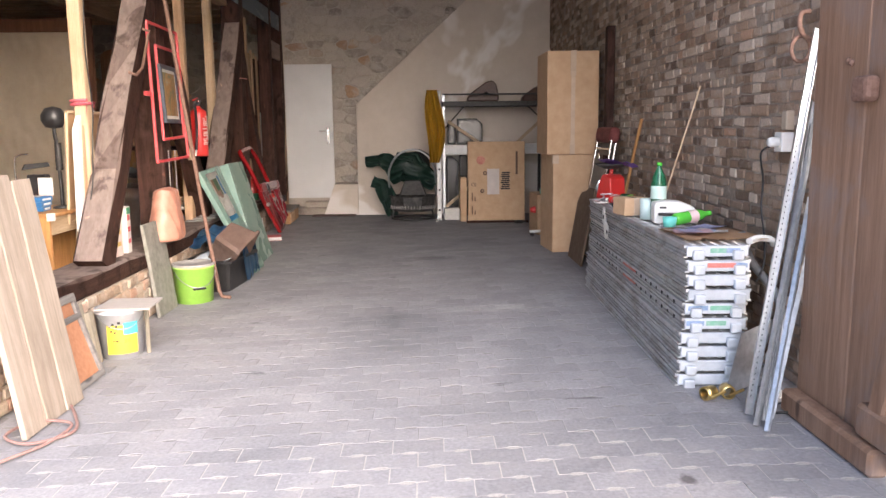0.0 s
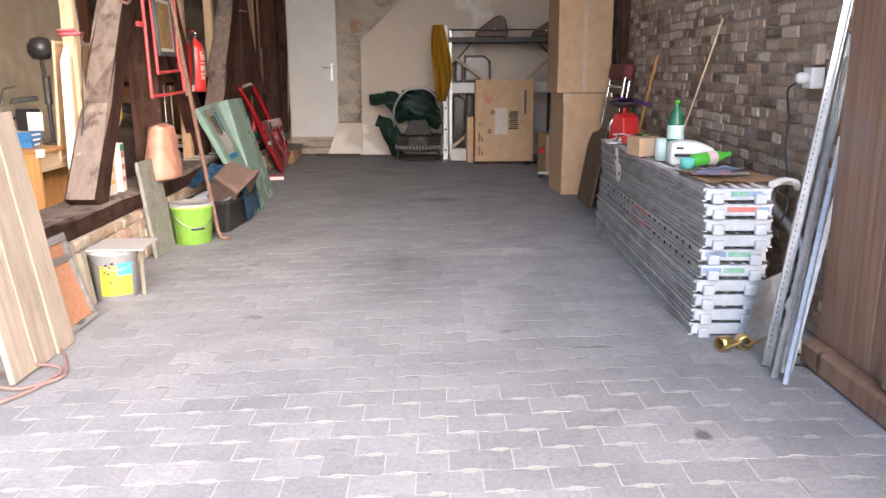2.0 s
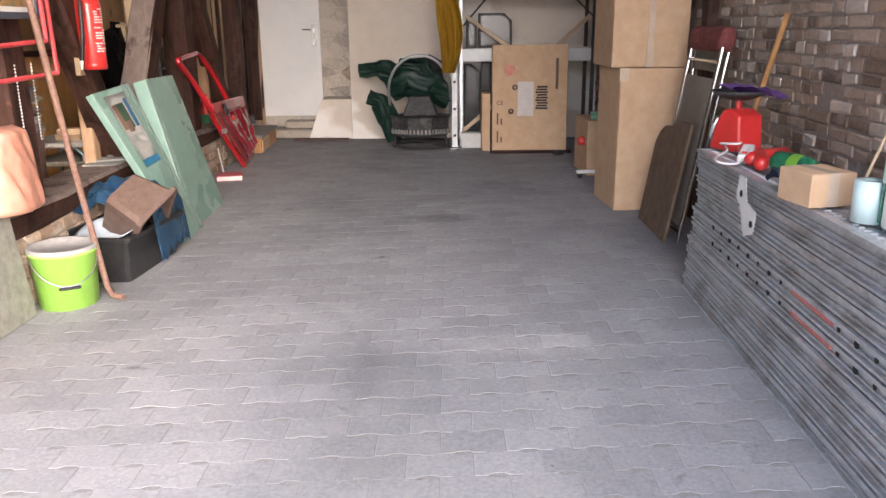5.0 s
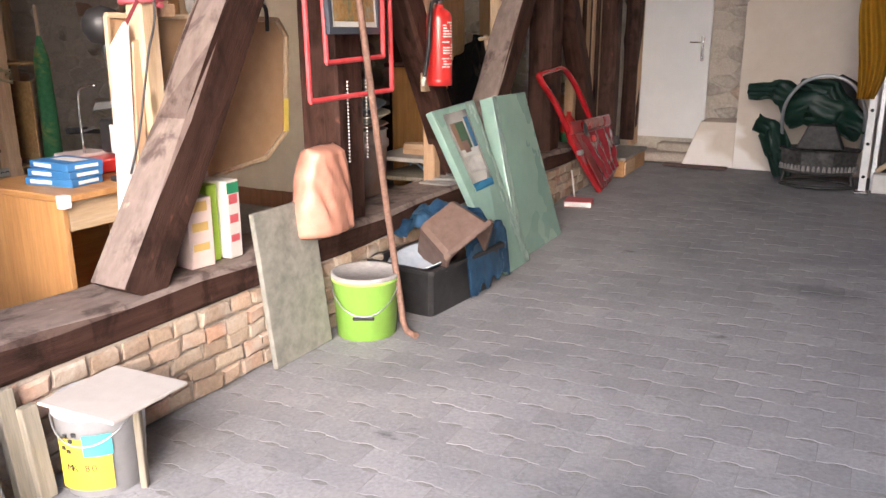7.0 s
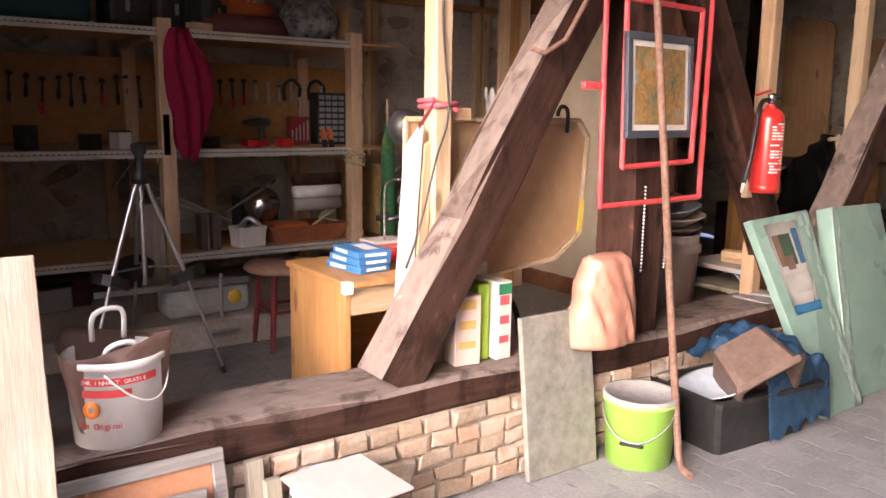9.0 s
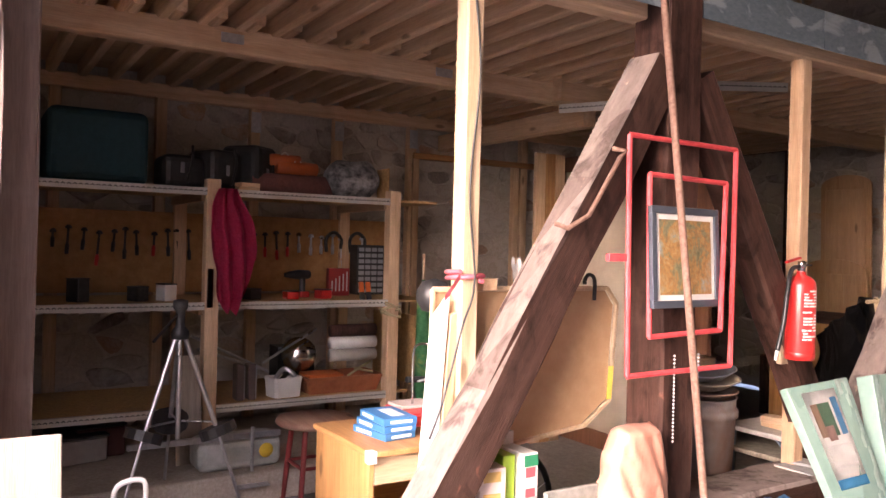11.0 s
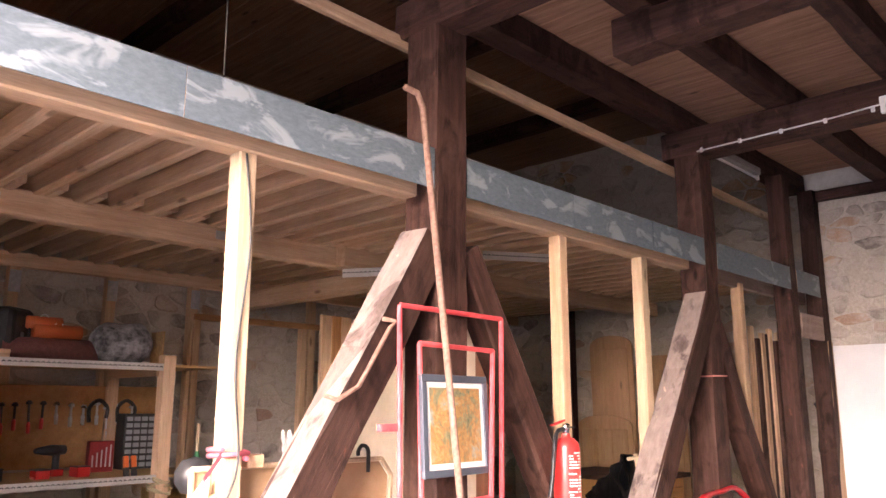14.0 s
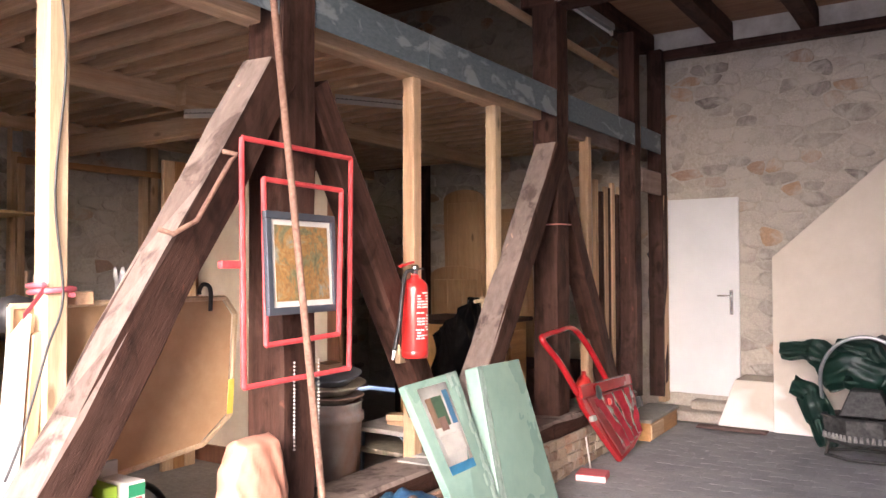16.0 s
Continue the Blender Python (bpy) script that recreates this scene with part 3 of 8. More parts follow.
def scaffold_deck(level, shift, back, holes, marks):
    d = thing("scaffold_deck", "dusty aluminium scaffold deck with hooks in a stack", "scaffold deck", (1.425 + shift, 4.70 + back, level * DECK_H), (0, 0, -1.35), "stack of scaffold decks")
    h = DECK_H - 0.009
    for side in (0, 1):
        bm = bmesh.new()
        s = -1 if side == 0 else 1
        x = 0 if side == 0 else DECK_W
        for z0, z1, out in ((0.0, 0.009, 0.008), (0.009, 0.022, -0.009), (0.022, 0.027, 0.001), (0.027, 0.050, -0.008), (0.050, h, 0.007)):
            a, b = x + s * out, x - s * 0.012
            box(bm, min(a, b), max(a, b), 0.012, DECK_L - 0.012, z0, z1)
        part("side_rail", bm, ALU, d)
    bm = bmesh.new()
    box(bm, 0.012, DECK_W - 0.012, 0.02, DECK_L - 0.02, h - 0.012, h - 0.004)
    for k in range(66):
        for j in range(5):
            x, y = 0.04 + j * 0.058, 0.05 + k * 0.0385
            box(bm, x, x + 0.02, y, y + 0.012, h - 0.004, h + 0.001)
    part("deck_plate", bm, ALU, d)
    for y, s in ((0.0, 1), (DECK_L, -1)):
        y0, y1 = sorted((y, y + s * 0.02))
        bm = cube(0.004, DECK_W - 0.004, y0, y1, 0.008, h - 0.001, 0.004)
        e = part("end_plate", bm, DECK_END, d)
        for x in (0.03, DECK_W - 0.085):
            y0, y1 = sorted((y - s * 0.028, y + s * 0.004))
            part("hook", cube(x, x + 0.055, y0, y1, -0.0075, 0.042, 0.007, seg=2), DECK_END, e)
        if y == 0.0:
            for m, x0, x1 in marks:
                part("paint_mark", cube(x0, x1, -0.0025, 0.002, 0.027, h - 0.014, 0.001), m, e, "flaking paint on metal")
    if holes:
        for k in range(19):
            r = 0.011 if k % 2 else 0.0155
            y = 0.18 + k * 0.118
            if 1.02 < y < 1.4:
                continue
            part("hole", lathe([(0, 0), (r, 0), (r, 0.002), (0, 0.002)], 10, None, pose(-0.0015, y, 0.039, 0, 90, 0)), HOLE_SHADE, d)
        part("paint_mark", cube(-0.001, 0.009, 1.06, 1.38, 0.029, 0.048, 0.001), PAINT_R, d, "worn red paint")
    return d


for k in range(10):
    shift = (0.0, 0.004, 0.008, 0.006, 0.022, 0.026, 0.036, 0.034, 0.030, 0.024)[k]
    marks = {4: [(PAINT_B, 0.01, 0.10), (PAINT_G, 0.11, 0.21)], 5: [(PAINT_B, 0.02, 0.12), (PAINT_G, 0.13, 0.24)], 8: [(PAINT_R, 0.10, 0.24), (PAINT_B, 0.24, 0.30)], 9: [(PAINT_G, 0.12, 0.2), (PAINT_B, 0.2, 0.27)]}.get(k, [])
    scaffold_deck(k, shift, random.uniform(-0.012, 0.012), k in (4, 5), marks)
TOP = 10 * DECK_H

tag = thing("paper_tag", "torn white cardboard tag hanging on the deck stack", "tag", (1.462, 6.55, 0.735), (0, 0, -91.35))
part("sheet", slab([(-0.05, 0.0), (0.03, 0.0), (0.06, -0.09), (0.17, -0.11), (0.155, -0.20), (0.05, -0.235), (-0.02, -0.12), (-0.07, -0.1)], 0.002, pose(0, -0.014, 0)), PAPER, tag)
for x, z in ((0.0, -0.07), (0.135, -0.165)):
    part("hole", lathe([(0, 0), (0.014, 0), (0.014, 0.003), (0, 0.003)], 12, None, pose(x, -0.017, z, 90)), HOLE_SHADE, tag)

# things lying on the decks
card = thing("cardboard_sheet", "flat brown cardboard sheet lying on the decks", "cardboard", (1.64, 5.02, TOP), (0, 0, 3))
part("sheet", sheet(lambda u, v: (-0.16 + 0.42 * u, -0.22 + 0.5 * v, 0.003 + 0.006 * math.sin(7 * u + 3 * v) ** 2), 10, 8, 0.003), CARDBOARD, card)
for k, (x, y, a, c) in enumerate(((1.60, 5.14, 15, PAPER), (1.68, 5.05, -20, PAPER), (1.72, 5.2, 40, plain("lilac_leaflet", (0.45, 0.45, 0.66), 0.5)), (1.58, 5.0, -8, plain("pink_leaflet", (0.72, 0.5, 0.52), 0.5)))):
    p = thing("leaflet", "loose printed leaflet on the cardboard sheet", "paper", (x, y, TOP + 0.011 + 0.003 * k), (0, 0, a), "loose leaflets")
    part("sheet", sheet(lambda u, v, k=k: (-0.1 + 0.2 * u, -0.07 + 0.14 * v, 0.002 + 0.01 * (u - 0.3) ** 2 + 0.004 * math.sin(5 * v + k)), 8, 6, 0.0008), c, p)
    bm = bmesh.new()
    for j in range(4):
        box(bm, -0.08, 0.04, -0.05 + 0.024 * j, -0.044 + 0.024 * j, 0.0095, 0.0102)
    part("print", bm, plain("blue_print", (0.2, 0.28, 0.5), 0.6), p)


def bottle(name, label, at, turn, body, cap, h=0.31, r=0.042, band=None):
    b = thing(name, label, "bottle", at, turn)
    part("body", lathe([(0, 0.004), (r * 0.8, 0), (r, 0.012), (r, h * 0.3), (r * 0.94, h * 0.33), (r, h * 0.37), (r, h * 0.62), (r * 0.8, h * 0.76), (r * 0.38, h * 0.88), (0.014, h * 0.92), (0.014, h * 0.95)], 24), body, b)
    part("cap", lathe([(0, h), (0.016, h), (0.0165, h * 0.945), (0, h * 0.945)], 18), cap, b)
    if band:
        part("label", lathe([(r + 0.0008, h * 0.38), (r + 0.0008, h * 0.6)], 24), band, b)
    return b


bottle("water_bottle", "green plastic bottle standing on the decks", (1.60, 5.72, TOP), (0, 0, 0), GREEN_GLASS, PET_GREEN, 0.36, 0.048, plain("pale_label", (0.55, 0.72, 0.66), 0.5))
bottle("plastic_bottle", "bright green squashed bottle lying on its side", (1.60, 5.40, TOP + 0.04), (0, 84, 20), PET_GREEN, PET_GREEN, 0.26, 0.036, plain("white_pink_label", (0.8, 0.6, 0.62), 0.5))
bottle("plastic_bottle", "clear green soft drink bottle lying on its side", (1.60, 6.62, TOP + 0.05), (0, 90, -70), GREEN_GLASS, PET_GREEN, 0.26, 0.045, plain("green_yellow_label", (0.20, 0.45, 0.05), 0.5))
solid("turquoise_cup", lathe([(0, 0), (0.035, 0), (0.04, 0.055), (0.037, 0.055), (0.032, 0.004), (0, 0.004)], 20), TURQ, "small turquoise plastic cup on the decks", "cup", (1.545, 5.30, TOP + 0.012))
disp = thing("paper_dispenser", "white plastic roll dispenser on the decks", "dispenser", (1.66, 5.62, TOP), (0, 0, -8))
prof = [(-0.12, 0), (0.14, 0), (0.14, 0.06), (0.11, 0.1), (0.04, 0.128), (-0.06, 0.135), (-0.12, 0.12)]
part("body", slab(prof, 0.16, pose(0, -0.08, 0), 0.008), WHITE, disp)
part("cutter_bar", cube(-0.10, 0.20, -0.115, -0.085, 0.05, 0.066, 0.004), BLACK, disp)
part("mark", cube(-0.09, -0.05, -0.0815, -0.079, 0.09, 0.102, 0.0005), INK, disp)
solid("turquoise_roll", lathe([(0, 0), (0.05, 0), (0.052, 0.13), (0.02, 0.13), (0.02, 0.02), (0, 0.02)], 22), plain("pale_turquoise_pack", (0.62, 0.78, 0.76), 0.5), "pale turquoise packet on the decks", "packet", (1.56, 5.80, TOP))
sb = thing("carton", "small brown cardboard box on the decks", "box", (1.52, 6.08, TOP), (0, 0, 12))
part("body", cube(-0.085, 0.085, -0.09, 0.09, 0, 0.115, 0.004), CARDBOARD, sb)
part("tape", cube(-0.02, 0.02, -0.0905, 0.0905, 0.002, 0.1158, 0.0005), TAPE, sb)
jl = thing("denim_rag", "crumpled blue denim rag beside the small box", "rag", (1.56, 6.26, TOP))
part("cloth", sheet(lambda u, v: (-0.1 + 0.2 * u, -0.09 + 0.2 * v, 0.03 + 0.055 * abs(math.sin(4.5 * u + 2 * v)) * math.sin(3.1 * v + 0.03) + 0.02 * noise.noise((9 * u, 9 * v, 1))), 18, 18, 0.004), JEANS, jl)
ps = thing("power_strip", "white multi-socket strip with red switch and coiled lead", "power strip", (1.62, 7.00, TOP), (0, 0, 66))
part("housing", cube(-0.17, 0.17, -0.028, 0.028, 0, 0.042, 0.008, seg=2), WHITE, ps)
part("switch", cube(-0.145, -0.12, -0.012, 0.012, 0.04, 0.05, 0.003), RED, ps)
for k in range(4):
    part("socket", lathe([(0, 0.036), (0.017, 0.036), (0.02, 0.044), (0.022, 0.044), (0.022, 0.04)], 16, None, pose(-0.07 + 0.062 * k, 0, 0)), WHITE, ps)
part("lead", pipe([(-0.17, 0, 0.02), (-0.25, 0.03, 0.012), (-0.22, 0.10, 0.01), (-0.08, 0.12, 0.012), (0.08, 0.09, 0.02), (0.2, 0.11, 0.03), (0.22, 0.04, 0.045), (0.1, 0.05, 0.05), (0.16, 0.13, 0.04), (0.25, 0.08, 0.02)], 0.0055, 7, None, 6), WHITE, ps)
for y, x, a in ((6.86, 1.66, 38), (6.78, 1.60, 70)):
    rt = thing("red_pouch", "rolled red plastic packet lying on the decks", "packet", (x, y, TOP), (0, 0, a), "red packets")
    part("roll", lathe([(0, -0.15), (0.02, -0.15), (0.031, -0.12), (0.033, 0.0), (0.03, 0.14), (0, 0.15)], 14, None, pose(0, 0, 0.033, 0, 90, 0)), RED, rt)
sc = thing("kitchen_scale", "red kitchen scale with round dial and dark bowl", "scale", (1.66, 7.26, TOP), (0, 0, -65))
part("body", slab([(-0.10, 0), (0.10, 0), (0.085, 0.17), (0.03, 0.20), (-0.02, 0.20), (-0.055, 0.15)], 0.15, pose(0, -0.075, 0), 0.008), RED, sc)
part("dial", lathe([(0, 0.012), (0.075, 0.012), (0.085, 0.006), (0.085, 0), (0, 0)], 28, None, pose(-0.082, 0, 0.095, 0, -70, 0)), CHROME, sc, "chrome-rimmed white dial")
part("neck", rod((0.0, 0, 0.19), (0.0, 0, 0.245), 0.016), RED, sc)
part("bowl", lathe([(0, 0.24), (0.05, 0.242), (0.11, 0.265), (0.135, 0.285), (0.13, 0.287), (0.1, 0.27), (0, 0.25)], 28), DARK_IRON, sc)
rag = thing("purple_cloth", "purple cloth draped over the scale bowl", "cloth", (1.66, 7.26, TOP + 0.285))
part("cloth", sheet(lambda u, v: (-0.1 + 0.3 * u, -0.14 + 0.22 * v, 0.012 + 0.02 * math.sin(6 * u + 2 * v) - 0.13 * max(u - 0.62, 0) ** 1.2 + 0.02 * noise.noise((6 * u, 6 * v, 3))), 16, 14, 0.003), PURPLE, rag)


# cartons
def carton(name, label, w, d, h, at, turn, tape=True, group="", extra=()):
    c = thing(name, label, "box", at, turn, group)
    bm = cube(-w / 2, w / 2, -d / 2, d / 2, 0, h, 0.006)
    bmesh.ops.subdivide_edges(bm, edges=[e for e in bm.edges if e.calc_length() > 0.2], cuts=5, use_grid_fill=True)
    for v in bm.verts:
        v.co += 0.004 * noise.noise_vector(v.co * 3 + Vector(at))
    part("body", bm, CARDBOARD, c)
    if tape:
        part("tape", cube(-0.03, 0.03, -d / 2 - 0.006, d / 2 + 0.006, h - 0.25, h + 0.005, 0.001), TAPE, c)
        part("tape", cube(-0.026, 0.026, -d / 2 - 0.0065, -d / 2 + 0.004, 0.0, 0.12, 0.001), TAPE, c)
    return c


c1 = carton("carton", "large brown cardboard box standing on the floor", 0.50, 0.55, 1.03, (1.70, 9.38, 0), (0, 0, 5), False, "stacked cartons")
part("tape", cube(-0.258, -0.19, -0.281, -0.27, 0.94, 1.032, 0.001), TAPE, c1)
c2 = carton("carton", "large taped cardboard box on top of another", 0.54, 0.60, 1.06, (1.67, 9.42, 1.035), (0, 0, 2), True, "stacked cartons")
part("tape", cube(-0.022, 0.022, -0.309, -0.303, 0.1, 0.85, 0.001), TAPE, c2)
c3 = carton("carton", "small brown carton with an open flap", 0.30, 0.5, 0.50, (1.64, 10.75, 0), (0, 0, 4), False)
part("flap", cube(-0.31, -0.15, -0.22, 0.2, 0, 0.006, 0.001, pose(0, 0, 0.5, 0, -38, 0) @ pose(0.15, 0, 0)), plain("bluish_card", (0.55, 0.57, 0.62), 0.7), c3)
part("content", lathe([(0, 0), (0.07, 0.0), (0.08, 0.06), (0, 0.07)], 16, None, pose(-0.02, -0.12, 0.50)), PAINT_G, c3, "green packet")
part("content", lathe([(0, 0), (0.05, 0.01), (0.055, 0.06), (0, 0.09)], 16, None, pose(-0.16, -0.12, 0.26)), RED, c3, "red packet")
cst = thing("castor_foot", "white metal foot with a black castor on the floor", "castor", (1.50, 10.38, 0), (0, 0, 8))
part("bar", cube(-0.10, 0.10, -0.02, 0.02, 0.045, 0.075, 0.004), WHITE, cst)
part("wheel", rod((-0.07, -0.012, 0.024), (-0.07, 0.012, 0.024), 0.024), BLACK, cst)

flat = thing("flat_carton", "flat printed furniture carton leaning on the shelf rack", "box", (1.125, 11.86, 0.012), (-3, 0, 0))
part("body", cube(-0.40, 0.40, 0, 0.15, 0, 1.12, 0.006), CARDBOARD, flat)
part("stain", lathe([(0, 0.002), (0.055, 0.002), (0.06, 0)], 20, None, pose(-0.22, 0.0, 0.86, 90)), surface("red_spray", (0.52, 0.16, 0.13), (0.62, 0.33, 0.24), 30.0, 0.8), flat, "round red spray mark")
part("sticker", cube(-0.13, 0.04, -0.003, 0.002, 0.38, 0.74, 0.001), plain("grey_sticker", (0.62, 0.56, 0.52), 0.7), flat, "pale torn sticker")
bm = bmesh.new()
for k in range(9):
    box(bm, 0.06 + 0.008 * (k % 3), 0.19 - 0.01 * (k % 2), -0.003, 0.002, 0.45 + k * 0.028, 0.47 + k * 0.028)
part("print", bm, INK, flat, "smeared black print")
bm = bmesh.new()
for z in (0.29, 0.10):
    box(bm, -0.35, -0.335, -0.002, 0.002, z, z + 0.12)
    box(bm, -0.31, -0.295, -0.002, 0.002, z, z + 0.06)
for x, z in ((-0.16, 0.68), (-0.2, 0.43)):
    lathe([(0.012, 0), (0.03, 0), (0.03, 0.002), (0.012, 0.002)], 16, bm)
    bmesh.ops.transform(bm, matrix=pose(x, 0.0, z, 90), verts=bm.verts[-64:])
box(bm, 0.27, 0.30, -0.002, 0.002, 0.66, 0.98)
part("print", bm, plain("brown_print", (0.16, 0.10, 0.07), 0.8), flat)
words("CE", 0.06, INK, flat, pose(-0.355, -0.003, 0.50, 90, 0, 0))
solid("timber_strip", cube(0.70, 1.57, 11.80, 11.845, 0, 0.03, 0.004), OLD["x"], "dark wooden strip on the floor under the carton", "slat")
clamp = thing("black_bracket", "small black plastic bracket on the floor", "bracket", (1.42, 11.70, 0), (0, 0, 30))
part("body", cube(-0.06, 0.06, -0.03, 0.03, 0, 0.045, 0.01), BLACK, clamp)
part("arm", rod((0.02, 0, 0.03), (0.13, 0.02, 0.015), 0.012), BLACK, clamp)

# leaning board, folded lounger, broom
solid("fibre_board", slab([(0, 0), (0.66, 0), (0.665, 0.56), (0.60, 0.64), (0.52, 0.68), (0.36, 0.70), (0.22, 0.745), (0.0, 0.75)], 0.02, pose(0, 0, 0, 0, 0, 90), 0.002), surface("rotten_brown_board", (0.115, 0.072, 0.045), (0.20, 0.135, 0.09), 12.0, 0.9, 0, 0.4), "broken dark brown fibre board leaning against a lounger", "board", (1.62, 8.19, 0), (0, 9.5, 0))
lounger = thing("folded_lounger", "folded aluminium garden lounger with beige fabric leaning on the wall", "lounger", (1.70, 8.20, 0), (0, 8.5, 0))
for y in (0.0, 0.60):
    part("frame_tube", rod((0, y, 0), (0, y, 1.30), 0.014), CHROME, lounger)
    part("frame_tube", rod((0.05, y + 0.03, 0.4), (0.05, y + 0.03, 1.32), 0.014), CHROME, lounger)
for z in (0.06, 1.12):
    part("cross_tube", rod((0, 0, z), (0, 0.60, z), 0.012), CHROME, lounger)
part("fabric", sheet(lambda u, v: (-0.006 - 0.012 * math.sin(math.pi * u), 0.02 + 0.56 * u, 0.1 + 0.92 * v), 6, 10, 0.004), surface("beige_fabric", (0.40, 0.34, 0.27), (0.49, 0.43, 0.35), 150.0, 0.9), lounger)
part("fabric", sheet(lambda u, v: (0.03, 0.02 + 0.56 * u, 1.06 + 0.14 * v), 6, 4, 0.004), surface("beige_fabric_back", (0.42, 0.36, 0.29), (0.50, 0.44, 0.36), 150.0, 0.9), lounger)
part("pillow", cube(-0.03, 0.07, -0.02, 0.62, 1.18, 1.33, 0.04, seg=3), surface("dark_red_patterned_cloth", (0.10, 0.02, 0.02), (0.26, 0.07, 0.06), 22.0, 0.9, 0, 0.3), lounger, "dark red patterned pillow")
solid("broom_stick", rod((1.86, 8.12, 0.0), (1.99, 7.60, 1.38), 0.014), WARM["z"], "plain wooden broom stick leaning on the brick wall", "stick")
solid("thin_rod", rod((1.78, 6.28, TOP), (1.985, 6.15, 1.58), 0.006), PALE["z"], "thin pale wooden rod leaning on the brick wall", "rod")

# socket, lead, iron hook on the brick wall
sock = thing("wall_socket", "white surface-mounted socket with a plug and black lead", "socket", (2.0, 4.90, 1.23))
part("housing", cube(-0.035, 0.03, -0.045, 0.045, -0.05, 0.05, 0.006, seg=2), WHITE, sock)
part("plug", lathe([(0, 0), (0.02, 0), (0.026, 0.015), (0.026, 0.05), (0, 0.052)], 16, None, pose(-0.085, 0, 0.0, 0, 90, 0)), WHITE, sock)
part("junction_box", cube(-0.01, 0.035, -0.03, 0.03, 0.06, 0.16, 0.006), surface("aged_cream_plastic", (0.42, 0.34, 0.26), (0.5, 0.42, 0.33), 20.0, 0.6), sock)
part("lead", pipe([(-0.07, 0, -0.02), (-0.09, 0.07, -0.06), (-0.05, 0.12, -0.2), (-0.06, 0.10, -0.35), (-0.07, 0.02, -0.5), (-0.10, -0.06, -0.62), (-0.13, -0.05, -0.72)], 0.005, 7, None, 6), BLACK, sock)
part("coupling", pipe([(-0.2, -0.1, -0.5), (-0.13, -0.05, -0.49), (-0.06, -0.04, -0.5), (-0.03, 0.0, -0.53)], 0.018, 8, None, 4), WHITE, sock)
hk = thing("iron_hook", "rusty iron hook with a tangled wire on the wall", "hook", (2.0, 4.62, 1.72))
part("shank", pipe([(0.05, 0, 0), (-0.05, 0, 0), (-0.09, -0.01, 0.05), (-0.08, 0, 0.11), (-0.04, 0, 0.12)], 0.012, 8, None, 5), RUST, hk)
part("ring", pipe([(-0.07 + 0.045 * math.cos(a), 0.01, -0.05 + 0.06 * math.sin(a)) for a in np.linspace(0, 6.4, 14)], 0.010, 7), RUST, hk)

# metal sections and pipes beside the gate
def channel(w, d, t, L, m):
    """A folded steel channel, one piece, along z."""
    o = [(-w / 2, 0), (w / 2, 0), (w / 2, d), (w / 2 - t, d), (w / 2 - t, t), (-w / 2 + t, t), (-w / 2 + t, d), (-w / 2, d)]
    bm = bmesh.new()
    lo, hi = [[bm.verts.new((x, y, z)) for x, y in o] for z in (0, L)]
    for k in range(8):
        bm.faces.new((lo[k], lo[(k + 1) % 8], hi[(k + 1) % 8], hi[k]))
    for r in (lo[::-1], hi):
        for q in ((0, 1, 4, 5), (1, 2, 3, 4), (0, 5, 6, 7)):
            bm.faces.new([r[i] for i in q])
    bmesh.ops.transform(bm, matrix=m, verts=bm.verts[:])
    return bm


for k, (x, y, tx, ty, tz, w) in enumerate(((1.625, 4.30, 1.965, 4.55, 1.75, 0.036), (1.655, 4.22, 1.96, 4.55, 1.42, 0.034), (1.60, 4.16, 1.955, 4.52, 1.32, 0.024), (1.615, 4.09, 1.93, 4.47, 0.98, 0.026), (1.70, 4.24, 1.95, 4.50, 0.72, 0.03))):
    pr = thing("steel_section", "galvanised steel drywall section leaning beside the gate", "metal profile", (0, 0, 0), (0, 0, 0), "leaning steel sections")
    L = (Vector((tx, ty, tz)) - Vector((x, y, 0))).length
    m = along((x, y, 0.002), (tx, ty, tz)) @ pose(0, 0, 0, 0, 0, 48 + 13 * k)
    part("channel", channel(w, 0.018, 0.002, L, m), STEEL, pr)
    if k == 0:
        bm = bmesh.new()
        for j in range(60):
            box(bm, -0.002, 0.002, -0.0014, 0.0024, 0.08 + 0.026 * j, 0.088 + 0.026 * j)
        bmesh.ops.transform(bm, matrix=m, verts=bm.verts[:])
        tagged(part("slot_row", bm, HOLE_SHADE, pr), kind="stuff")
for p in ([(1.86, 5.05, 0.74), (1.88, 4.95, 0.6), (1.93, 4.72, 0.45), (1.90, 4.62, 0.3), (1.84, 4.60, 0.16)], [(1.80, 5.3, 0.04), (1.82, 4.8, 0.04), (1.84, 4.45, 0.04)]):
    solid("grey_pipe", pipe(p, 0.022, 12, None, 5), STEEL, "bent grey metal pipe behind the deck stack", "pipe")
solid("metal_sheet", slab([(0, 0), (0.18, 0.02), (0.36, 0.35), (0.10, 0.3)], 0.002, pose(1.60, 4.52, 0.01, 0, 0, 28), 0), STEEL, "thin triangular sheet of grey metal on the floor", "metal sheet")
cl = thing("pipe_clamp", "brass-plated scaffold pipe clamps lying on the floor", "clamp", (1.56, 4.52, 0), (0, 0, 25))
for k, (x, y, a) in enumerate(((-0.05, 0, 0), (0.05, -0.02, 60))):
    m = pose(x, y, 0.035, 0, 90, a)
    part("jaw", lathe([(0.026, -0.03), (0.034, -0.03), (0.034, 0.03), (0.026, 0.03), (0.026, -0.03)], 14, None, m), GOLD, cl)
    part("bolt", rod((x - 0.03, y - 0.045, 0.03), (x + 0.05, y - 0.055, 0.05), 0.007), GOLD, cl)
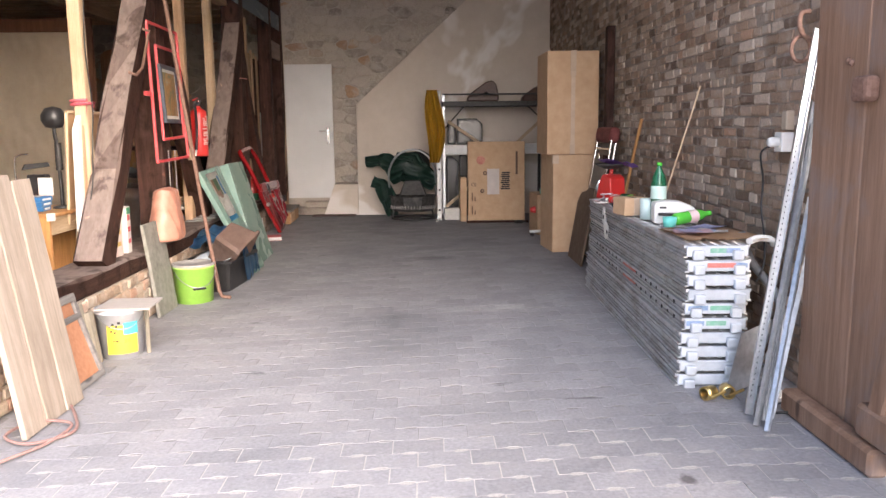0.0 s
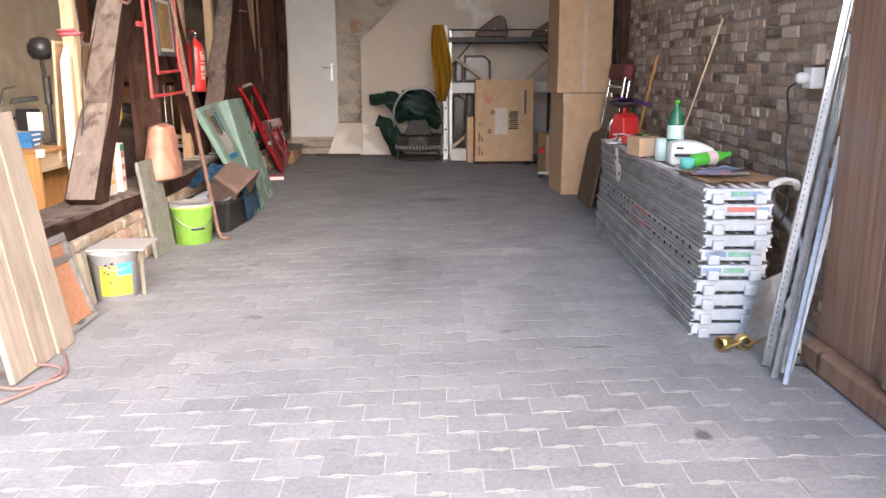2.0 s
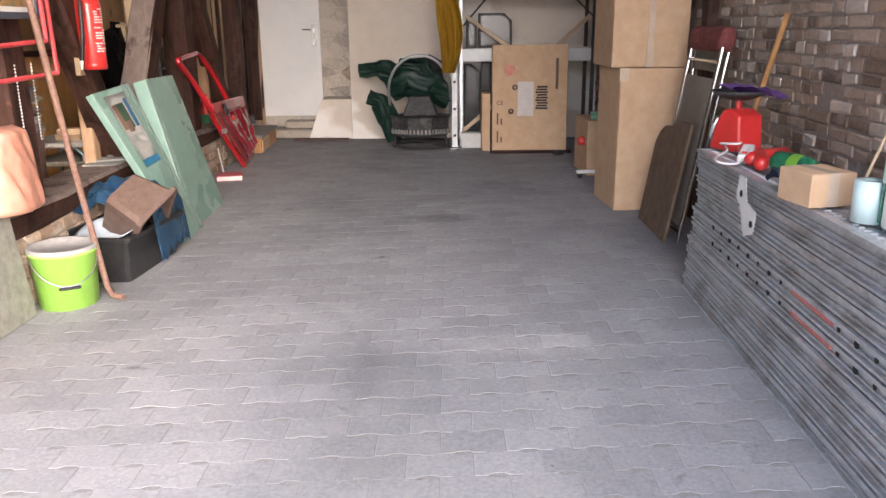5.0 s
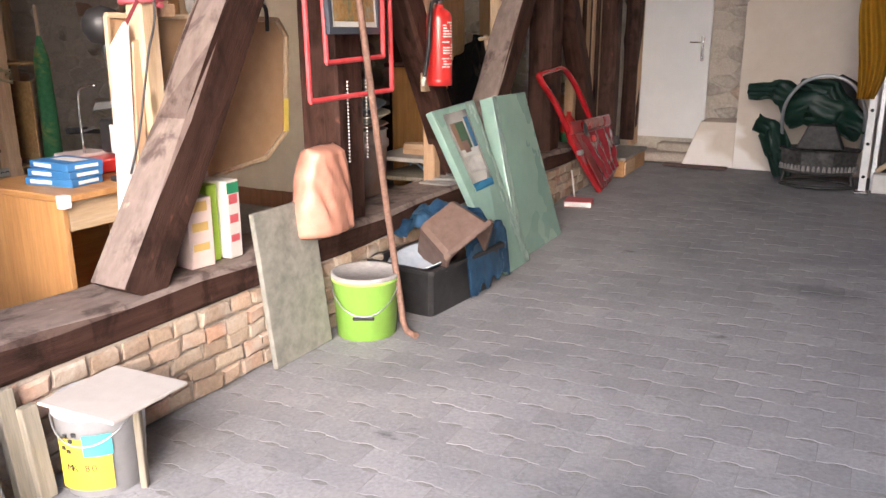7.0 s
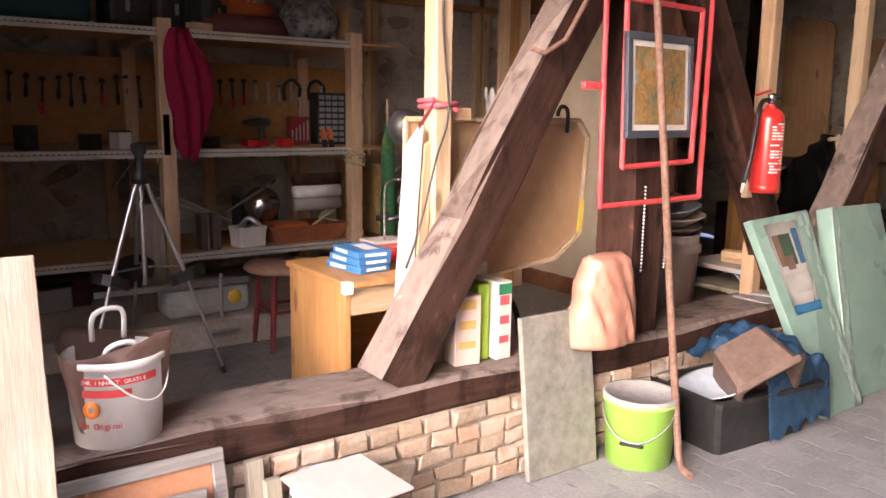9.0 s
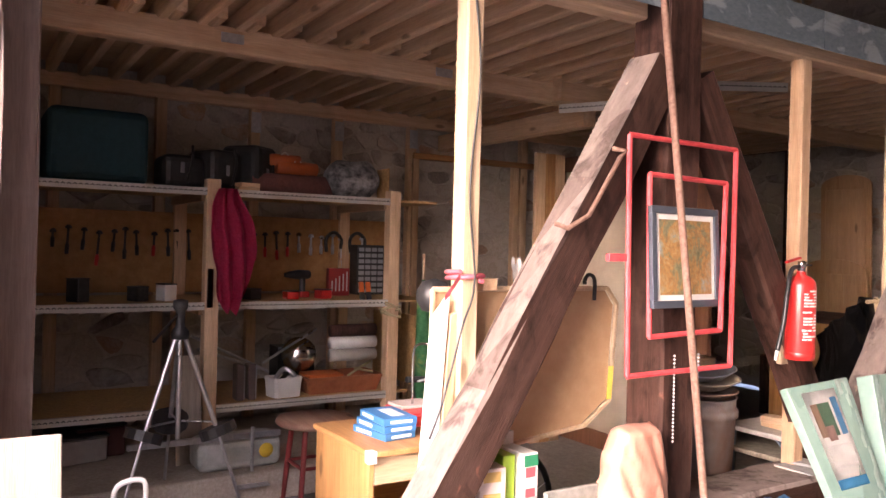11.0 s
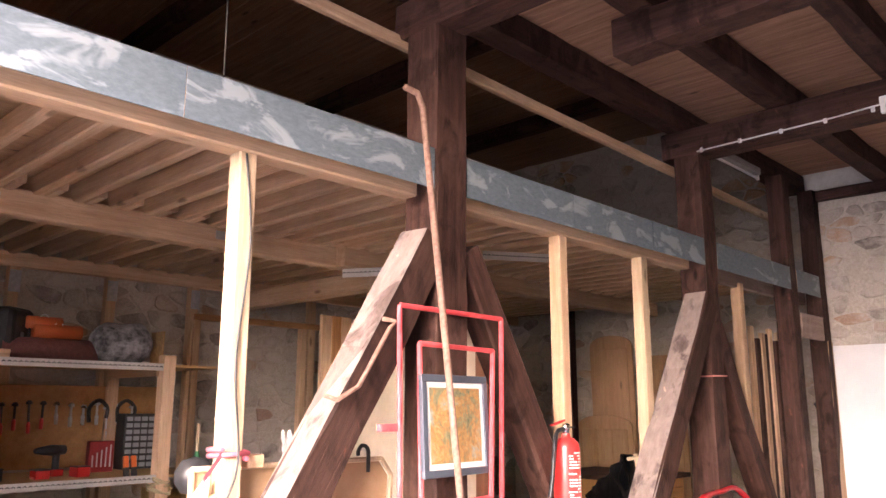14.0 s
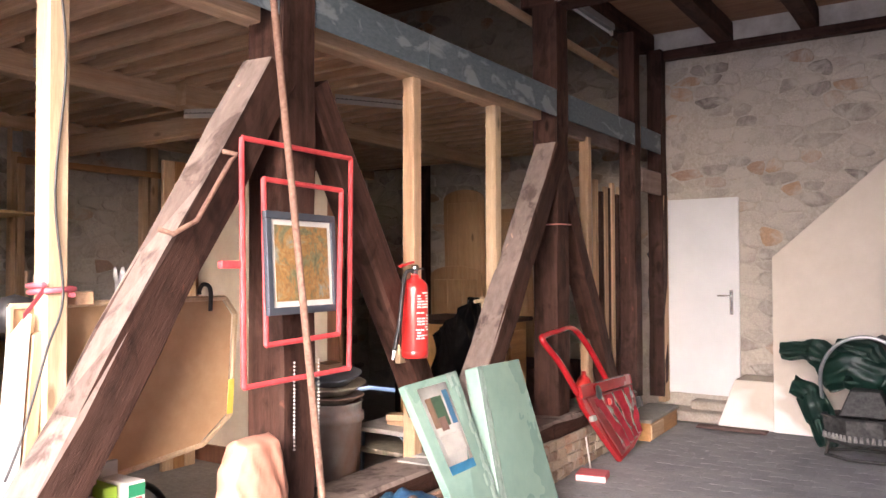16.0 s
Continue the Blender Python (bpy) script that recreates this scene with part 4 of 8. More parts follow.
solid("dry_plant", pipe([(1.75, 4.30, 0.004), (1.83, 4.25, 0.03), (1.88, 4.30, 0.02), (1.80, 4.36, 0.03), (1.72, 4.33, 0.006)], 0.006, 5, None, 5), DARK_IRON, "dry withered weeds in the corner by the gate", "plant")

# gate leaf standing open
gate = thing("gate_leaf", "wide brown board gate leaf standing open against the wall", "gate", (1.88, 4.37, 0), (0, 0, 0))
yy = 0.0
for w in (0.42, 0.30, 0.36, 0.33, 0.38, 0.34):
    part("board", cube(0.0, 0.045, -yy - w + 0.004, -yy, 0.05, 3.6, 0.006), GATE_WOOD, gate)
    yy += w
part("bottom_rail", cube(-0.085, 0.0, -0.76, -0.02, 0.0, 0.11, 0.015), GATE_WOOD, gate)
part("bottom_rail", cube(-0.06, 0.0, -1.9, -0.60, 0.115, 0.25, 0.015), GATE_WOOD, gate)
part("brace", cube(-0.05, 0.0, -0.05, 0.05, 0, 1.1, 0.01, pose(0, -0.70, 0.2, 14, 0, 0)), GATE_WOOD, gate)
part("latch", cube(-0.06, 0.0, -0.52, -0.40, 1.40, 1.50, 0.02, seg=2), RUST, gate, "worn grey iron latch")
for y, z in ((-0.30, 1.56), (-0.27, 1.57)):
    part("bolt", lathe([(0, 0.012), (0.014, 0.006), (0.016, 0), (0, 0)], 10, None, pose(0.0, y, z, 0, -90, 0)), RUST, gate)

# ---- back of the drive ----
DOOR_WHITE = surface("white_door_paint", (0.74, 0.74, 0.745), (0.80, 0.80, 0.805), 3.0, 0.45, 0, 0.02)
door = thing("door_1", "plain white flush door, closed, with a lever handle", "door", (-2.08, 13.50, 0.235))
tagged(door, kind="structure")
part("leaf", cube(0, 0.745, 0, 0.04, 0, 2.1, 0.003), DOOR_WHITE, door)
hp = part("handle_plate", cube(0.645, 0.685, -0.008, 0.0, 0.86, 1.12, 0.004), CHROME, door, "brushed metal handle plate")
part("lever", pipe([(0.665, -0.006, 1.06), (0.665, -0.05, 1.06), (0.645, -0.055, 1.06), (0.535, -0.055, 1.06)], 0.009, 8), CHROME, hp)
part("door_frame", cube(-0.085, -0.01, -0.12, 0.05, -0.1, 2.15, 0.004), PINE["z"], door)
fixed("step_1", cube(-2.1, -1.25, 13.12, 13.52, 0, 0.10, 0.02), MORTAR, "rough stone doorstep", "step")
fixed("step_2", cube(-1.80, -1.36, 13.30, 13.52, 0.10, 0.19, 0.015), MORTAR, "stone block on the doorstep", "step")
fixed("stair_wall", slab([(-0.92, 0), (2.035, 0), (2.035, 3.98), (1.50, 3.98), (1.3, 3.70), (-0.92, 1.69)], 0.48, pose(0, 13.04, 0)), PLASTER, "unpainted plasterboard wall with filler patches under the stairs", "wall")
fixed("stair_wall_foot", slab([(-1.46, 0), (-0.924, 0), (-0.924, 0.48), (-1.285, 0.48)], 0.44, pose(0, 13.06, 0), 0.004), PLASTER, "low plastered block beside the door", "wall")
solid("door_mat", cube(-1.62, -0.96, 12.86, 13.0, 0, 0.02, 0.005), surface("brown_mat", (0.10, 0.06, 0.05), (0.17, 0.105, 0.09), 120.0, 0.95), "narrow dark brown mat on the floor", "mat")

rack = thing("shelf_rack", "steel shelf rack with diagonal struts against the plaster wall", "shelf", (0, 0, 0))
for x in (0.40, 1.86):
    for y in (12.36, 12.86):
        part("upright", cube(x - 0.02, x + 0.02, y - 0.02, y + 0.02, 0, 1.80, 0.003), DARK_IRON if x > 1 else STEEL, rack)
part("shelf_board", cube(0.38, 1.90, 12.33, 12.9, 1.63, 1.70, 0.005), DARK_IRON, rack)
part("rail", rod((0.38, 12.35, 1.80), (1.88, 12.35, 1.80), 0.012), DARK_IRON, rack)
part("shelf_board", cube(0.38, 1.90, 12.36, 12.9, 0.94, 1.08, 0.004), WHITE, rack, "white panel shelf")
for p in (((0.42, 12.34, 1.32), (0.72, 12.34, 1.66)), ((1.84, 12.34, 1.42), (1.58, 12.34, 1.66))):
    part("strut", rod(*p, 0.010), DARK_IRON, rack)
for p in (((0.46, 12.31, 1.42), (0.92, 12.31, 1.10)), ((1.80, 12.31, 1.42), (1.45, 12.31, 1.10)), ((0.42, 12.31, 0.18), (0.80, 12.31, 0.50))):
    o = beam("strut", *p, 0.02, 0.045, PALE["z"], "pale wooden strut")
    o.parent = rack
    for key in ("category", "kind"):
        del o[key]
for k, (x0, x1, z0, z1) in enumerate(((0.46, 0.58, 1.10, 1.42), (0.60, 0.98, 1.10, 1.46), (0.44, 0.62, 0.12, 0.90), (0.64, 0.98, 0.10, 0.92))):
    pn = thing("old_window", "dark old window pane stored in the rack", "window", (0, 0, 0), (0, 0, 0), "stored panes")
    base = 1.083 if z0 > 1 else 0.0
    part("frame", slab([(x0, base), (x1, base), (x1, z1 - 0.08), (x1 - 0.09, z1), (x0, z1)], 0.03, pose(0, 12.55 + 0.06 * k, 0), 0.004), DARK_IRON, pn)
    part("glass", slab([(x0 + 0.03, base + 0.03), (x1 - 0.03, base + 0.03), (x1 - 0.03, z1 - 0.1), (x1 - 0.1, z1 - 0.03), (x0 + 0.03, z1 - 0.03)], 0.004, pose(0, 12.544 + 0.06 * k, 0), 0), plain("dusty_dark_glass", (0.06, 0.055, 0.05), 0.15), pn)
for x, w, h in ((0.98, 0.46, 0.30), (1.72, 0.34, 0.22)):
    st = thing("saddle_seat", "dark leather bucket seat on the rack", "seat", (x, 12.58, 1.702), (0, 0, 0), "leather seats")
    part("shell", slab([(-w / 2, 0), (w / 2, 0), (w / 2, h * 0.3), (w * 0.42, h * 0.85), (w * 0.3, h), (w * 0.12, h * 0.96), (-w * 0.35, h * 0.45), (-w / 2, h * 0.18)], 0.22, pose(0, -0.11, 0), 0.02), LEATHER, st)
    part("opening", lathe([(0, 0.004), (0.02, 0.004), (0.022, 0)], 12, None, pose(w * 0.1, -0.11, h * 0.4, 90)), CHROME, st)
YELLOW = surface("mustard_cloth", (0.56, 0.30, 0.015), (0.68, 0.40, 0.03), 90.0, 0.9)
rail = thing("white_ladder_rail", "white perforated metal upright on a small foot", "upright", (0.325, 12.10, 0))
part("stile", cube(-0.03, 0.03, -0.02, 0.02, 0.03, 1.84, 0.004), WHITE, rail)
for z in (0.16, 0.45, 0.74):
    part("hole", lathe([(0, 0), (0.015, 0), (0.015, 0.002), (0, 0.002)], 12, None, pose(0, -0.0205, z, 90)), HOLE_SHADE, rail)
part("foot", cube(-0.06, 0.06, -0.05, 0.05, 0, 0.035, 0.008), CHROME, rail)
cloth = thing("yellow_cloth", "mustard yellow cloth hanging over the white upright", "cloth", (0.28, 12.06, 0.84))


def hanging(u, v):
    w = 0.10 + 0.16 * math.sin(math.pi * min(v * 0.75 + 0.2, 1.0))
    return (-0.02 + (u - 0.5) * w * (1.15 - 0.45 * (1 - v) ** 2) + 0.03 * math.sin(5 * v), -0.02 - 0.045 * math.cos(21 * u + 3 * v) * (1 - 0.6 * v) - 0.03 * math.sin(math.pi * u), 1.01 * v)


part("cloth", sheet(hanging, 36, 18, 0.004), YELLOW, cloth)

TARP = surface("dark_green_tarpaulin", (0.008, 0.035, 0.025), (0.02, 0.065, 0.045), 40.0, 0.42, 0, 0.1)
FIRE = surface("sooty_cast_iron", (0.018, 0.018, 0.018), (0.07, 0.068, 0.065), 30.0, 0.65, 0.4, 0.3, dirt=(0.16, 0.15, 0.14), dirt_at=0.56)
fb = thing("fire_basket", "black octagonal iron fire basket with an arched handle", "fire basket", (-0.06, 12.33, 0))
ring = lambda r, z: [(r * math.cos(math.radians(22.5 + 45 * k)), 0.72 * r * math.sin(math.radians(22.5 + 45 * k)), z) for k in range(8)]
bm = bmesh.new()
rs = [[bm.verts.new(p) for p in ring(r, z)] for r, z in ((0.30, 0.13), (0.33, 0.155), (0.35, 0.34), (0.37, 0.36), (0.33, 0.36), (0.29, 0.17))]
for a, b in zip(rs, rs[1:]):
    for k in range(8):
        bm.faces.new((a[k], a[(k + 1) % 8], b[(k + 1) % 8], b[k]))
bm.faces.new(rs[0][::-1]); bm.faces.new(rs[-1])
body = part("bowl", bm, FIRE, fb)
for k in range(8):
    p, q = ring(0.335, 0.165)[k], ring(0.335, 0.165)[(k + 1) % 8]
    bm = bmesh.new()
    for j in range(6):
        t = (j + 0.5) / 6
        c = Vector(p).lerp(Vector(q), t)
        lathe([(0, 0), (0.016, 0), (0.01, 0.05), (0, 0.05)], 6, bm)
        bmesh.ops.transform(bm, matrix=Matrix.Translation(c * 1.02 + Vector((0, 0, 0.0))), verts=bm.verts[-14:])
    part("ornament", bm, surface("pale_worn_iron", (0.2, 0.19, 0.18), (0.32, 0.3, 0.28), 30.0, 0.7), body, "pale cast leaf ornament")
part("hood", slab([(-0.20, 0.36), (0.20, 0.36), (0.11, 0.58), (-0.11, 0.58)], 0.22, pose(0, -0.14, 0), 0.01), FIRE, fb)
part("base_ring", pipe([ring(0.33, 0.025)[k % 8] for k in range(9)], 0.014, 8), FIRE, fb)
for k in (0, 3, 4, 7):
    part("leg", rod(ring(0.33, 0.02)[k], ring(0.30, 0.14)[k], 0.012), FIRE, fb)
part("handle", pipe([(-0.34, 0.1, 0.36), (-0.34, -0.04, 0.72), (-0.2, -0.10, 0.95), (0.02, -0.12, 1.02), (0.22, -0.10, 0.93), (0.33, -0.04, 0.7), (0.34, 0.1, 0.36)], 0.016, 10, None, 6), STEEL, fb)
tp = thing("green_tarpaulin", "crumpled dark green tarpaulin draped over the fire basket", "tarpaulin", (-0.06, 12.45, 0))


def fold(p, w, seed, lift=0.06):
    """A creased strip of tarpaulin along points p, w wide at its ends and middle."""
    pts = [Vector(q) for q in p]

    def at(u, v):
        k = min(int(u * (len(pts) - 1)), len(pts) - 2)
        f = u * (len(pts) - 1) - k
        f = f * f * (3 - 2 * f)
        c, d = pts[k].lerp(pts[k + 1], f), (pts[k + 1] - pts[k]).normalized()
        n = Vector((-d.z, 0, d.x))
        width = w * (0.75 + 0.35 * math.sin(math.pi * u)) * (1 + 0.25 * noise.noise((3 * u, seed, 0.5)))
        ridge = abs(noise.noise((5 * u, 3 * v, seed))) * lift + 0.03 * abs(math.sin(9 * v + 4 * u + seed))
        c = c + n * (v - 0.5) * width
        return (c.x, c.y - math.sin(math.pi * v) * lift - ridge, c.z + 0.025 * noise.noise((6 * u, 5 * v, seed + 2)))

    return sheet(at, 26, 16, 0.005)


for k, (p, w, lift) in enumerate((
        ([(-0.70, 0.10, 0.84), (-0.46, 0.06, 0.86), (-0.22, 0.04, 0.80)], 0.19, 0.05),
        ([(-0.36, 0.06, 0.62), (-0.14, 0.0, 0.74), (0.12, 0.0, 0.66), (0.34, 0.02, 0.52)], 0.34, 0.08),
        ([(-0.24, 0.02, 0.92), (0.02, 0.0, 0.88), (0.22, 0.04, 0.66)], 0.18, 0.06),
        ([(-0.60, 0.08, 0.56), (-0.46, 0.02, 0.50), (-0.36, 0.0, 0.30), (-0.30, 0.0, 0.06)], 0.22, 0.07))):
    part("fold", fold(p, w, 1.7 * k + 0.4, lift), TARP, tp)
part("roll", lathe([(0, 0), (0.13, 0.02), (0.16, 0.2), (0.15, 0.42), (0, 0.5)], 14, None, pose(0.10, 0.14, 0.52)), BLACK, tp)
white_block = solid("white_block", cube(0.40, 0.66, 12.2, 12.34, 0, 0.17, 0.006), WHITEWASH, "low white plaster block on the floor", "block")
solid("brown_cabinet_side", cube(0.62, 0.71, 11.98, 12.3, 0, 0.62, 0.005), CARDBOARD, "narrow brown carton edge beside the flat box", "box")
solid("door_casing", cube(1.955, 2.03, 8.78, 8.90, 0.0, 2.3, 0.005), OLD["z"], "dark red-brown board on the brick wall", "board")

# ---- left side of the drive ----
SHEET = surface("galvanised_sheet_with_bloom", (0.10, 0.135, 0.16), (0.16, 0.20, 0.23), 42.0, 0.55, 0.2, 0.05, stretch=(1, 0.55, 1.2), dirt=(0.29, 0.34, 0.37), dirt_at=0.55, crisp=0.07)
for y0, y1 in ((4.86, 6.222), (6.226, 7.63), (7.88, 8.90), (8.904, 9.90), (9.904, 10.72), (10.95, 12.54), (12.72, 13.34)):
    solid("edge_sheet", cube(-2.105, -2.100, y0, y1, 2.825, 3.045, 0.001), SHEET, "grey galvanised sheet along the loft edge with white bloom", "metal sheet", group="edge sheets")
solid("wire", pipe([(-2.3, 6.5, 2.95), (-2.31, 6.5, 3.6), (-2.3, 6.52, 4.1), (-2.3, 6.5, 4.19)], 0.004, 6), DARK_IRON, "thin dark wire hanging from the ceiling", "wire")
for y, z in ((6.12, 2.88), (7.63, 2.88)):
    solid("nail_plate", cube(-4.158, -4.155, y - 0.07, y + 0.07, z - 0.03, z + 0.03, 0.001), STEEL, "small galvanised nail plate on a beam", "plate", group="nail plates")
for y in (6.95, 7.75, 8.55):
    solid("nail_plate", cube(-6.206, -6.202, y - 0.045, y + 0.045, 2.62, 2.80, 0.001), STEEL, "galvanised plate joining stud and wall plate", "plate", group="nail plates")


def perforated(name, p0, p1, w, label, parent=None):
    """A slotted angle bar from p0 to p1."""
    p0, p1 = Vector(p0), Vector(p1)
    L = (p1 - p0).length
    m = Matrix.Translation(p0) @ Matrix.Rotation(math.atan2((p1 - p0).y, (p1 - p0).x), 4, "Z")
    t = parent or thing(name, label, "angle bar")
    bm = box(bmesh.new(), 0, L, -0.001, 0.001, 0, w)
    box(bm, 0, L, -0.001, 0.03, w - 0.002, w)
    bmesh.ops.transform(bm, matrix=m, verts=bm.verts[:])
    o = part("angle_bar" if parent else "bar", bm, plain("pale_galvanised_bar", (0.62, 0.60, 0.55), 0.5, 0.3), t)
    bm = bmesh.new()
    for k in range(int(L / 0.036)):
        x = 0.016 + k * 0.036
        for s in (-1, 1):
            box(bm, -0.008, 0.008, -0.0016, 0.0016, -0.003, 0.003, pose(x + s * 0.006, -0.0006, w * 0.5 + 0.003, 0, s * 40, 0))
    bmesh.ops.transform(bm, matrix=m, verts=bm.verts[:])
    part("slot", bm, HOLE_SHADE, o if parent else t)
    return t


perforated("slotted_bar", (-3.35, 9.45, 2.86), (-3.05, 9.95, 2.86), 0.07, "short slotted metal bar under the loft joists")
perforated("slotted_bar", (-4.2, 8.72, 2.72), (-3.6, 9.05, 2.72), 0.07, "slotted metal bar hanging under the loft")

# red frames and picture on the post


def tube_frame(t, c, r, material, name):
    for k in range(4):
        part(name, rod(c[k], c[(k + 1) % 4], r, None, 8), material, t)


rf = thing("red_steel_frame", "tall red steel tube frame hanging on the post", "frame")
tube_frame(rf, [(-2.065, 7.36, 2.187), (-2.07, 8.12, 2.180), (-1.99, 8.01, 1.09), (-2.045, 7.36, 1.07)], 0.013, FRAME_RED, "tube")
part("lug", cube(-2.08, -2.05, 7.24, 7.36, 1.60, 1.635, 0.003), FRAME_RED, rf)
rf2 = thing("red_steel_frame", "smaller red steel frame hanging inside the larger one", "frame")
tube_frame(rf2, [(-2.04, 7.47, 2.01), (-2.04, 8.01, 2.00), (-1.99, 7.93, 1.27), (-2.02, 7.47, 1.25)], 0.013, FRAME_RED, "tube")
for y in (7.69, 7.86):
    ch = thing("bead_chain", "short white bead chain hanging on the post", "chain", (-2.06, y, 0.72), (0, 0, 0), "bead chains")
    bm = bmesh.new()
    for k in range(24):
        lathe([(0, -0.007), (0.0065, 0), (0, 0.007)], 6, bm)
        bmesh.ops.translate(bm, vec=(0, 0, 0.012 + 0.018 * k), verts=bm.verts[-8:])
    tagged(part("beads", bm, PAPER, ch), kind="stuff")


def autumn(name):
    m, n, l, b = shader(name, 0.5)
    vec = coords(n, l, (1, 1, 1), False)
    f1, f2 = noise_tex(n, l, vec, 6.5, 8.0, 0.72, 0.6), noise_tex(n, l, vec, 45.0, 6.0, 0.7)
    col = ramp(n, l, f1, [(0.3, (0.10, 0.12, 0.07)), (0.42, (0.24, 0.23, 0.13)), (0.49, (0.42, 0.22, 0.07)), (0.56, (0.44, 0.30, 0.14)), (0.62, (0.33, 0.34, 0.28)), (0.7, (0.42, 0.47, 0.48))])
    l.new(mixed(n, l, col, ramp(n, l, f2, [(0.35, (0.5, 0.5, 0.5)), (0.65, (1.1, 1.1, 1.1))]), 0.7, "MULTIPLY"), b.inputs["Base Color"])
    return m


pic = thing("framed_picture", "framed autumn landscape painting with a dark frame and white mat", "picture", (-2.0, 7.705, 1.385), (0, -3, 4))
part("backing", cube(-0.022, -0.012, -0.255, 0.255, 0, 0.48, 0.001), INK, pic)
part("mat", cube(-0.012, -0.006, -0.22, 0.22, 0.035, 0.445, 0.0005), PAPER, pic, "white mat")
part("painting", cube(-0.006, -0.004, -0.195, 0.195, 0.062, 0.418, 0.0004), autumn("autumn_painting"), pic, "blurred orange trees and a pale house")
FRAMEGREY = plain("dark_slate_frame", (0.07, 0.085, 0.11), 0.4)
for a in ((-0.255, 0.255, 0, 0.035), (-0.255, 0.255, 0.445, 0.48), (-0.255, -0.22, 0.035, 0.445), (0.22, 0.255, 0.035, 0.445)):
    part("frame_bar", cube(-0.022, 0.004, a[0], a[1], a[2], a[3], 0.003), FRAMEGREY, pic)

iron = thing("iron_rod", "long rusty iron rod with bent ends leaning on the post", "rod")
part("shaft", pipe([(-1.55, 7.50, -0.098), (-1.62, 7.53, -0.096), (-1.65, 7.54, -0.05), (-1.74, 7.535, 0.6), (-2.06, 7.50, 3.22), (-2.08, 7.48, 3.30), (-2.09, 7.40, 3.31)], 0.017, 10), RUST, iron)
iron2 = thing("bent_iron", "rusty bent iron cramp driven into the brace", "cramp")
part("shaft", pipe([(-2.07, 6.93, 1.76), (-2.03, 6.97, 1.74), (-2.02, 7.08, 1.80), (-2.02, 7.26, 2.07), (-2.02, 7.30, 2.10), (-2.05, 7.24, 2.11)], 0.011, 8), RUST, iron2)

ex = thing("fire_extinguisher", "red fire extinguisher with a black hose hanging on the brace", "fire extinguisher", (-2.08, 8.71, 1.085), (0, 0, 0))
part("cylinder", lathe([(0, 0.0), (0.06, 0.0), (0.076, 0.015), (0.08, 0.035), (0.08, 0.39), (0.074, 0.42), (0.05, 0.445), (0.026, 0.455), (0.024, 0.475)], 32), RED, ex)
part("base_ring", lathe([(0.06, -0.012), (0.078, -0.012), (0.082, 0.02), (0.078, 0.03)], 28), RED, ex)
vl = part("valve", lathe([(0, 0.53), (0.018, 0.53), (0.022, 0.50), (0.018, 0.47), (0, 0.47)], 16), CHROME, ex)
part("gauge", lathe([(0, 0.01), (0.019, 0.01), (0.021, 0), (0, 0)], 16, None, pose(0.022, -0.02, 0.515, 0, 90, -30)), CHROME, vl)
part("lever", cube(-0.012, 0.012, -0.03, 0.10, 0.535, 0.548, 0.003, pose(0, 0, 0, 12, 0, 0)), RED, vl)
part("lever", cube(-0.012, 0.012, -0.01, 0.085, 0.505, 0.515, 0.003), DARK_IRON, vl)
part("hose", pipe([(0, -0.02, 0.50), (0.0, -0.09, 0.48), (0.02, -0.15, 0.36), (0.03, -0.19, 0.2), (0.03, -0.24, 0.05)], 0.013, 8, None, 6), BLACK, ex)
part("nozzle", rod((0.03, -0.24, 0.05), (0.03, -0.255, 0.0), 0.010, 0.007), PAPER, ex)
for k in range(17):
    a0 = -0.95 + 0.1 * random.random()
    z = 0.10 + k * 0.0165
    for j in range(3):
        a = math.radians(-38 + j * 22 + random.uniform(-4, 4))
        if random.random() < 0.72:
            part("print", box(bmesh.new(), 0.0795, 0.0812, -0.012, 0.012, z, z + 0.009, pose(0, 0, 0, 0, 0, math.degrees(a))), PAPER, ex)
part("bracket", cube(-0.11, -0.075, -0.05, 0.05, -0.05, 0.32, 0.004), PALE["z"], ex)

# planks, frames, tubs along the sill wall
for k, (y, w) in enumerate(((4.51, 0.19), (4.71, 0.195), (4.905, 0.185))):
    bm = cube(-w / 2, w / 2, -0.014, 0.014, 0, 1.27 - 0.03 * k, 0.003)
    bmesh.ops.subdivide_edges(bm, edges=[e for e in bm.edges if e.calc_length() > 0.5], cuts=8)
    for v in bm.verts:
        v.co.x += 0.006 * noise.noise(v.co * 4 + Vector((k, 0, 0)))
    ob = solid("plank", bm, ROUGH_PLANK, "rough pale sawn plank leaning on the sill wall", "plank", group="leaning planks")
    ob.matrix_basis = Matrix.Translation((-1.745 + 0.006 * k, y, -0.115)) @ pose(0, 0, 0, 0, -8.8, 0) @ pose(0, 0, 0, 0, 0, 90)
hose = thing("red_hose", "thin dusty red hose lying in a loop on the paving", "hose", (-0.19, 0.36, -0.112))
part("tube", pipe([(-1.62, 4.62, 0.012), (-1.45, 4.35, 0.012), (-1.36, 4.12, 0.012), (-1.50, 3.98, 0.012), (-1.66, 4.08, 0.012), (-1.60, 4.24, 0.02), (-1.40, 4.20, 0.022), (-1.42, 3.98, 0.012), (-1.56, 3.70, 0.012), (-1.66, 3.3, 0.012)], 0.0075, 8, None, 8), surface("dusty_red_rubber", (0.22, 0.12, 0.105), (0.34, 0.22, 0.195), 40.0, 0.8), hose)
PANEL_BR = surface("reddish_fibreboard", (0.35, 0.16, 0.085), (0.45, 0.22, 0.125), 30.0, 0.8)
FRAME_GW = timber("grey_frame_wood", (0.13, 0.12, 0.115), (0.26, 0.25, 0.24), "y", 0.8, 0.3)


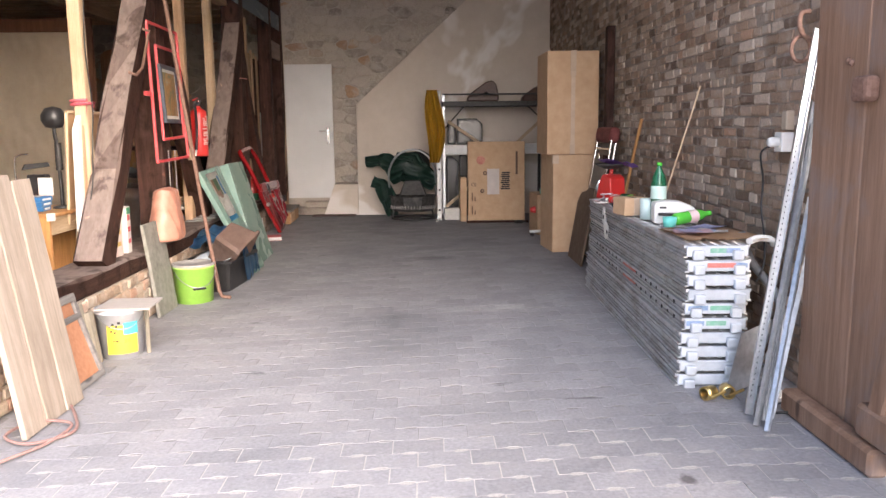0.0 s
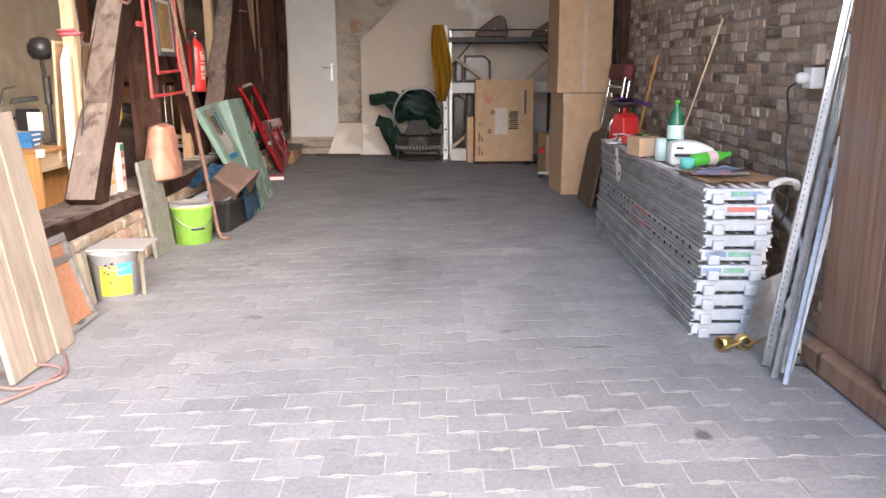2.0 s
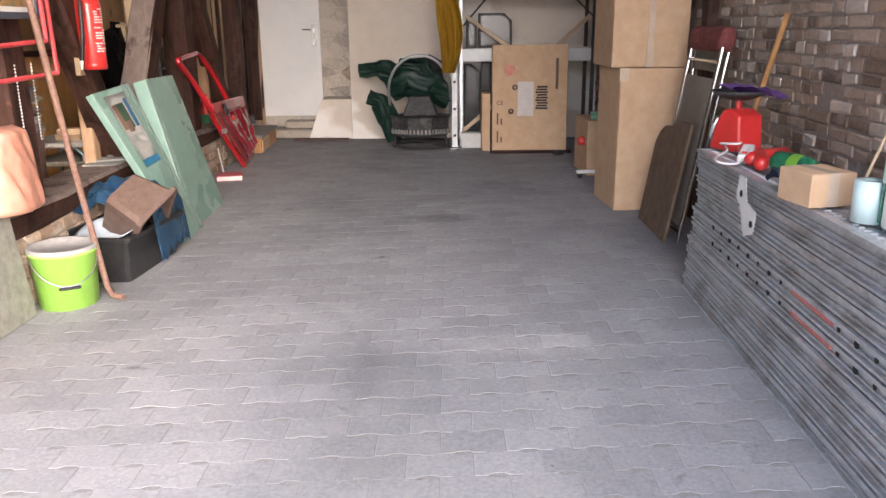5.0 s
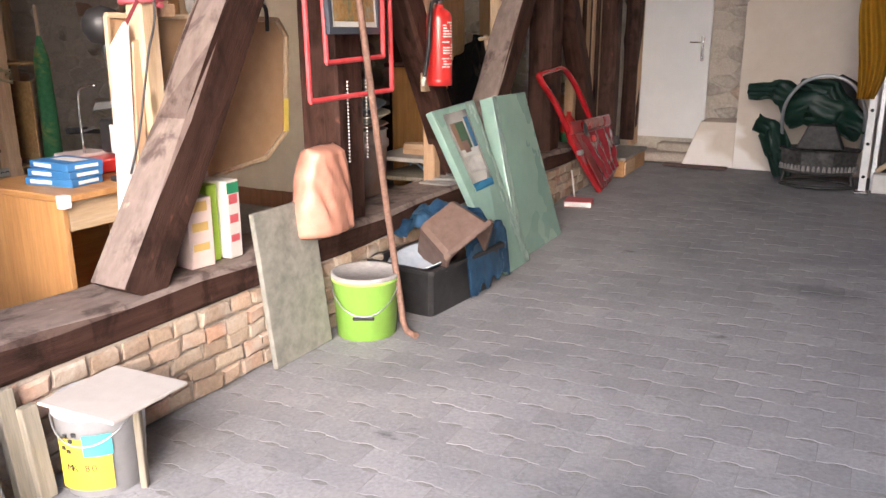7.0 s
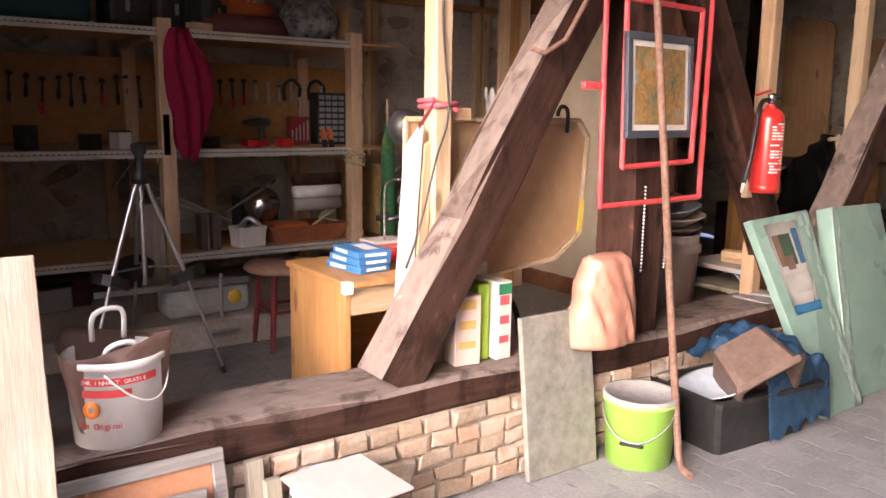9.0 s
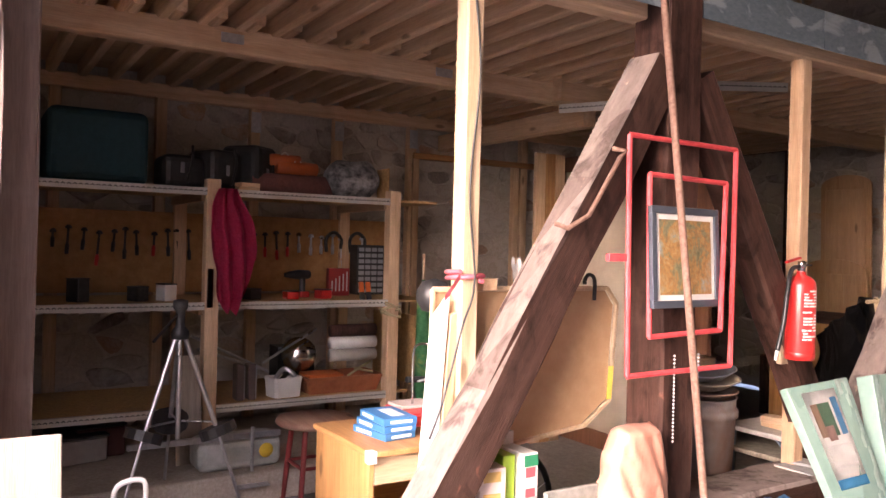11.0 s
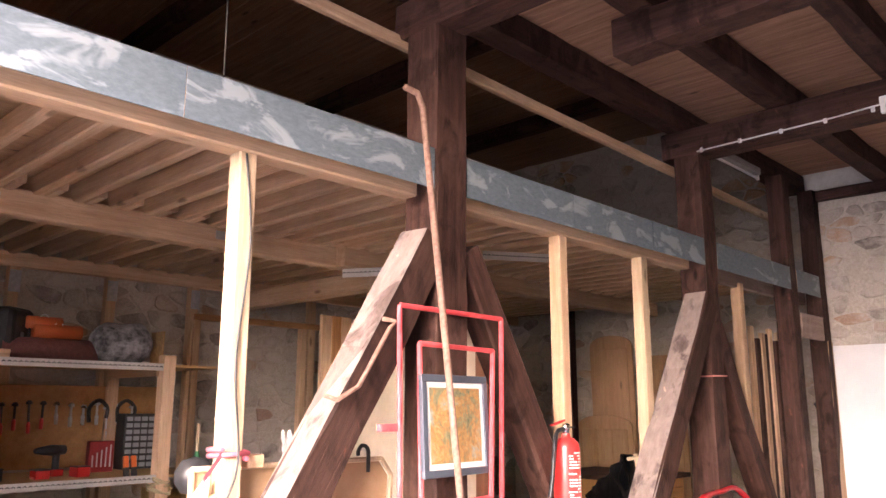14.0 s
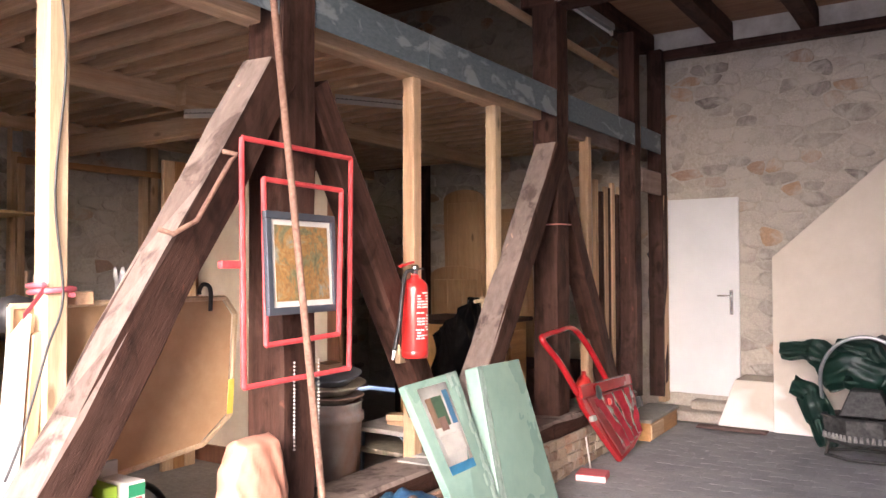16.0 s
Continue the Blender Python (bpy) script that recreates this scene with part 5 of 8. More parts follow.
def leaning_frame(at, turn, w, h, bar, label):
    f = thing("picture_frame", label, "frame", at, turn, "leaning frames")
    part("panel", cube(-0.008, 0.0, -w + bar, -bar, bar, h - bar, 0.001), PANEL_BR, f)
    for a in ((-w, 0, 0, bar), (-w, 0, h - bar, h), (-w, -w + bar, bar, h - bar), (-bar, 0, bar, h - bar)):
        part("frame_bar", cube(-0.012, 0.018, a[0], a[1], a[2], a[3], 0.004), FRAME_GW, f)
    part("hanger", cube(0.0, 0.012, -w * 0.55, -w * 0.53, h - bar - 0.02, h - bar + 0.03, 0.003), PANEL_BR, f)
    return f


leaning_frame((-1.86, 5.53, -0.122), (0, -15, 0), 0.80, 0.50, 0.045, "large old grey frame seen from behind leaning on the wall")
leaning_frame((-1.80, 5.45, -0.12), (0, -18, 0), 0.66, 0.40, 0.035, "smaller old frame leaning on a larger one")
for k in range(2):
    solid("wood_offcut", cube(-0.02, 0.02, -0.03, 0.03, 0, 0.40 - 0.07 * k, 0.003), GREY_PLANK, "short grey timber offcut leaning on the brick wall", "offcut", (-1.96 + 0.03 * k, 5.65 + 0.05 * k, -0.125), (0, -8, 0), "offcuts")


def bucket(name, label, at, r0, r1, h, body, turn=(0, 0, 0), size=1.09):
    b = thing(name, label, "bucket", at, turn, "", size)
    t = 0.004
    part("body", lathe([(0, 0.002), (r0, 0), (r0 + (r1 - r0) * 0.9, h * 0.9), (r1 + 0.004, h * 0.905), (r1 + 0.004, h * 0.93), (r1, h * 0.935), (r1 + 0.002, h), (r1 - t, h), (r0 - t, 0.006), (0, 0.006)], 36), body, b)
    return b


GREYPLAST = surface("grey_plastic_with_splashes", (0.36, 0.37, 0.39), (0.47, 0.48, 0.50), 12.0, 0.55, 0, 0.05, dirt=(0.27, 0.26, 0.25), dirt_at=0.58)
wb = bucket("paint_bucket", "grey plastic bucket with a yellow printed label", (-1.85, 5.88, -0.122), 0.135, 0.155, 0.335, GREYPLAST, turn=(0, 0, -62), size=0.96)


def wrap(r, a0, a1, z0, z1, material, parent, name="label_patch", label=""):
    bm = bmesh.new()
    n = 10
    g = [[bm.verts.new((r * math.cos(math.radians(a0 + (a1 - a0) * k / n)), r * math.sin(math.radians(a0 + (a1 - a0) * k / n)), z)) for z in (z0, z1)] for k in range(n + 1)]
    for k in range(n):
        bm.faces.new((g[k][0], g[k + 1][0], g[k + 1][1], g[k][1])).smooth = True
    return part(name, bm, material, parent, label)


LABEL_Y, LABEL_T = plain("yellow_label", (0.80, 0.55, 0.04), 0.5), plain("turquoise_label", (0.08, 0.52, 0.58), 0.5)
wrap(0.1545, -40, 34, 0.04, 0.235, LABEL_Y, wb, "label", "yellow printed label")
wrap(0.1560, 0, 36, 0.17, 0.25, LABEL_T, wb, "label_patch")
bm = bmesh.new()
for k, (a, z) in enumerate(((-32, 0.22), (-24, 0.235), (-28, 0.19), (-16, 0.22), (-20, 0.18), (-10, 0.245))):
    box(bm, 0.1545, 0.1575, -0.008, 0.008, z, z + 0.014, pose(0, 0, 0, 0, 0, a))
part("print", bm, INK, wb)
for k, chx in enumerate("MK 80"):
    if chx != " ":
        a = -22 + k * 8.5
        words(chx, 0.036, INK, wb, pose(0, 0, 0, 0, 0, a) @ pose(0.1565, -0.01, 0.115, 90, 0, 90))
part("handle", pipe([(0.16 * math.cos(a), 0.16 * math.sin(a), 0.30 - 0.09 * math.sin((a + 1.2) / 2.4 * math.pi)) for a in np.linspace(1.15, -1.15, 16)], 0.003, 6), STEEL, wb)
part("stirrer", cube(0.05, 0.08, 0.15, 0.175, 0.0, 0.34, 0.003), GREY_PLANK, wb)
solid("floor_tile", cube(-0.16, 0.16, -0.155, 0.155, 0, 0.011, 0.002), surface("grey_ceramic_tile", (0.48, 0.45, 0.42), (0.54, 0.51, 0.48), 20.0, 0.5), "square grey ceramic tile lying on the bucket", "tile", (-1.79, 5.90, 0.2005), (0, 0, 4), size=1.07)

slate = solid("grey_slab", cube(-0.014, 0.014, -0.205, 0.205, 0, 0.71, 0.004), surface("mossy_grey_panel", (0.16, 0.16, 0.14), (0.30, 0.295, 0.26), 16.0, 0.8, 0, 0.3, dirt=(0.075, 0.072, 0.066), dirt_at=0.53, crisp=0.1), "weathered grey panel with dark edges leaning on the sill", "panel", (-1.95, 7.10, -0.127), (0, -7, 0), size=1.04)
GREENP = plain("lime_green_plastic", (0.42, 0.80, 0.13), 0.42)
gb = bucket("green_bucket", "lime green plastic bucket with a dusty grey lid", (-1.845, 7.49, -0.122), 0.14, 0.158, 0.30, GREENP, turn=(0, 0, -60))
part("lid", lathe([(0, 0.296), (0.14, 0.296), (0.148, 0.305), (0.162, 0.305), (0.163, 0.285)], 36), surface("dusty_grey_lid", (0.28, 0.27, 0.26), (0.40, 0.39, 0.38), 30.0, 0.8), gb)
part("handle", pipe([(0.162 * math.cos(a), 0.162 * math.sin(a), 0.25 - 0.12 * math.cos(a * 1.2)) for a in np.linspace(-1.3, 1.3, 18)], 0.0035, 6), STEEL, gb)
part("grip", cube(0.158, 0.172, -0.05, 0.05, 0.115, 0.13, 0.004), BLACK, gb)

# mortar tub with tray, bowl and blue sheet
tub = thing("mortar_tub", "black rectangular plastic tub on the paving", "tub", (-1.79, 8.15, -0.12), (0, 0, -6), size=1.09)


def tray(w0, d0, w1, d1, h, t, lip):
    bm = bmesh.new()
    rs = []
    for w, d, z in ((w0, d0, 0), (w1, d1, h), (w1 + lip, d1 + lip, h), (w1 + lip, d1 + lip, h - 0.018), (w1 + lip - 0.004, d1 + lip - 0.004, h + 0.004), (w1 - t, d1 - t, h + 0.004), (w0 - t, d0 - t, t)):
        c = 0.05 if w > 0.3 else 0.02
        q = [(-w + c, -d), (w - c, -d), (w, -d + c), (w, d - c), (w - c, d), (-w + c, d), (-w, d - c), (-w, -d + c)]
        rs.append([bm.verts.new((x, y, z)) for x, y in q])
    for a, b in zip(rs, rs[1:]):
        for k in range(8):
            bm.faces.new((a[k], a[(k + 1) % 8], b[(k + 1) % 8], b[k]))
    bm.faces.new(rs[0][::-1]); bm.faces.new(rs[-1])
    return bm


part("body", tray(0.17, 0.29, 0.20, 0.335, 0.26, 0.008, 0.022), BLACK, tub)
bowl = thing("enamel_bowl", "pale blue-grey bowl lying in the tub", "bowl", (-1.79, 8.01, 0.096), (14, -8, 0), size=1.09)
part("bowl", lathe([(0, 0.0), (0.08, 0.005), (0.17, 0.07), (0.185, 0.078), (0.165, 0.075), (0.08, 0.014), (0, 0.012)], 30), surface("splashed_blue_enamel", (0.36, 0.44, 0.52), (0.52, 0.57, 0.62), 20.0, 0.4), bowl)
pl = thing("brown_planter", "brown plastic planter box lying tilted over the tub", "planter", (-1.79, 8.13, 0.29), (48, 152, 62), size=1.3)
part("body", tray(0.10, 0.17, 0.125, 0.21, 0.20, 0.006, 0.012), surface("faded_brown_plastic", (0.10, 0.062, 0.048), (0.17, 0.115, 0.092), 25.0, 0.6), pl)
BLUE = surface("blue_plastic_sheet", (0.03, 0.09, 0.19), (0.075, 0.18, 0.32), 18.0, 0.28, 0, 0.1)
bs = thing("blue_sheet", "crumpled blue plastic sheet hanging over the tub edge", "plastic sheet", (-1.80, 8.36, 0.165), size=1.3)


def crumple(u, v):
    x, y = -0.22 + 0.50 * u, -0.22 + 0.42 * v
    z = 0.15 * math.sin(math.pi * min(1, u * 0.9 + 0.1)) * math.sin(math.pi * (0.15 + 0.8 * v)) + 0.05 * noise.noise((7 * u, 7 * v, 0.4)) + 0.03 * abs(noise.noise((15 * u, 13 * v, 2.0)))
    if u > 0.8:
        z -= (u - 0.8) * 1.0
        x -= (u - 0.8) * 0.35
    return (x, y, z + 0.03)


part("sheet", sheet(crumple, 34, 30, 0.004), BLUE, bs)

# insulation boards
FOAM = surface("green_foam_in_film", (0.20, 0.33, 0.285), (0.265, 0.40, 0.345), 8.0, 0.3, 0, 0.1)
FILM = surface("wrinkled_clear_film", (0.42, 0.58, 0.52), (0.62, 0.75, 0.70), 30.0, 0.18, 0, 0.8)


def foam_pack(p_bl, p_br, p_tl, p_tr, thick, label):
    """A wrapped pack from the four corners of its face."""
    t = thing("insulation_pack", label, "insulation", (0, 0, 0), (0, 0, 0), "insulation packs")
    c = [Vector(p) for p in (p_bl, p_br, p_tr, p_tl)]
    nrm = (c[1] - c[0]).cross(c[3] - c[0]).normalized()
    if nrm.x < 0:
        nrm = -nrm
    bm = bmesh.new()
    f = [bm.verts.new(p) for p in c]
    b = [bm.verts.new(p - nrm * thick) for p in c]
    bm.faces.new(f); bm.faces.new(b[::-1])
    for k in range(4):
        bm.faces.new((f[k], b[k], b[(k + 1) % 4], f[(k + 1) % 4]))
    bmesh.ops.recalc_face_normals(bm, faces=bm.faces[:])
    bmesh.ops.bevel(bm, geom=bm.edges[:], offset=0.006, segments=2, affect="EDGES", profile=0.5)
    part("foam_board", bm, FOAM, t)
    at = lambda u, v, o=0.003: (c[0].lerp(c[1], u)).lerp(c[3].lerp(c[2], u), v) + nrm * o
    return t, at


f2, at2 = foam_pack((-1.62, 9.01, -0.09), (-1.62, 9.78, -0.075), (-1.93, 9.17, 0.978), (-1.91, 9.69, 0.978), 0.10, "green foam insulation boards in film leaning on the sill wall")
part("film_fold", sheet(lambda u, v: at2(0.02 + 0.09 * u, v, 0.004 + 0.004 * math.sin(30 * v) * math.sin(9 * u)), 6, 30, 0.001), FILM, f2, "shiny wrinkled film edge")
f1, at1 = foam_pack((-1.575, 8.665, -0.1), (-1.575, 9.06, -0.09), (-2.07, 8.586, 0.922), (-2.0, 9.04, 0.963), 0.05, "green underlay pack with a printed label leaning on the post")
part("film_fold", sheet(lambda u, v: at1(0.76 + 0.2 * u, v, 0.004 + 0.005 * math.sin(34 * v) * math.sin(8 * u)), 6, 30, 0.001), FILM, f1, "shiny wrinkled film")
lab = part("label", sheet(lambda u, v: at1(0.14 + 0.54 * u, 0.50 + 0.46 * v, 0.016), 4, 4, 0.0006), PAPER, f1, "printed paper label")
for (u0, u1, v0, v1, c) in ((0.30, 0.50, 0.74, 0.90, (0.12, 0.22, 0.14)), (0.19, 0.30, 0.74, 0.90, (0.42, 0.28, 0.2)), (0.54, 0.64, 0.74, 0.92, (0.12, 0.32, 0.55)), (0.14, 0.68, 0.50, 0.545, (0.08, 0.35, 0.62)), (0.30, 0.44, 0.72, 0.79, (0.42, 0.26, 0.22))):
    part("print", sheet(lambda u, v: at1(u0 + (u1 - u0) * u, v0 + (v1 - v0) * v, 0.0185 + 0.0006 * c[0]), 2, 2, 0.0004), plain("label_print", c, 0.5), lab)
part("note", sheet(lambda u, v: at1(0.2 + 0.42 * u, 0.60 + 0.10 * v, 0.0195), 2, 2, 0.0004), PAPER, lab)

# red car door
CARRED = surface("dark_red_car_paint", (0.30, 0.008, 0.012), (0.42, 0.018, 0.022), 6.0, 0.25, 0, 0.02, coat=0.6)
CARBACK = surface("dusty_red_inner_metal", (0.22, 0.03, 0.035), (0.34, 0.09, 0.09), 14.0, 0.45, 0, 0.1)
cd = thing("car_door", "red car door without glass leaning on the sill wall", "car door", (-1.80, 11.2, -0.048), (0, -13, 0), size=1.04)
cd.matrix_basis = cd.matrix_basis @ Matrix.Translation((0, 0.09, 0)) @ Matrix.Diagonal((1, 0.86, 1, 1))
M = pose(0, 0, 0, 0, 0, 90)
part("skin", slab([(0.02, 0.0), (0.40, 0.05), (0.70, 0.14), (0.73, 0.48), (0.66, 0.66), (-0.60, 0.68), (-0.52, 0.50), (-0.26, 0.24)], 0.05, M, 0.015), CARRED, cd)
part("inner_panel", slab([(0.04, 0.05), (0.64, 0.16), (0.68, 0.46), (0.60, 0.56), (-0.46, 0.58), (-0.20, 0.28)], 0.012, pose(0.014, 0, 0) @ M, 0.005), CARBACK, cd, "dusty red inner metal")
part("film", sheet(lambda u, v: (0.022 + 0.03 * abs(noise.noise((7 * u, 3 * v, 1.5))) + 0.012 * math.sin(26 * u + 5 * v), -0.36 + 0.40 * (1 - v) + (1.0 - 0.46 * (1 - v)) * u, 0.09 + 0.08 * u * (1 - v) + 0.47 * v), 30, 16), surface("wrinkled_red_tinted_film", (0.20, 0.012, 0.022), (0.34, 0.03, 0.045), 9.0, 0.14, 0, 0.5, coat=0.6), cd, "wrinkled clear film over the red inner side")
part("upper_rail", slab([(-0.61, 0.585), (0.65, 0.565), (0.64, 0.665), (-0.60, 0.69)], 0.035, pose(0.03, 0, 0) @ M, 0.012), CARRED, cd)
part("window_frame", pipe([(-0.01, -0.58, 0.62), (-0.02, -0.78, 0.88), (-0.035, -0.98, 1.07), (-0.04, -0.92, 1.11), (-0.04, -0.60, 1.13), (-0.04, -0.32, 1.13), (-0.03, -0.10, 0.98), (-0.01, 0.12, 0.66)], 0.026, 10, None, 5), CARRED, cd)
part("hinge", cube(0.0, 0.04, -0.50, -0.42, 0.40, 0.44, 0.006), STEEL, cd)
part("handle_recess", lathe([(0, 0.012), (0.05, 0.010), (0.06, 0.0), (0, 0)], 16, None, pose(0.045, -0.28, 0.60, 0, 90, 0)), BLACK, cd)
part("lock", lathe([(0, 0.02), (0.025, 0.018), (0.03, 0.0), (0, 0)], 14, None, pose(0.03, -0.05, 0.50, 0, 90, 0)), RED, cd)
part("latch", cube(0.0, 0.05, 0.68, 0.75, 0.36, 0.45, 0.006), BLACK, cd)
rp = thing("tile_pack", "small red and white packet lying on the floor", "packet", (-1.82, 10.73, -0.055), (0, 0, 12), size=1.05)
part("body", cube(-0.11, 0.11, -0.10, 0.10, 0, 0.05, 0.004), plain("faded_red_card", (0.62, 0.14, 0.16), 0.6), rp)
part("edge", cube(-0.105, 0.112, -0.1025, -0.09, 0.006, 0.044, 0.001), PAPER, rp)
cr = thing("wooden_crate", "low wooden crate with a slab beside the doorstep", "crate", (-1.96, 12.55, -0.025), (0, 0, 2), size=1.02)
part("side", cube(-0.14, 0.12, -0.45, 0.45, 0, 0.17, 0.006), WARM["y"], cr)
part("top", cube(-0.17, 0.14, -0.48, 0.46, 0.17, 0.20, 0.006), surface("grey_concrete_slab", (0.25, 0.24, 0.22), (0.36, 0.34, 0.31), 30.0, 0.9), cr)
part("end_board", cube(0.10, 0.135, -0.44, -0.06, 0.02, 0.15, 0.004), PINE["y"], cr)
rub = solid("white_rod", rod((-1.95, 11.0, -0.06), (-1.99, 11.0, 0.2), 0.008), PAPER, "short white plastic rod against the wall", "rod")

# on the sill
PINKBAG = surface("salmon_plastic_bag", (0.47, 0.215, 0.15), (0.57, 0.30, 0.22), 10.0, 0.42, 0, 0.3)
pb = thing("plastic_bag", "crumpled salmon-coloured plastic bag hanging over the panel", "bag", (-2.0, 7.405, 0.415), size=1.09)


def bagform(u, v):
    a = 2 * math.pi * u
    shut = min(1.0, v / 0.05, (1 - v) / 0.07) ** 0.5
    lo = -(0.12 + 0.09 * min(1.0, (1 - v) * 1.5)) + 0.012 * noise.noise((5 * v, 1, 2))
    hi = 0.09 + 0.055 * math.sin(math.pi * min(1.0, 0.2 + 0.8 * v)) + 0.012 * noise.noise((6 * v, 4, 2))
    s = math.copysign(abs(math.sin(a)) ** 0.75, math.sin(a))
    y = (lo + hi) / 2 + (hi - lo) / 2 * s * (0.86 + 0.14 * shut)
    fold = 0.017 * noise.noise((28 * y + 3 * v, 2.4 * v, 0.4)) + 0.006 * noise.noise((50 * y, 9 * v, 3.0))
    return ((0.115 - 0.04 * v) * math.cos(a) * shut + fold, y - 0.02 * v, 0.41 * v + 0.02 * noise.noise((9 * y, 3, 1)) * (1 - shut))


bm = sheet(bagform, 72, 28)
bmesh.ops.remove_doubles(bm, verts=bm.verts[:], dist=0.0005)
part("bag", bm, PINKBAG, pb)
for k, (y, x, w, h, a, c, tint) in enumerate(((6.50, -2.03, 0.115, 0.33, -8, "white and pink carton of plant feed", (0.74, 0.60, 0.55)), (6.60, -2.06, 0.055, 0.37, -4, "tall lime green carton", (0.36, 0.56, 0.05)), (6.68, -2.02, 0.075, 0.38, 2, "white carton with a green top", (0.76, 0.74, 0.70)), (6.53, -2.14, 0.10, 0.40, 4, "open brown-grey carton", (0.45, 0.35, 0.27)))):
    fx = thing("plant_feed_carton", c + " on the sill beam", "box", (x - 0.20, y + 0.2, 0.397), (0, 0, a), "cartons on the sill", 1.09)
    part("body", cube(-0.10, 0.08, -w / 2, w / 2, 0, h * 0.86, 0.003), plain("carton_print", tint, 0.55), fx)
    part("flap", cube(-0.10, -0.08, -w / 2, w / 2, h * 0.84, h, 0.002), PAPER, fx)
    if k in (0, 2):
        ink = plain("pink_green_print", (0.62, 0.12, 0.14) if k == 2 else (0.66, 0.44, 0.14), 0.6)
        for j in range(3):
            part("print", box(bmesh.new(), 0.0795, 0.0815, -w * 0.36, w * 0.30, 0.07 + 0.08 * j, 0.10 + 0.085 * j), ink, fx)
    if k == 2:
        part("band", cube(0.0785, 0.0818, -w * 0.47, w * 0.47, h * 0.72, h * 0.84, 0.0005), plain("dark_green_band", (0.02, 0.25, 0.12), 0.5), fx)
GREYBIN = surface("stained_zinc_bin", (0.30, 0.29, 0.28), (0.42, 0.40, 0.39), 14.0, 0.6, 0.2, 0.1, dirt=(0.33, 0.17, 0.11), dirt_at=0.42)
bn = thing("zinc_bin", "tall stained grey bin standing behind the sill", "bin", (-2.66, 8.60, -0.1), size=1.09)
part("body", lathe([(0, 0), (0.155, 0), (0.19, 0.70), (0.203, 0.705), (0.203, 0.745), (0.19, 0.75), (0.19, 0.80), (0.2, 0.81), (0.185, 0.81), (0.15, 0.02), (0, 0.02)], 32), GREYBIN, bn)
for k, (r, z, m) in enumerate(((0.20, 0.80, GREYBIN), (0.205, 0.86, plain("cream_enamel", (0.60, 0.54, 0.44), 0.4)), (0.17, 0.91, plain("grey_blue_enamel", (0.30, 0.34, 0.40), 0.4)))):
    bw = thing("bowl", "old enamel bowl stacked on the bin", "bowl", (-2.66, 8.60 + 0.02 * k, z * 1.05 - 0.07), (4 * k, 3, 0), "stacked bowls", 1.05)
    part("bowl", lathe([(0, 0), (r * 0.6, 0.0), (r * 0.95, 0.045), (r * 1.05, 0.055), (r * 1.0, 0.06), (r * 0.6, 0.01), (0, 0.01)], 28), m, bw)
solid("wood_block", cube(-0.05, 0.05, -0.08, 0.08, 0, 0.05, 0.004), PINE["y"], "pale wooden block on the bowls", "block", (-2.64, 8.58, 0.97), (0, 4, 10))
bench = thing("small_bench", "low metal stand with boards behind the sill", "stand", (-2.58, 9.30, -0.1), size=1.09)
part("top", cube(-0.22, 0.2, -0.26, 0.22, 0.56, 0.59, 0.005), surface("dusty_board", (0.42, 0.40, 0.37), (0.55, 0.53, 0.5), 20.0, 0.8), bench)
for y in (-0.2, 0.18):
    part("leg", pipe([(0.16, y, 0), (0.16, y, 0.5), (0.1, y, 0.555), (-0.18, y, 0.555), (-0.2, y, 0)], 0.012, 8), plain("blue_grey_tube", (0.20, 0.27, 0.34), 0.4), bench)
part("tray", cube(-0.2, 0.2, -0.24, 0.24, 0.43, 0.46, 0.004), GREY_PLANK, bench)
for k, (x, y, z) in enumerate(((0.02, -0.1, 0.61), (0.06, -0.16, 0.655))):
    solid("wood_offcut", cube(-0.09, 0.09, -0.045, 0.045, 0, 0.04, 0.003), PINE["x"], "short pale timber offcut on the stand", "offcut", (-2.56 + x, 9.30 + y, z - 0.065), (0, 0, 20 * k), "offcuts on the stand", size=1.05)
for k in range(3):
    solid("slate_piece", cube(-0.12, 0.12, -0.2, 0.2, 0, 0.015, 0.003), surface("grey_slate", (0.25, 0.25, 0.25), (0.38, 0.37, 0.36), 20.0, 0.8), "flat grey tile lying on the sill beam", "tile", (-2.20 - 0.02 * k, 9.05 + 0.12 * k, 0.397 + 0.017 * k), (0, 0, 18 * k), "flat tiles")

pail = thing("paint_pail", "large white paint pail with red print on the sill", "pail", (-2.20, 5.25, 0.397), (0, 0, -35), size=0.84)
part("body", lathe([(0, 0), (0.165, 0), (0.185, 0.32), (0.196, 0.325), (0.197, 0.35), (0.188, 0.352), (0.16, 0.01), (0, 0.01)], 40), surface("scuffed_white_plastic", (0.68, 0.66, 0.64), (0.78, 0.76, 0.74), 14.0, 0.45), pail)
PRINT_R = plain("red_print", (0.60, 0.05, 0.05), 0.5)
wrap(0.1852, -75, 75, 0.262, 0.292, PRINT_R, pail, "band", "red band")
arc = lambda text, size, r, z, a0, step, mat: [words(c, size, mat, pail, pose(0, 0, 0, 0, 0, a0 + k * step) @ pose(r, 0, z, 90, 0, 90)) for k, c in enumerate(text) if c != " "]
arc("20% MEHR INHALT GRATIS", 0.022, 0.1862, 0.269, -42, 4.6, PAPER)
arc("Das Original", 0.032, 0.1775, 0.09, -25, 4.6, PRINT_R)
wrap(0.1835, -52, 40, 0.215, 0.245, PRINT_R, pail, "word_shape", "red word shape")
part("logo", lathe([(0.012, 0), (0.034, 0), (0.034, 0.002), (0.012, 0.002)], 20, None, pose(0, 0, 0, 0, 0, -8) @ pose(0.178, 0, 0.165, 0, 86, 0)), plain("orange_print", (0.80, 0.22, 0.03), 0.5), pail)
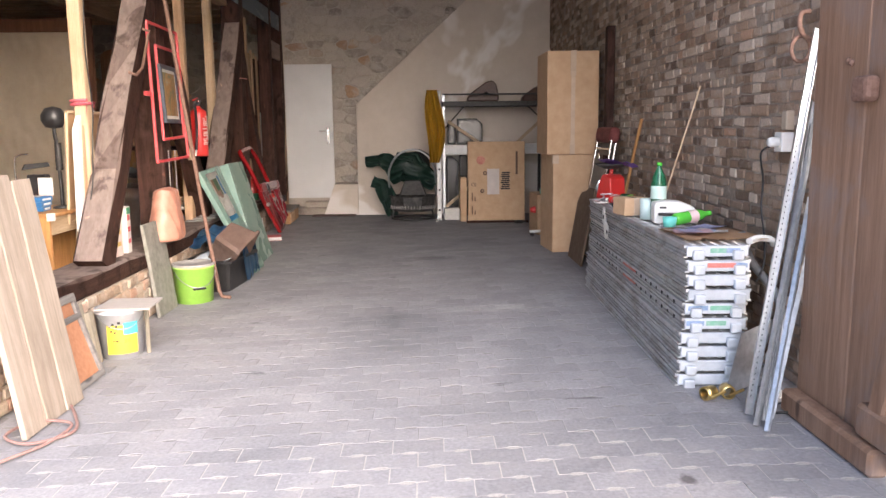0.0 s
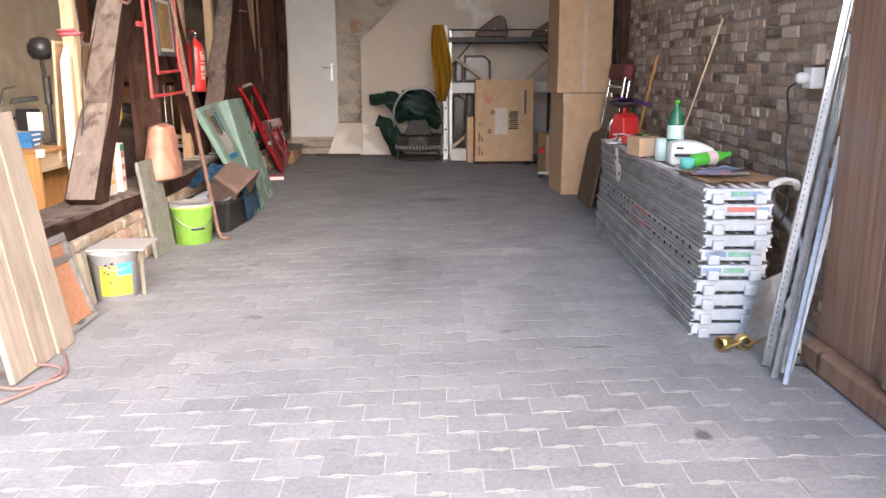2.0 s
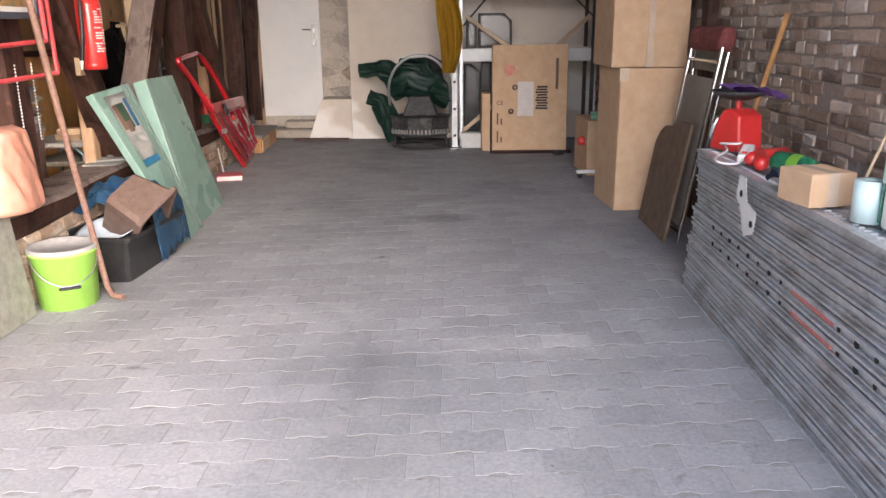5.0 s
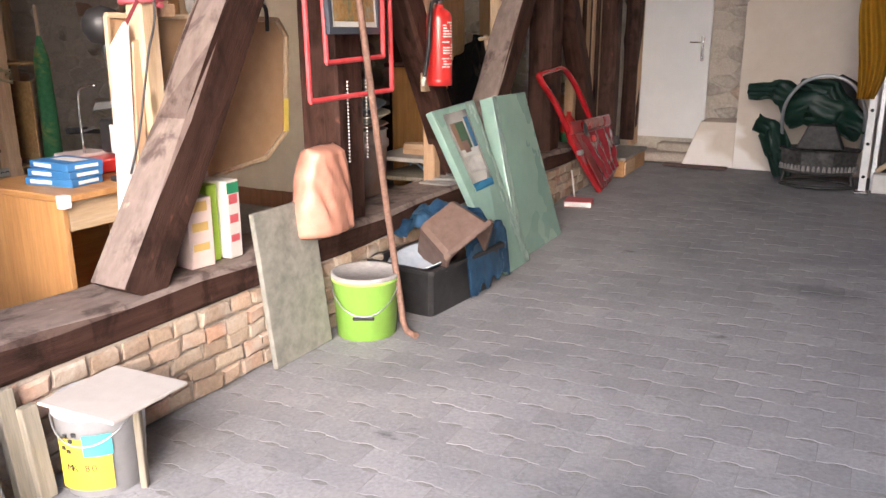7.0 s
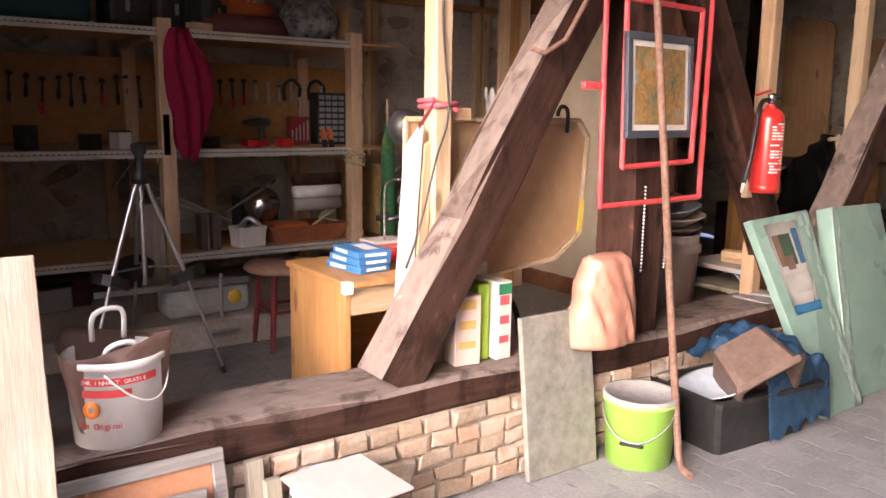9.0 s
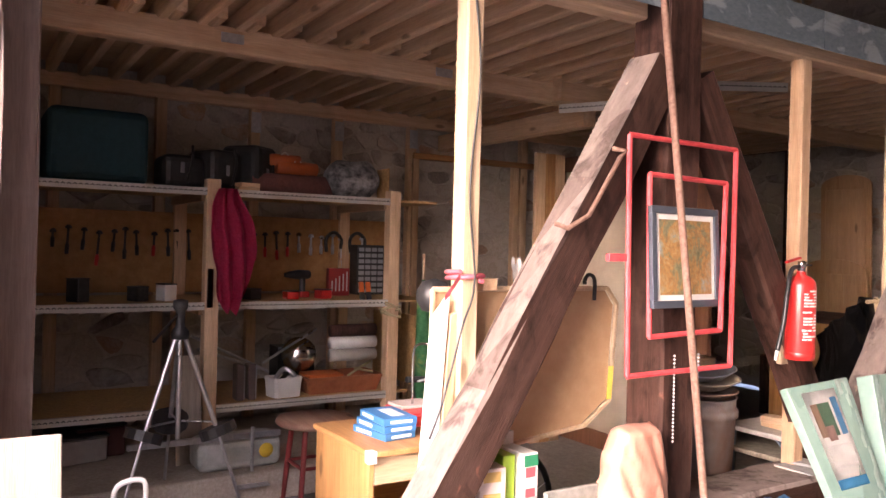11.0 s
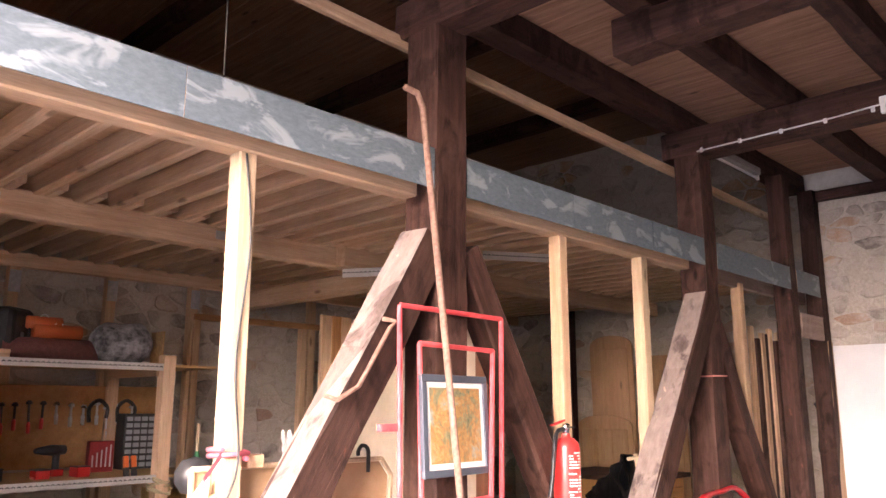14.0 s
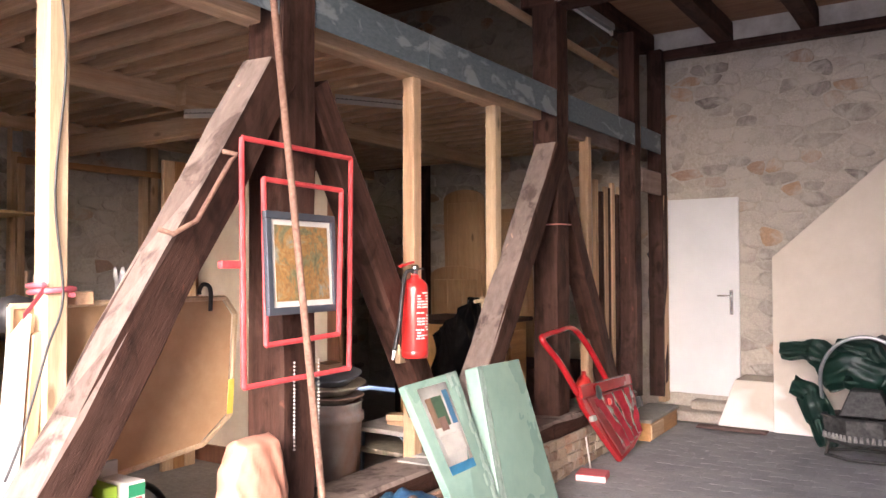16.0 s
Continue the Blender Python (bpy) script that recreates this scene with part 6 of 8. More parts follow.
part("handle", pipe([(0.198 * math.cos(a), 0.198 * math.sin(a), 0.31 - 0.13 * math.sin((a - 0.2) / 1.9 * math.pi)) for a in np.linspace(0.2, 2.1, 16)], 0.004, 6), PAPER, pail)
PAPERBAG = surface("brown_and_white_rice_bag", (0.20, 0.12, 0.095), (0.34, 0.23, 0.19), 5.0, 0.55, 0, 0.2, dirt=(0.62, 0.55, 0.52), dirt_at=0.56)
rb = thing("rice_bag", "open brown and white bag standing in the paint pail", "bag", (-2.20, 5.25, 0.45), size=0.86)


def sack(u, v):
    a = 2 * math.pi * u
    r = 0.15 + 0.045 * v
    ca, sa = math.cos(a), math.sin(a)
    k = 1 + 0.05 * math.sin(5 * a + 2 * v)
    return (r * 0.8 * math.copysign(abs(ca) ** 0.7, ca) * k, r * 1.05 * math.copysign(abs(sa) ** 0.7, sa) * k, 0.33 * v * (1 + 0.10 * math.sin(2 * a)))


bm = sheet(sack, 36, 10, 0.003)
part("body", bm, PAPERBAG, rb)
for s, z in ((0.10, 0.24), (-0.10, 0.33)):
    part("handle", pipe([(s, -0.06, z - 0.03), (s + 0.02, -0.05, z + 0.08), (s + 0.02, 0.05, z + 0.09), (s, 0.06, z - 0.03)], 0.011, 6, None, 5), PAPER, rb)

# board, tape and cable round the first loft post
CORK = surface("tan_hardboard", (0.50, 0.32, 0.17), (0.57, 0.38, 0.22), 14.0, 0.6, 0, 0.04)
pn = thing("pin_board", "large tan board with chamfered corners leaning behind the brace", "board", (-2.42, 6.98, 0.76), (0, 4, 0))
o = [(-0.45, -0.09), (0.46, 0.0), (0.62, 0.12), (0.62, 0.62), (0.55, 0.70), (-0.48, 0.70)]
part("panel", slab([(x * 0.97, 0.01 + z * 0.975) for x, z in o], 0.01, pose(0, 0, 0, 0, 0, 90), 0.001), CORK, pn)
for k in range(6):
    a, b = o[k], o[(k + 1) % 6]
    part("frame_bar", rod((0.004, a[0], a[1]), (0.004, b[0], b[1]), 0.013, None, 6), PALE["z"], pn)
part("yellow_mark", cube(0.018, 0.022, 0.585, 0.62, 0.13, 0.30, 0.001), plain("yellow_tape", (0.85, 0.68, 0.12), 0.5), pn)
hk2 = thing("black_hook", "black cane handle hooked over the board", "hook", (-2.36, 7.39, 1.45))
part("crook", pipe([(0.02, 0.03, -0.05), (0.02, 0.03, 0.04), (0.02, 0.015, 0.07), (0.02, -0.015, 0.075), (0.02, -0.035, 0.05), (0.02, -0.035, 0.03)], 0.010, 8, None, 5), BLACK, hk2)
solid("wood_block", cube(-2.40, -2.30, 6.72, 6.80, 1.455, 1.51, 0.004), PINE["x"], "small wooden block on the board edge", "block")
wf = thing("white_window_sash", "narrow white wooden sash leaning beside the pine post", "sash", (-2.28, 6.44, 0.62), (-4, 0, 0))
part("stile", slab([(-0.03, 0), (0.04, 0), (0.04, 0.82), (-0.03, 0.72)], 0.04, pose(0, 0, 0, 0, 0, 90), 0.004), WHITE, wf)
part("stile", slab([(0.05, 0), (0.10, 0), (0.10, 0.76), (0.05, 0.74)], 0.03, pose(0, 0, 0, 0, 0, 90), 0.004), PINE["z"], wf)
ribbon = thing("pink_ribbon", "faded pink ribbon tied round the pine post", "ribbon", (-2.30, 6.62, 1.50))
part("band", pipe([(0.056 * c, 0.056 * s, 0.006 * k) for k, (c, s) in enumerate(((1, 1), (-1, 1), (-1, -1), (1, -1), (1.05, 1.05), (-1.05, 1), (-1, -1.05), (1.05, -1.05)))], 0.011, 6), plain("pink_cloth", (0.68, 0.14, 0.18), 0.8), ribbon)
part("tail", sheet(lambda u, v: (0.06 + 0.02 * v, -0.06 - 0.09 * v, 0.01 - 0.10 * v + 0.03 * u), 3, 8, 0.002), plain("pink_cloth_tail", (0.70, 0.18, 0.22), 0.8), ribbon)
solid("black_cable", pipe([(-2.245, 6.60, 2.80), (-2.243, 6.64, 2.4), (-2.243, 6.60, 1.9), (-2.235, 6.63, 1.5), (-2.22, 6.56, 1.3), (-2.2, 6.46, 1.0), (-2.2, 6.40, 0.85)], 0.005, 6, None, 6), BLACK, "thin black cable running down the pine post", "cable")

desk = thing("pine_desk", "small orange pine desk behind the sill", "desk", (-2.72, 6.225, -0.1), size=1.1)
part("top", cube(-0.27, 0.30, 0, 0.62, 0.765, 0.79, 0.005), WARM["x"], desk)
part("side_panel", cube(-0.25, 0.27, 0.01, 0.035, 0, 0.765, 0.003), WARM["z"], desk)
part("side_panel", cube(-0.25, 0.27, 0.585, 0.61, 0, 0.765, 0.003), WARM["z"], desk)
part("apron", cube(0.245, 0.268, 0.035, 0.585, 0.65, 0.765, 0.003), PALE["y"], desk)
part("back_panel", cube(-0.25, -0.235, 0.035, 0.585, 0.2, 0.765, 0.002), WARM["y"], desk)
part("clip", cube(0.262, 0.302, -0.004, 0.03, 0.745, 0.793, 0.002), PAPER, desk)
BLUEBOX = plain("blue_white_carton", (0.05, 0.20, 0.46), 0.4)
for k in range(3):
    bb = thing("blue_carton", "flat blue and white carton stacked on the desk", "box", (-2.66, 6.43 + 0.01 * k, 0.771 + 0.033 * k), (0, 0, 8 - 5 * k), "blue cartons", 1.0)
    part("body", cube(-0.13, 0.13, -0.085, 0.085, 0, 0.032, 0.002), BLUEBOX, bb)
    part("print", cube(-0.10, 0.02, -0.0865, -0.08, 0.008, 0.024, 0.0005), PAPER, bb)
    part("print", cube(0.128, 0.1315, -0.05, 0.06, 0.008, 0.022, 0.0005), PAPER, bb)
    if k == 2:
        part("print", cube(-0.08, 0.08, -0.02, 0.05, 0.0315, 0.0325, 0.0003), PAPER, bb)
rbx = thing("red_case", "red plastic case on the desk", "case", (-2.84, 6.72, 0.771), size=1.1)
part("body", cube(-0.13, 0.13, -0.11, 0.11, 0, 0.06, 0.008), RED, rbx)
part("lid", cube(-0.12, 0.02, -0.10, 0.08, 0.06, 0.075, 0.003), plain("pale_lid", (0.6, 0.5, 0.47), 0.5), rbx)
dl = thing("desk_lamp", "black desk lamp with a flexible arm and round head", "lamp", (-2.50, 6.62, 0.771), size=1.1)
part("base", lathe([(0, 0), (0.06, 0), (0.06, 0.012), (0.02, 0.02), (0, 0.02)], 22), BLACK, dl)
part("arm", pipe([(0, 0, 0.01), (0.0, 0.0, 0.2), (0.0, -0.01, 0.4), (0, -0.03, 0.48), (0, -0.03, 0.53)], 0.012, 8, None, 5), BLACK, dl)
part("gooseneck", lathe([(0.02 + 0.003 * (k % 2), 0.25 + 0.012 * k) for k in range(16)], 12), DARK_IRON, dl)
part("head", lathe([(0, -0.02), (0.05, -0.01), (0.075, 0.03), (0.075, 0.07), (0.05, 0.11), (0, 0.125)], 26, None, pose(0, -0.03, 0.54)), BLACK, dl, "round matt black head")
fc = thing("fan_clamp", "small black clamp-on gadget with a thin arm on the desk", "gadget", (-2.79, 6.80, 0.855), size=1.1)
part("stem", pipe([(-0.06, -0.1, 0.0), (-0.06, -0.1, 0.22), (-0.04, -0.09, 0.27), (0.02, -0.07, 0.28)], 0.006, 7, None, 5), CHROME, fc)
part("body", cube(-0.02, 0.10, -0.05, 0.05, 0.0, 0.14, 0.01), BLACK, fc)
part("blade", slab([(-0.09, 0), (0.09, 0.02), (0.08, 0.05), (-0.07, 0.04)], 0.02, pose(0.03, 0, 0.17, 0, 0, 40), 0.004), BLACK, fc)
part("card", cube(0.06, 0.16, -0.06, -0.05, 0.0, 0.12, 0.003), PAPER, fc)
solid("paper_sheet", sheet(lambda u, v: (-0.2 + 0.4 * u, -0.3 + 0.5 * v, 0.03 + 0.07 * math.sin(math.pi * u) * math.sin(math.pi * v) + 0.03 * noise.noise((5 * u, 5 * v, 7))), 14, 14, 0.003), surface("dusty_brown_paper", (0.28, 0.22, 0.19), (0.40, 0.33, 0.29), 8.0, 0.8), "crumpled dusty paper sack on the workshop floor", "paper sack", (-2.75, 6.05, -0.12))

# ---- workshop behind the timber frame ----
ROPE = plain("pale_rope", (0.52, 0.44, 0.26), 0.9)
ORANGE = plain("orange_plastic", (0.55, 0.13, 0.03), 0.5)
SILVER = plain("bright_tool_steel", (0.55, 0.56, 0.58), 0.3, 0.9)

shelf = thing("workshop_shelf", "long timber shelf with slotted metal edges and tools", "shelf", (0, 0, 0))
for y in (4.75, 6.30, 7.79):
    part("post", cube(-5.23, -5.13, y - 0.05, y + 0.05, 0.1, 2.10, 0.004), PINE["z"], shelf)
    part("post", cube(-6.20, -6.12, y - 0.05, y + 0.05, 0.1, 2.10, 0.004), PINE["z"], shelf)
    for z in (0.36, 1.11, 1.94):
        part("bearer", cube(-6.15, -5.2, y - 0.075, y - 0.05, z, z + 0.07, 0.003), PINE["x"], shelf)
for z in (0.43, 1.18, 2.01):
    part("board", cube(-6.15, -5.15, 4.7, 8.2 if z > 0.5 else 7.95, z, z + 0.02, 0.002), OSB, shelf)
    perforated("", (-5.135, 4.68, z - 0.03), (-5.135, 7.76, z - 0.03), 0.055, "", shelf)
peg = solid("peg_board", cube(-6.17, -6.15, 4.8, 8.24, 1.22, 1.88, 0.002), surface("orange_plywood", (0.34, 0.17, 0.055), (0.47, 0.26, 0.10), 16.0, 0.7), "plywood tool board behind the shelf", "tool board")
solid("strand_board_side", cube(-6.1, -5.3, 8.1, 8.115, 0.45, 1.05, 0.002), OSB, "strand board panel at the shelf end", "board")
solid("strand_board_side", cube(-5.5, -5.3, 7.80, 7.815, 2.03, 2.3, 0.002), OSB, "strand board offcut at the shelf end", "board")
for k in range(26):
    y = 5.35 + k * 0.105 + random.uniform(-0.02, 0.02)
    if 7.35 < y < 7.42:
        continue
    L = random.uniform(0.14, 0.30)
    z = 1.76 - random.uniform(0, 0.05)
    tl = thing("hand_tool", random.Random(k).choice(["steel spanner hanging on the tool board", "pliers with dark grips on the tool board", "screwdriver hanging on the tool board"]), "tool", (-6.14, y, z - L), (random.uniform(-5, 5), 0, 0), "hanging tools")
    steel = k > 18
    part("shaft", cube(0, 0.012, -0.009, 0.009, 0.03, L - 0.02, 0.003), SILVER if steel else DARK_IRON, tl)
    part("head", lathe([(0, 0), (0.022, 0), (0.026, 0.012), (0.012, 0.03)], 10, None, pose(0.006, 0, L - 0.03)), SILVER if steel else DARK_IRON, tl)
    part("handle", lathe([(0, 0), (0.014, 0.002), (0.016, 0.07), (0.009, 0.09), (0, 0.09)], 10, None, pose(0.006, 0, 0)), random.choice([BLACK, BLACK, RED, DARK_IRON]) if not steel else SILVER, tl)
for y in (7.68, 7.92):
    cm = thing("screw_clamp", "dark iron screw clamp hanging on the tool board", "clamp", (-6.12, y, 1.58), (0, 0, 0), "screw clamps")
    part("arch", pipe([(0, -0.07, 0), (0, -0.075, 0.12), (0, 0, 0.18), (0, 0.075, 0.12), (0, 0.07, 0.03)], 0.016, 8, None, 4), DARK_IRON, cm)
    part("screw", rod((0, 0.075, -0.06), (0, 0.075, 0.05), 0.008), SILVER, cm)
org = thing("drawer_cabinet", "black small-parts cabinet with clear drawers on the shelf", "drawer cabinet", (-5.92, 7.93, 1.20))
part("case", cube(-0.08, 0.08, -0.14, 0.14, 0, 0.45, 0.006), BLACK, org)
for r in range(8):
    for c in range(4):
        part("drawer", cube(0.076, 0.088, -0.125 + c * 0.064, -0.073 + c * 0.064, 0.02 + r * 0.053, 0.055 + r * 0.053, 0.003), plain("clear_grey_drawer", (0.34, 0.36, 0.38), 0.2), org)
rr = thing("drill_case", "red-framed case of drill bits on the shelf", "case", (-5.78, 7.58, 1.20))
part("case", cube(-0.03, 0.03, -0.10, 0.10, 0, 0.24, 0.006), plain("dark_red_case", (0.30, 0.03, 0.03), 0.4), rr)
for k in range(5):
    part("drill_bit", rod((0.034, -0.07 + 0.035 * k, 0.04), (0.034, -0.07 + 0.035 * k, 0.13 + 0.02 * k), 0.006), SILVER, rr)
dr = thing("cordless_drill", "dark cordless drill lying on the shelf", "drill", (-5.6, 7.14, 1.20), (0, 0, 20))
part("body", lathe([(0, -0.12), (0.035, -0.11), (0.04, 0), (0.03, 0.08), (0.018, 0.14), (0, 0.14)], 16, None, pose(0, 0, 0.19, 90, 0, 0)), BLACK, dr)
part("grip", cube(-0.02, 0.02, 0.02, 0.07, 0.03, 0.18, 0.01), BLACK, dr)
part("battery", cube(-0.035, 0.035, 0.0, 0.10, 0, 0.05, 0.006), RED, dr)
for k, (y, m, h) in enumerate(((7.02, RED, 0.06), (7.30, RED, 0.07), (6.70, BLACK, 0.08), (6.05, PAPER, 0.12), (5.85, DARK_IRON, 0.10), (5.45, BLACK, 0.16), (5.1, DARK_IRON, 0.14))):
    bx = thing("parts_box", "small box of parts on the middle shelf", "box", (-5.45, y, 1.20), (0, 0, 7 * k), "parts boxes")
    part("body", cube(-0.06, 0.06, -0.05, 0.05, 0, h, 0.005), m, bx)
    part("lid", cube(-0.063, 0.063, -0.053, 0.053, h, h + 0.008, 0.003), BLACK, bx)
for k in range(2):
    sp = thing("spring_clamp", "black spring clamp with orange tips on the shelf edge", "clamp", (-5.22, 7.55 + 0.06 * k, 1.20), (0, -14, 0), "spring clamps")
    part("jaw", cube(-0.012, 0.012, -0.02, 0.02, 0.06, 0.15, 0.005), plain("orange_tip", (0.75, 0.16, 0.03), 0.4), sp)
    part("handle", cube(-0.012, 0.012, -0.022, 0.022, 0.0, 0.07, 0.006), BLACK, sp)
# top shelf
for k, (y, L, r, m, z) in enumerate(((7.02, 0.72, 0.085, surface("rolled_brown_mat", (0.13, 0.05, 0.045), (0.2, 0.085, 0.075), 30.0, 0.8), 0.0), (7.05, 0.34, 0.055, ORANGE, 0.165), (6.95, 0.26, 0.05, ORANGE, 0.23))):
    rl = thing("rolled_mat", "rolled mat lying on the top shelf", "mat", (-5.45 - 0.02 * k, y, 2.032 + z), (0, 0, 0), "rolled mats")
    part("roll", lathe([(0, -L / 2), (r, -L / 2), (r * 1.01, 0), (r, L / 2), (r * 0.4, L / 2 + 0.004), (0, L / 2)], 22, None, pose(0, 0, r, 90, 0, 0)), m, rl)
    if k:
        part("strap", pipe([(r * 0.5, -0.03, r * 1.9), (r * 0.4, 0, r * 2.3), (r * 0.5, 0.03, r * 1.9)], 0.006, 6, None, 4), PAPER, rl)
bk = thing("checked_bundle", "black and grey checked bundle on the top shelf", "bundle", (-5.42, 7.52, 2.032))
part("cloth", sheet(lambda u, v: ((0.17 + 0.03 * noise.noise((4 * u, 5 * v, 1))) * math.sin(math.pi * v) * math.cos(6.2832 * u), 0.24 * math.copysign(abs(math.cos(math.pi * v)) ** 0.6, math.cos(math.pi * v)), 0.16 + (0.16 + 0.05 * noise.noise((6 * u, 6 * v, 2))) * math.sin(math.pi * v) * math.sin(6.2832 * u)), 32, 20), surface("black_grey_check", (0.012, 0.012, 0.014), (0.42, 0.42, 0.43), 16.0, 0.8, 0, 0.3), bk)
tb = thing("teal_bag", "dark teal storage bag on the top shelf", "bag", (-5.6, 5.55, 2.032))
part("body", cube(-0.25, 0.3, -0.33, 0.33, 0, 0.52, 0.06, seg=3), surface("dark_teal_fabric", (0.012, 0.05, 0.065), (0.02, 0.075, 0.09), 20.0, 0.8), tb)
for k, y in enumerate((6.15, 6.42, 6.68)):
    db = thing("dark_bag", "dark bag with straps on the top shelf", "bag", (-5.6, y, 2.032), (0, 0, 20 * k), "dark bags")
    part("body", cube(-0.15, 0.2, -0.16, 0.16, 0, 0.26 + 0.06 * k, 0.06, seg=3), BLACK, db)
    part("buckle", cube(0.195, 0.21, -0.03, 0.0, 0.12, 0.2, 0.004), plain("grey_buckle", (0.3, 0.3, 0.32), 0.4), db)
    part("strap", pipe([(0.2, 0.02, 0.05), (0.215, 0.05, 0.2), (0.18, 0.06, 0.33)], 0.01, 6, None, 4), BLACK, db)
for k in range(2):
    solid("wood_block", cube(-0.05, 0.05, -0.08, 0.08, 0, 0.03, 0.003), PINE["y"], "small wooden block on the top shelf", "block", (-5.25, 6.58, 2.032 + 0.032 * k), (0, 0, 15 * k), "small blocks")
# low shelf
wbx = thing("white_box", "open white box of fittings on the lower shelf", "box", (-5.30, 6.92, 0.452), (0, 0, 8))
part("box", tray(0.09, 0.11, 0.10, 0.12, 0.15, 0.006, 0.002), PAPER, wbx)
part("fitting", pipe([(-0.05, -0.05, 0.12), (0, 0, 0.21), (0.05, 0.06, 0.17), (0.02, 0.09, 0.12)], 0.02, 8, None, 4), SILVER, wbx)
part("fitting", pipe([(0.05, -0.07, 0.11), (0.02, 0.02, 0.18), (-0.05, 0.07, 0.16)], 0.018, 8, None, 4), DARK_IRON, wbx)
ot = thing("orange_tray", "orange-brown plastic tray with cables on the lower shelf", "tray", (-5.40, 7.42, 0.452))
part("tray", tray(0.16, 0.30, 0.19, 0.34, 0.13, 0.006, 0.01), surface("brown_orange_plastic", (0.26, 0.085, 0.035), (0.36, 0.13, 0.06), 14.0, 0.5), ot)
part("cable", pipe([(0.1, 0.05, 0.12), (0.15, 0.15, 0.2), (0.05, 0.28, 0.22), (-0.02, 0.2, 0.16), (0.1, 0.12, 0.18), (0.16, 0.25, 0.15)], 0.009, 6, None, 5), ROPE, ot)
part("lid", cube(-0.1, 0.14, -0.3, 0.0, 0.12, 0.15, 0.008), ORANGE, ot)
pan = thing("round_tin", "shiny round metal lid standing on the lower shelf", "lid", (-5.55, 7.12, 0.62))
part("dish", lathe([(0, 0.03), (0.10, 0.03), (0.13, 0.0), (0.14, 0.0), (0.14, 0.045), (0.0, 0.06)], 28, None, pose(0.05, 0, 0.12, 0, 80, -20)), CHROME, pan)
part("box", cube(-0.2, 0.0, -0.16, 0.16, -0.168, 0.18, -0.1), BLACK, pan)
for k in range(2):
    gc = thing("grey_cassette", "narrow grey case standing on the lower shelf", "case", (-5.25, 6.56 + 0.09 * k, 0.452), (0, 0, 0), "grey cases")
    part("body", cube(-0.10, 0.02, -0.03, 0.03, 0, 0.27, 0.008), plain("dark_brown_case", (0.12, 0.085, 0.075), 0.5), gc)
    part("trim", cube(-0.10, 0.024, 0.024, 0.032, 0.01, 0.26, 0.002), SILVER, gc)
for p in (((-5.3, 6.2, 0.95), (-5.6, 6.9, 0.60)), ((-5.3, 6.25, 0.85), (-5.65, 6.85, 0.62)), ((-5.3, 6.75, 0.72), (-5.45, 7.25, 0.95))):
    solid("metal_strip", rod(*p, 0.011, None, 6), SILVER, "thin metal strip stored across the shelf", "strip", group="metal strips")
for k in range(3):
    solid("fabric_roll", lathe([(0, -0.2), (0.05, -0.2), (0.05, 0.2), (0, 0.2)], 16, None, pose(0, 0, 0.05, 90)), (OLD["z"], PAPER, plain("pale_roll", (0.45, 0.42, 0.38), 0.7))[k], "rolled material stacked at the shelf end", "roll", (-5.28, 7.5, 0.60 + 0.10 * (2 - k) + 0.1), (0, 0, 0), "rolls")

jk = thing("red_jacket", "dark pink jacket hanging from the shelf post", "jacket", (-5.08, 6.40, 1.15))


def coat(u, v):
    w = 0.085 + 0.075 * math.sin(2.7 * v) - 0.06 * v ** 5
    return (0.03 + 0.04 * math.cos(17 * u + 3 * v) + 0.03 * math.sin(math.pi * u), (u - 0.5) * 2 * w + 0.03 * math.sin(4 * v) + 0.02 * noise.noise((3 * u, 5 * v, 2)), 0.88 * v + 0.14 * (abs(u - 0.62) - 0.2) * (1 - v) ** 2 + 0.03 * math.sin(14 * u) * (1 - v))


part("cloth", sheet(coat, 32, 18, 0.006), surface("dark_pink_fabric", (0.50, 0.02, 0.085), (0.66, 0.05, 0.15), 60.0, 0.85), jk)
part("hood", sheet(lambda u, v: (-0.03, -0.11 + 0.13 * math.sin(math.pi * u) * 0.2 - 0.03 * u, 0.02 + 0.28 * v), 6, 8, -0.1), surface("brown_lining", (0.16, 0.07, 0.06), (0.22, 0.1, 0.09), 40.0, 0.9), jk)
rope = thing("rope_coil", "coil of pale rope tied round the shelf post", "rope", (-5.18, 7.79, 1.12))
part("coil", pipe([(0.085 * math.cos(a) * (1 + 0.1 * math.sin(3.3 * a)), 0.085 * math.sin(a), 0.05 * math.sin(0.7 * a) - 0.02 * math.sin(a)) for a in np.linspace(0, 31, 90)], 0.008, 6), ROPE, rope)

tri = thing("tripod", "silver and black camera tripod standing on the floor", "tripod", (-4.28, 5.88, -0.1), size=1.1)
for k, a in enumerate((-64, 58, 178)):
    c, s = math.cos(radians(a)), math.sin(radians(a))
    lg = part("leg", rod((0.03 * c, 0.03 * s, 1.05), (0.22 * c, 0.22 * s, 0.55), 0.013), SILVER, tri)
    part("lower_leg", rod((0.22 * c, 0.22 * s, 0.55), (0.40 * c, 0.40 * s, 0.03), 0.009), SILVER, lg)
    part("foot", rod((0.395 * c, 0.395 * s, 0.035), (0.41 * c, 0.41 * s, 0.0), 0.014), BLACK, lg)
    part("clamp", rod((0.21 * c, 0.21 * s, 0.58), (0.23 * c, 0.23 * s, 0.53), -0.1), BLACK, lg)
    part("stay", rod((0.02 * c, 0.02 * s, 0.60), (0.20 * c, 0.20 * s, 0.60), 0.006), SILVER, lg)
part("column", rod((0, 0, 0.5), (0, 0, 1.2), 0.013), SILVER, tri)
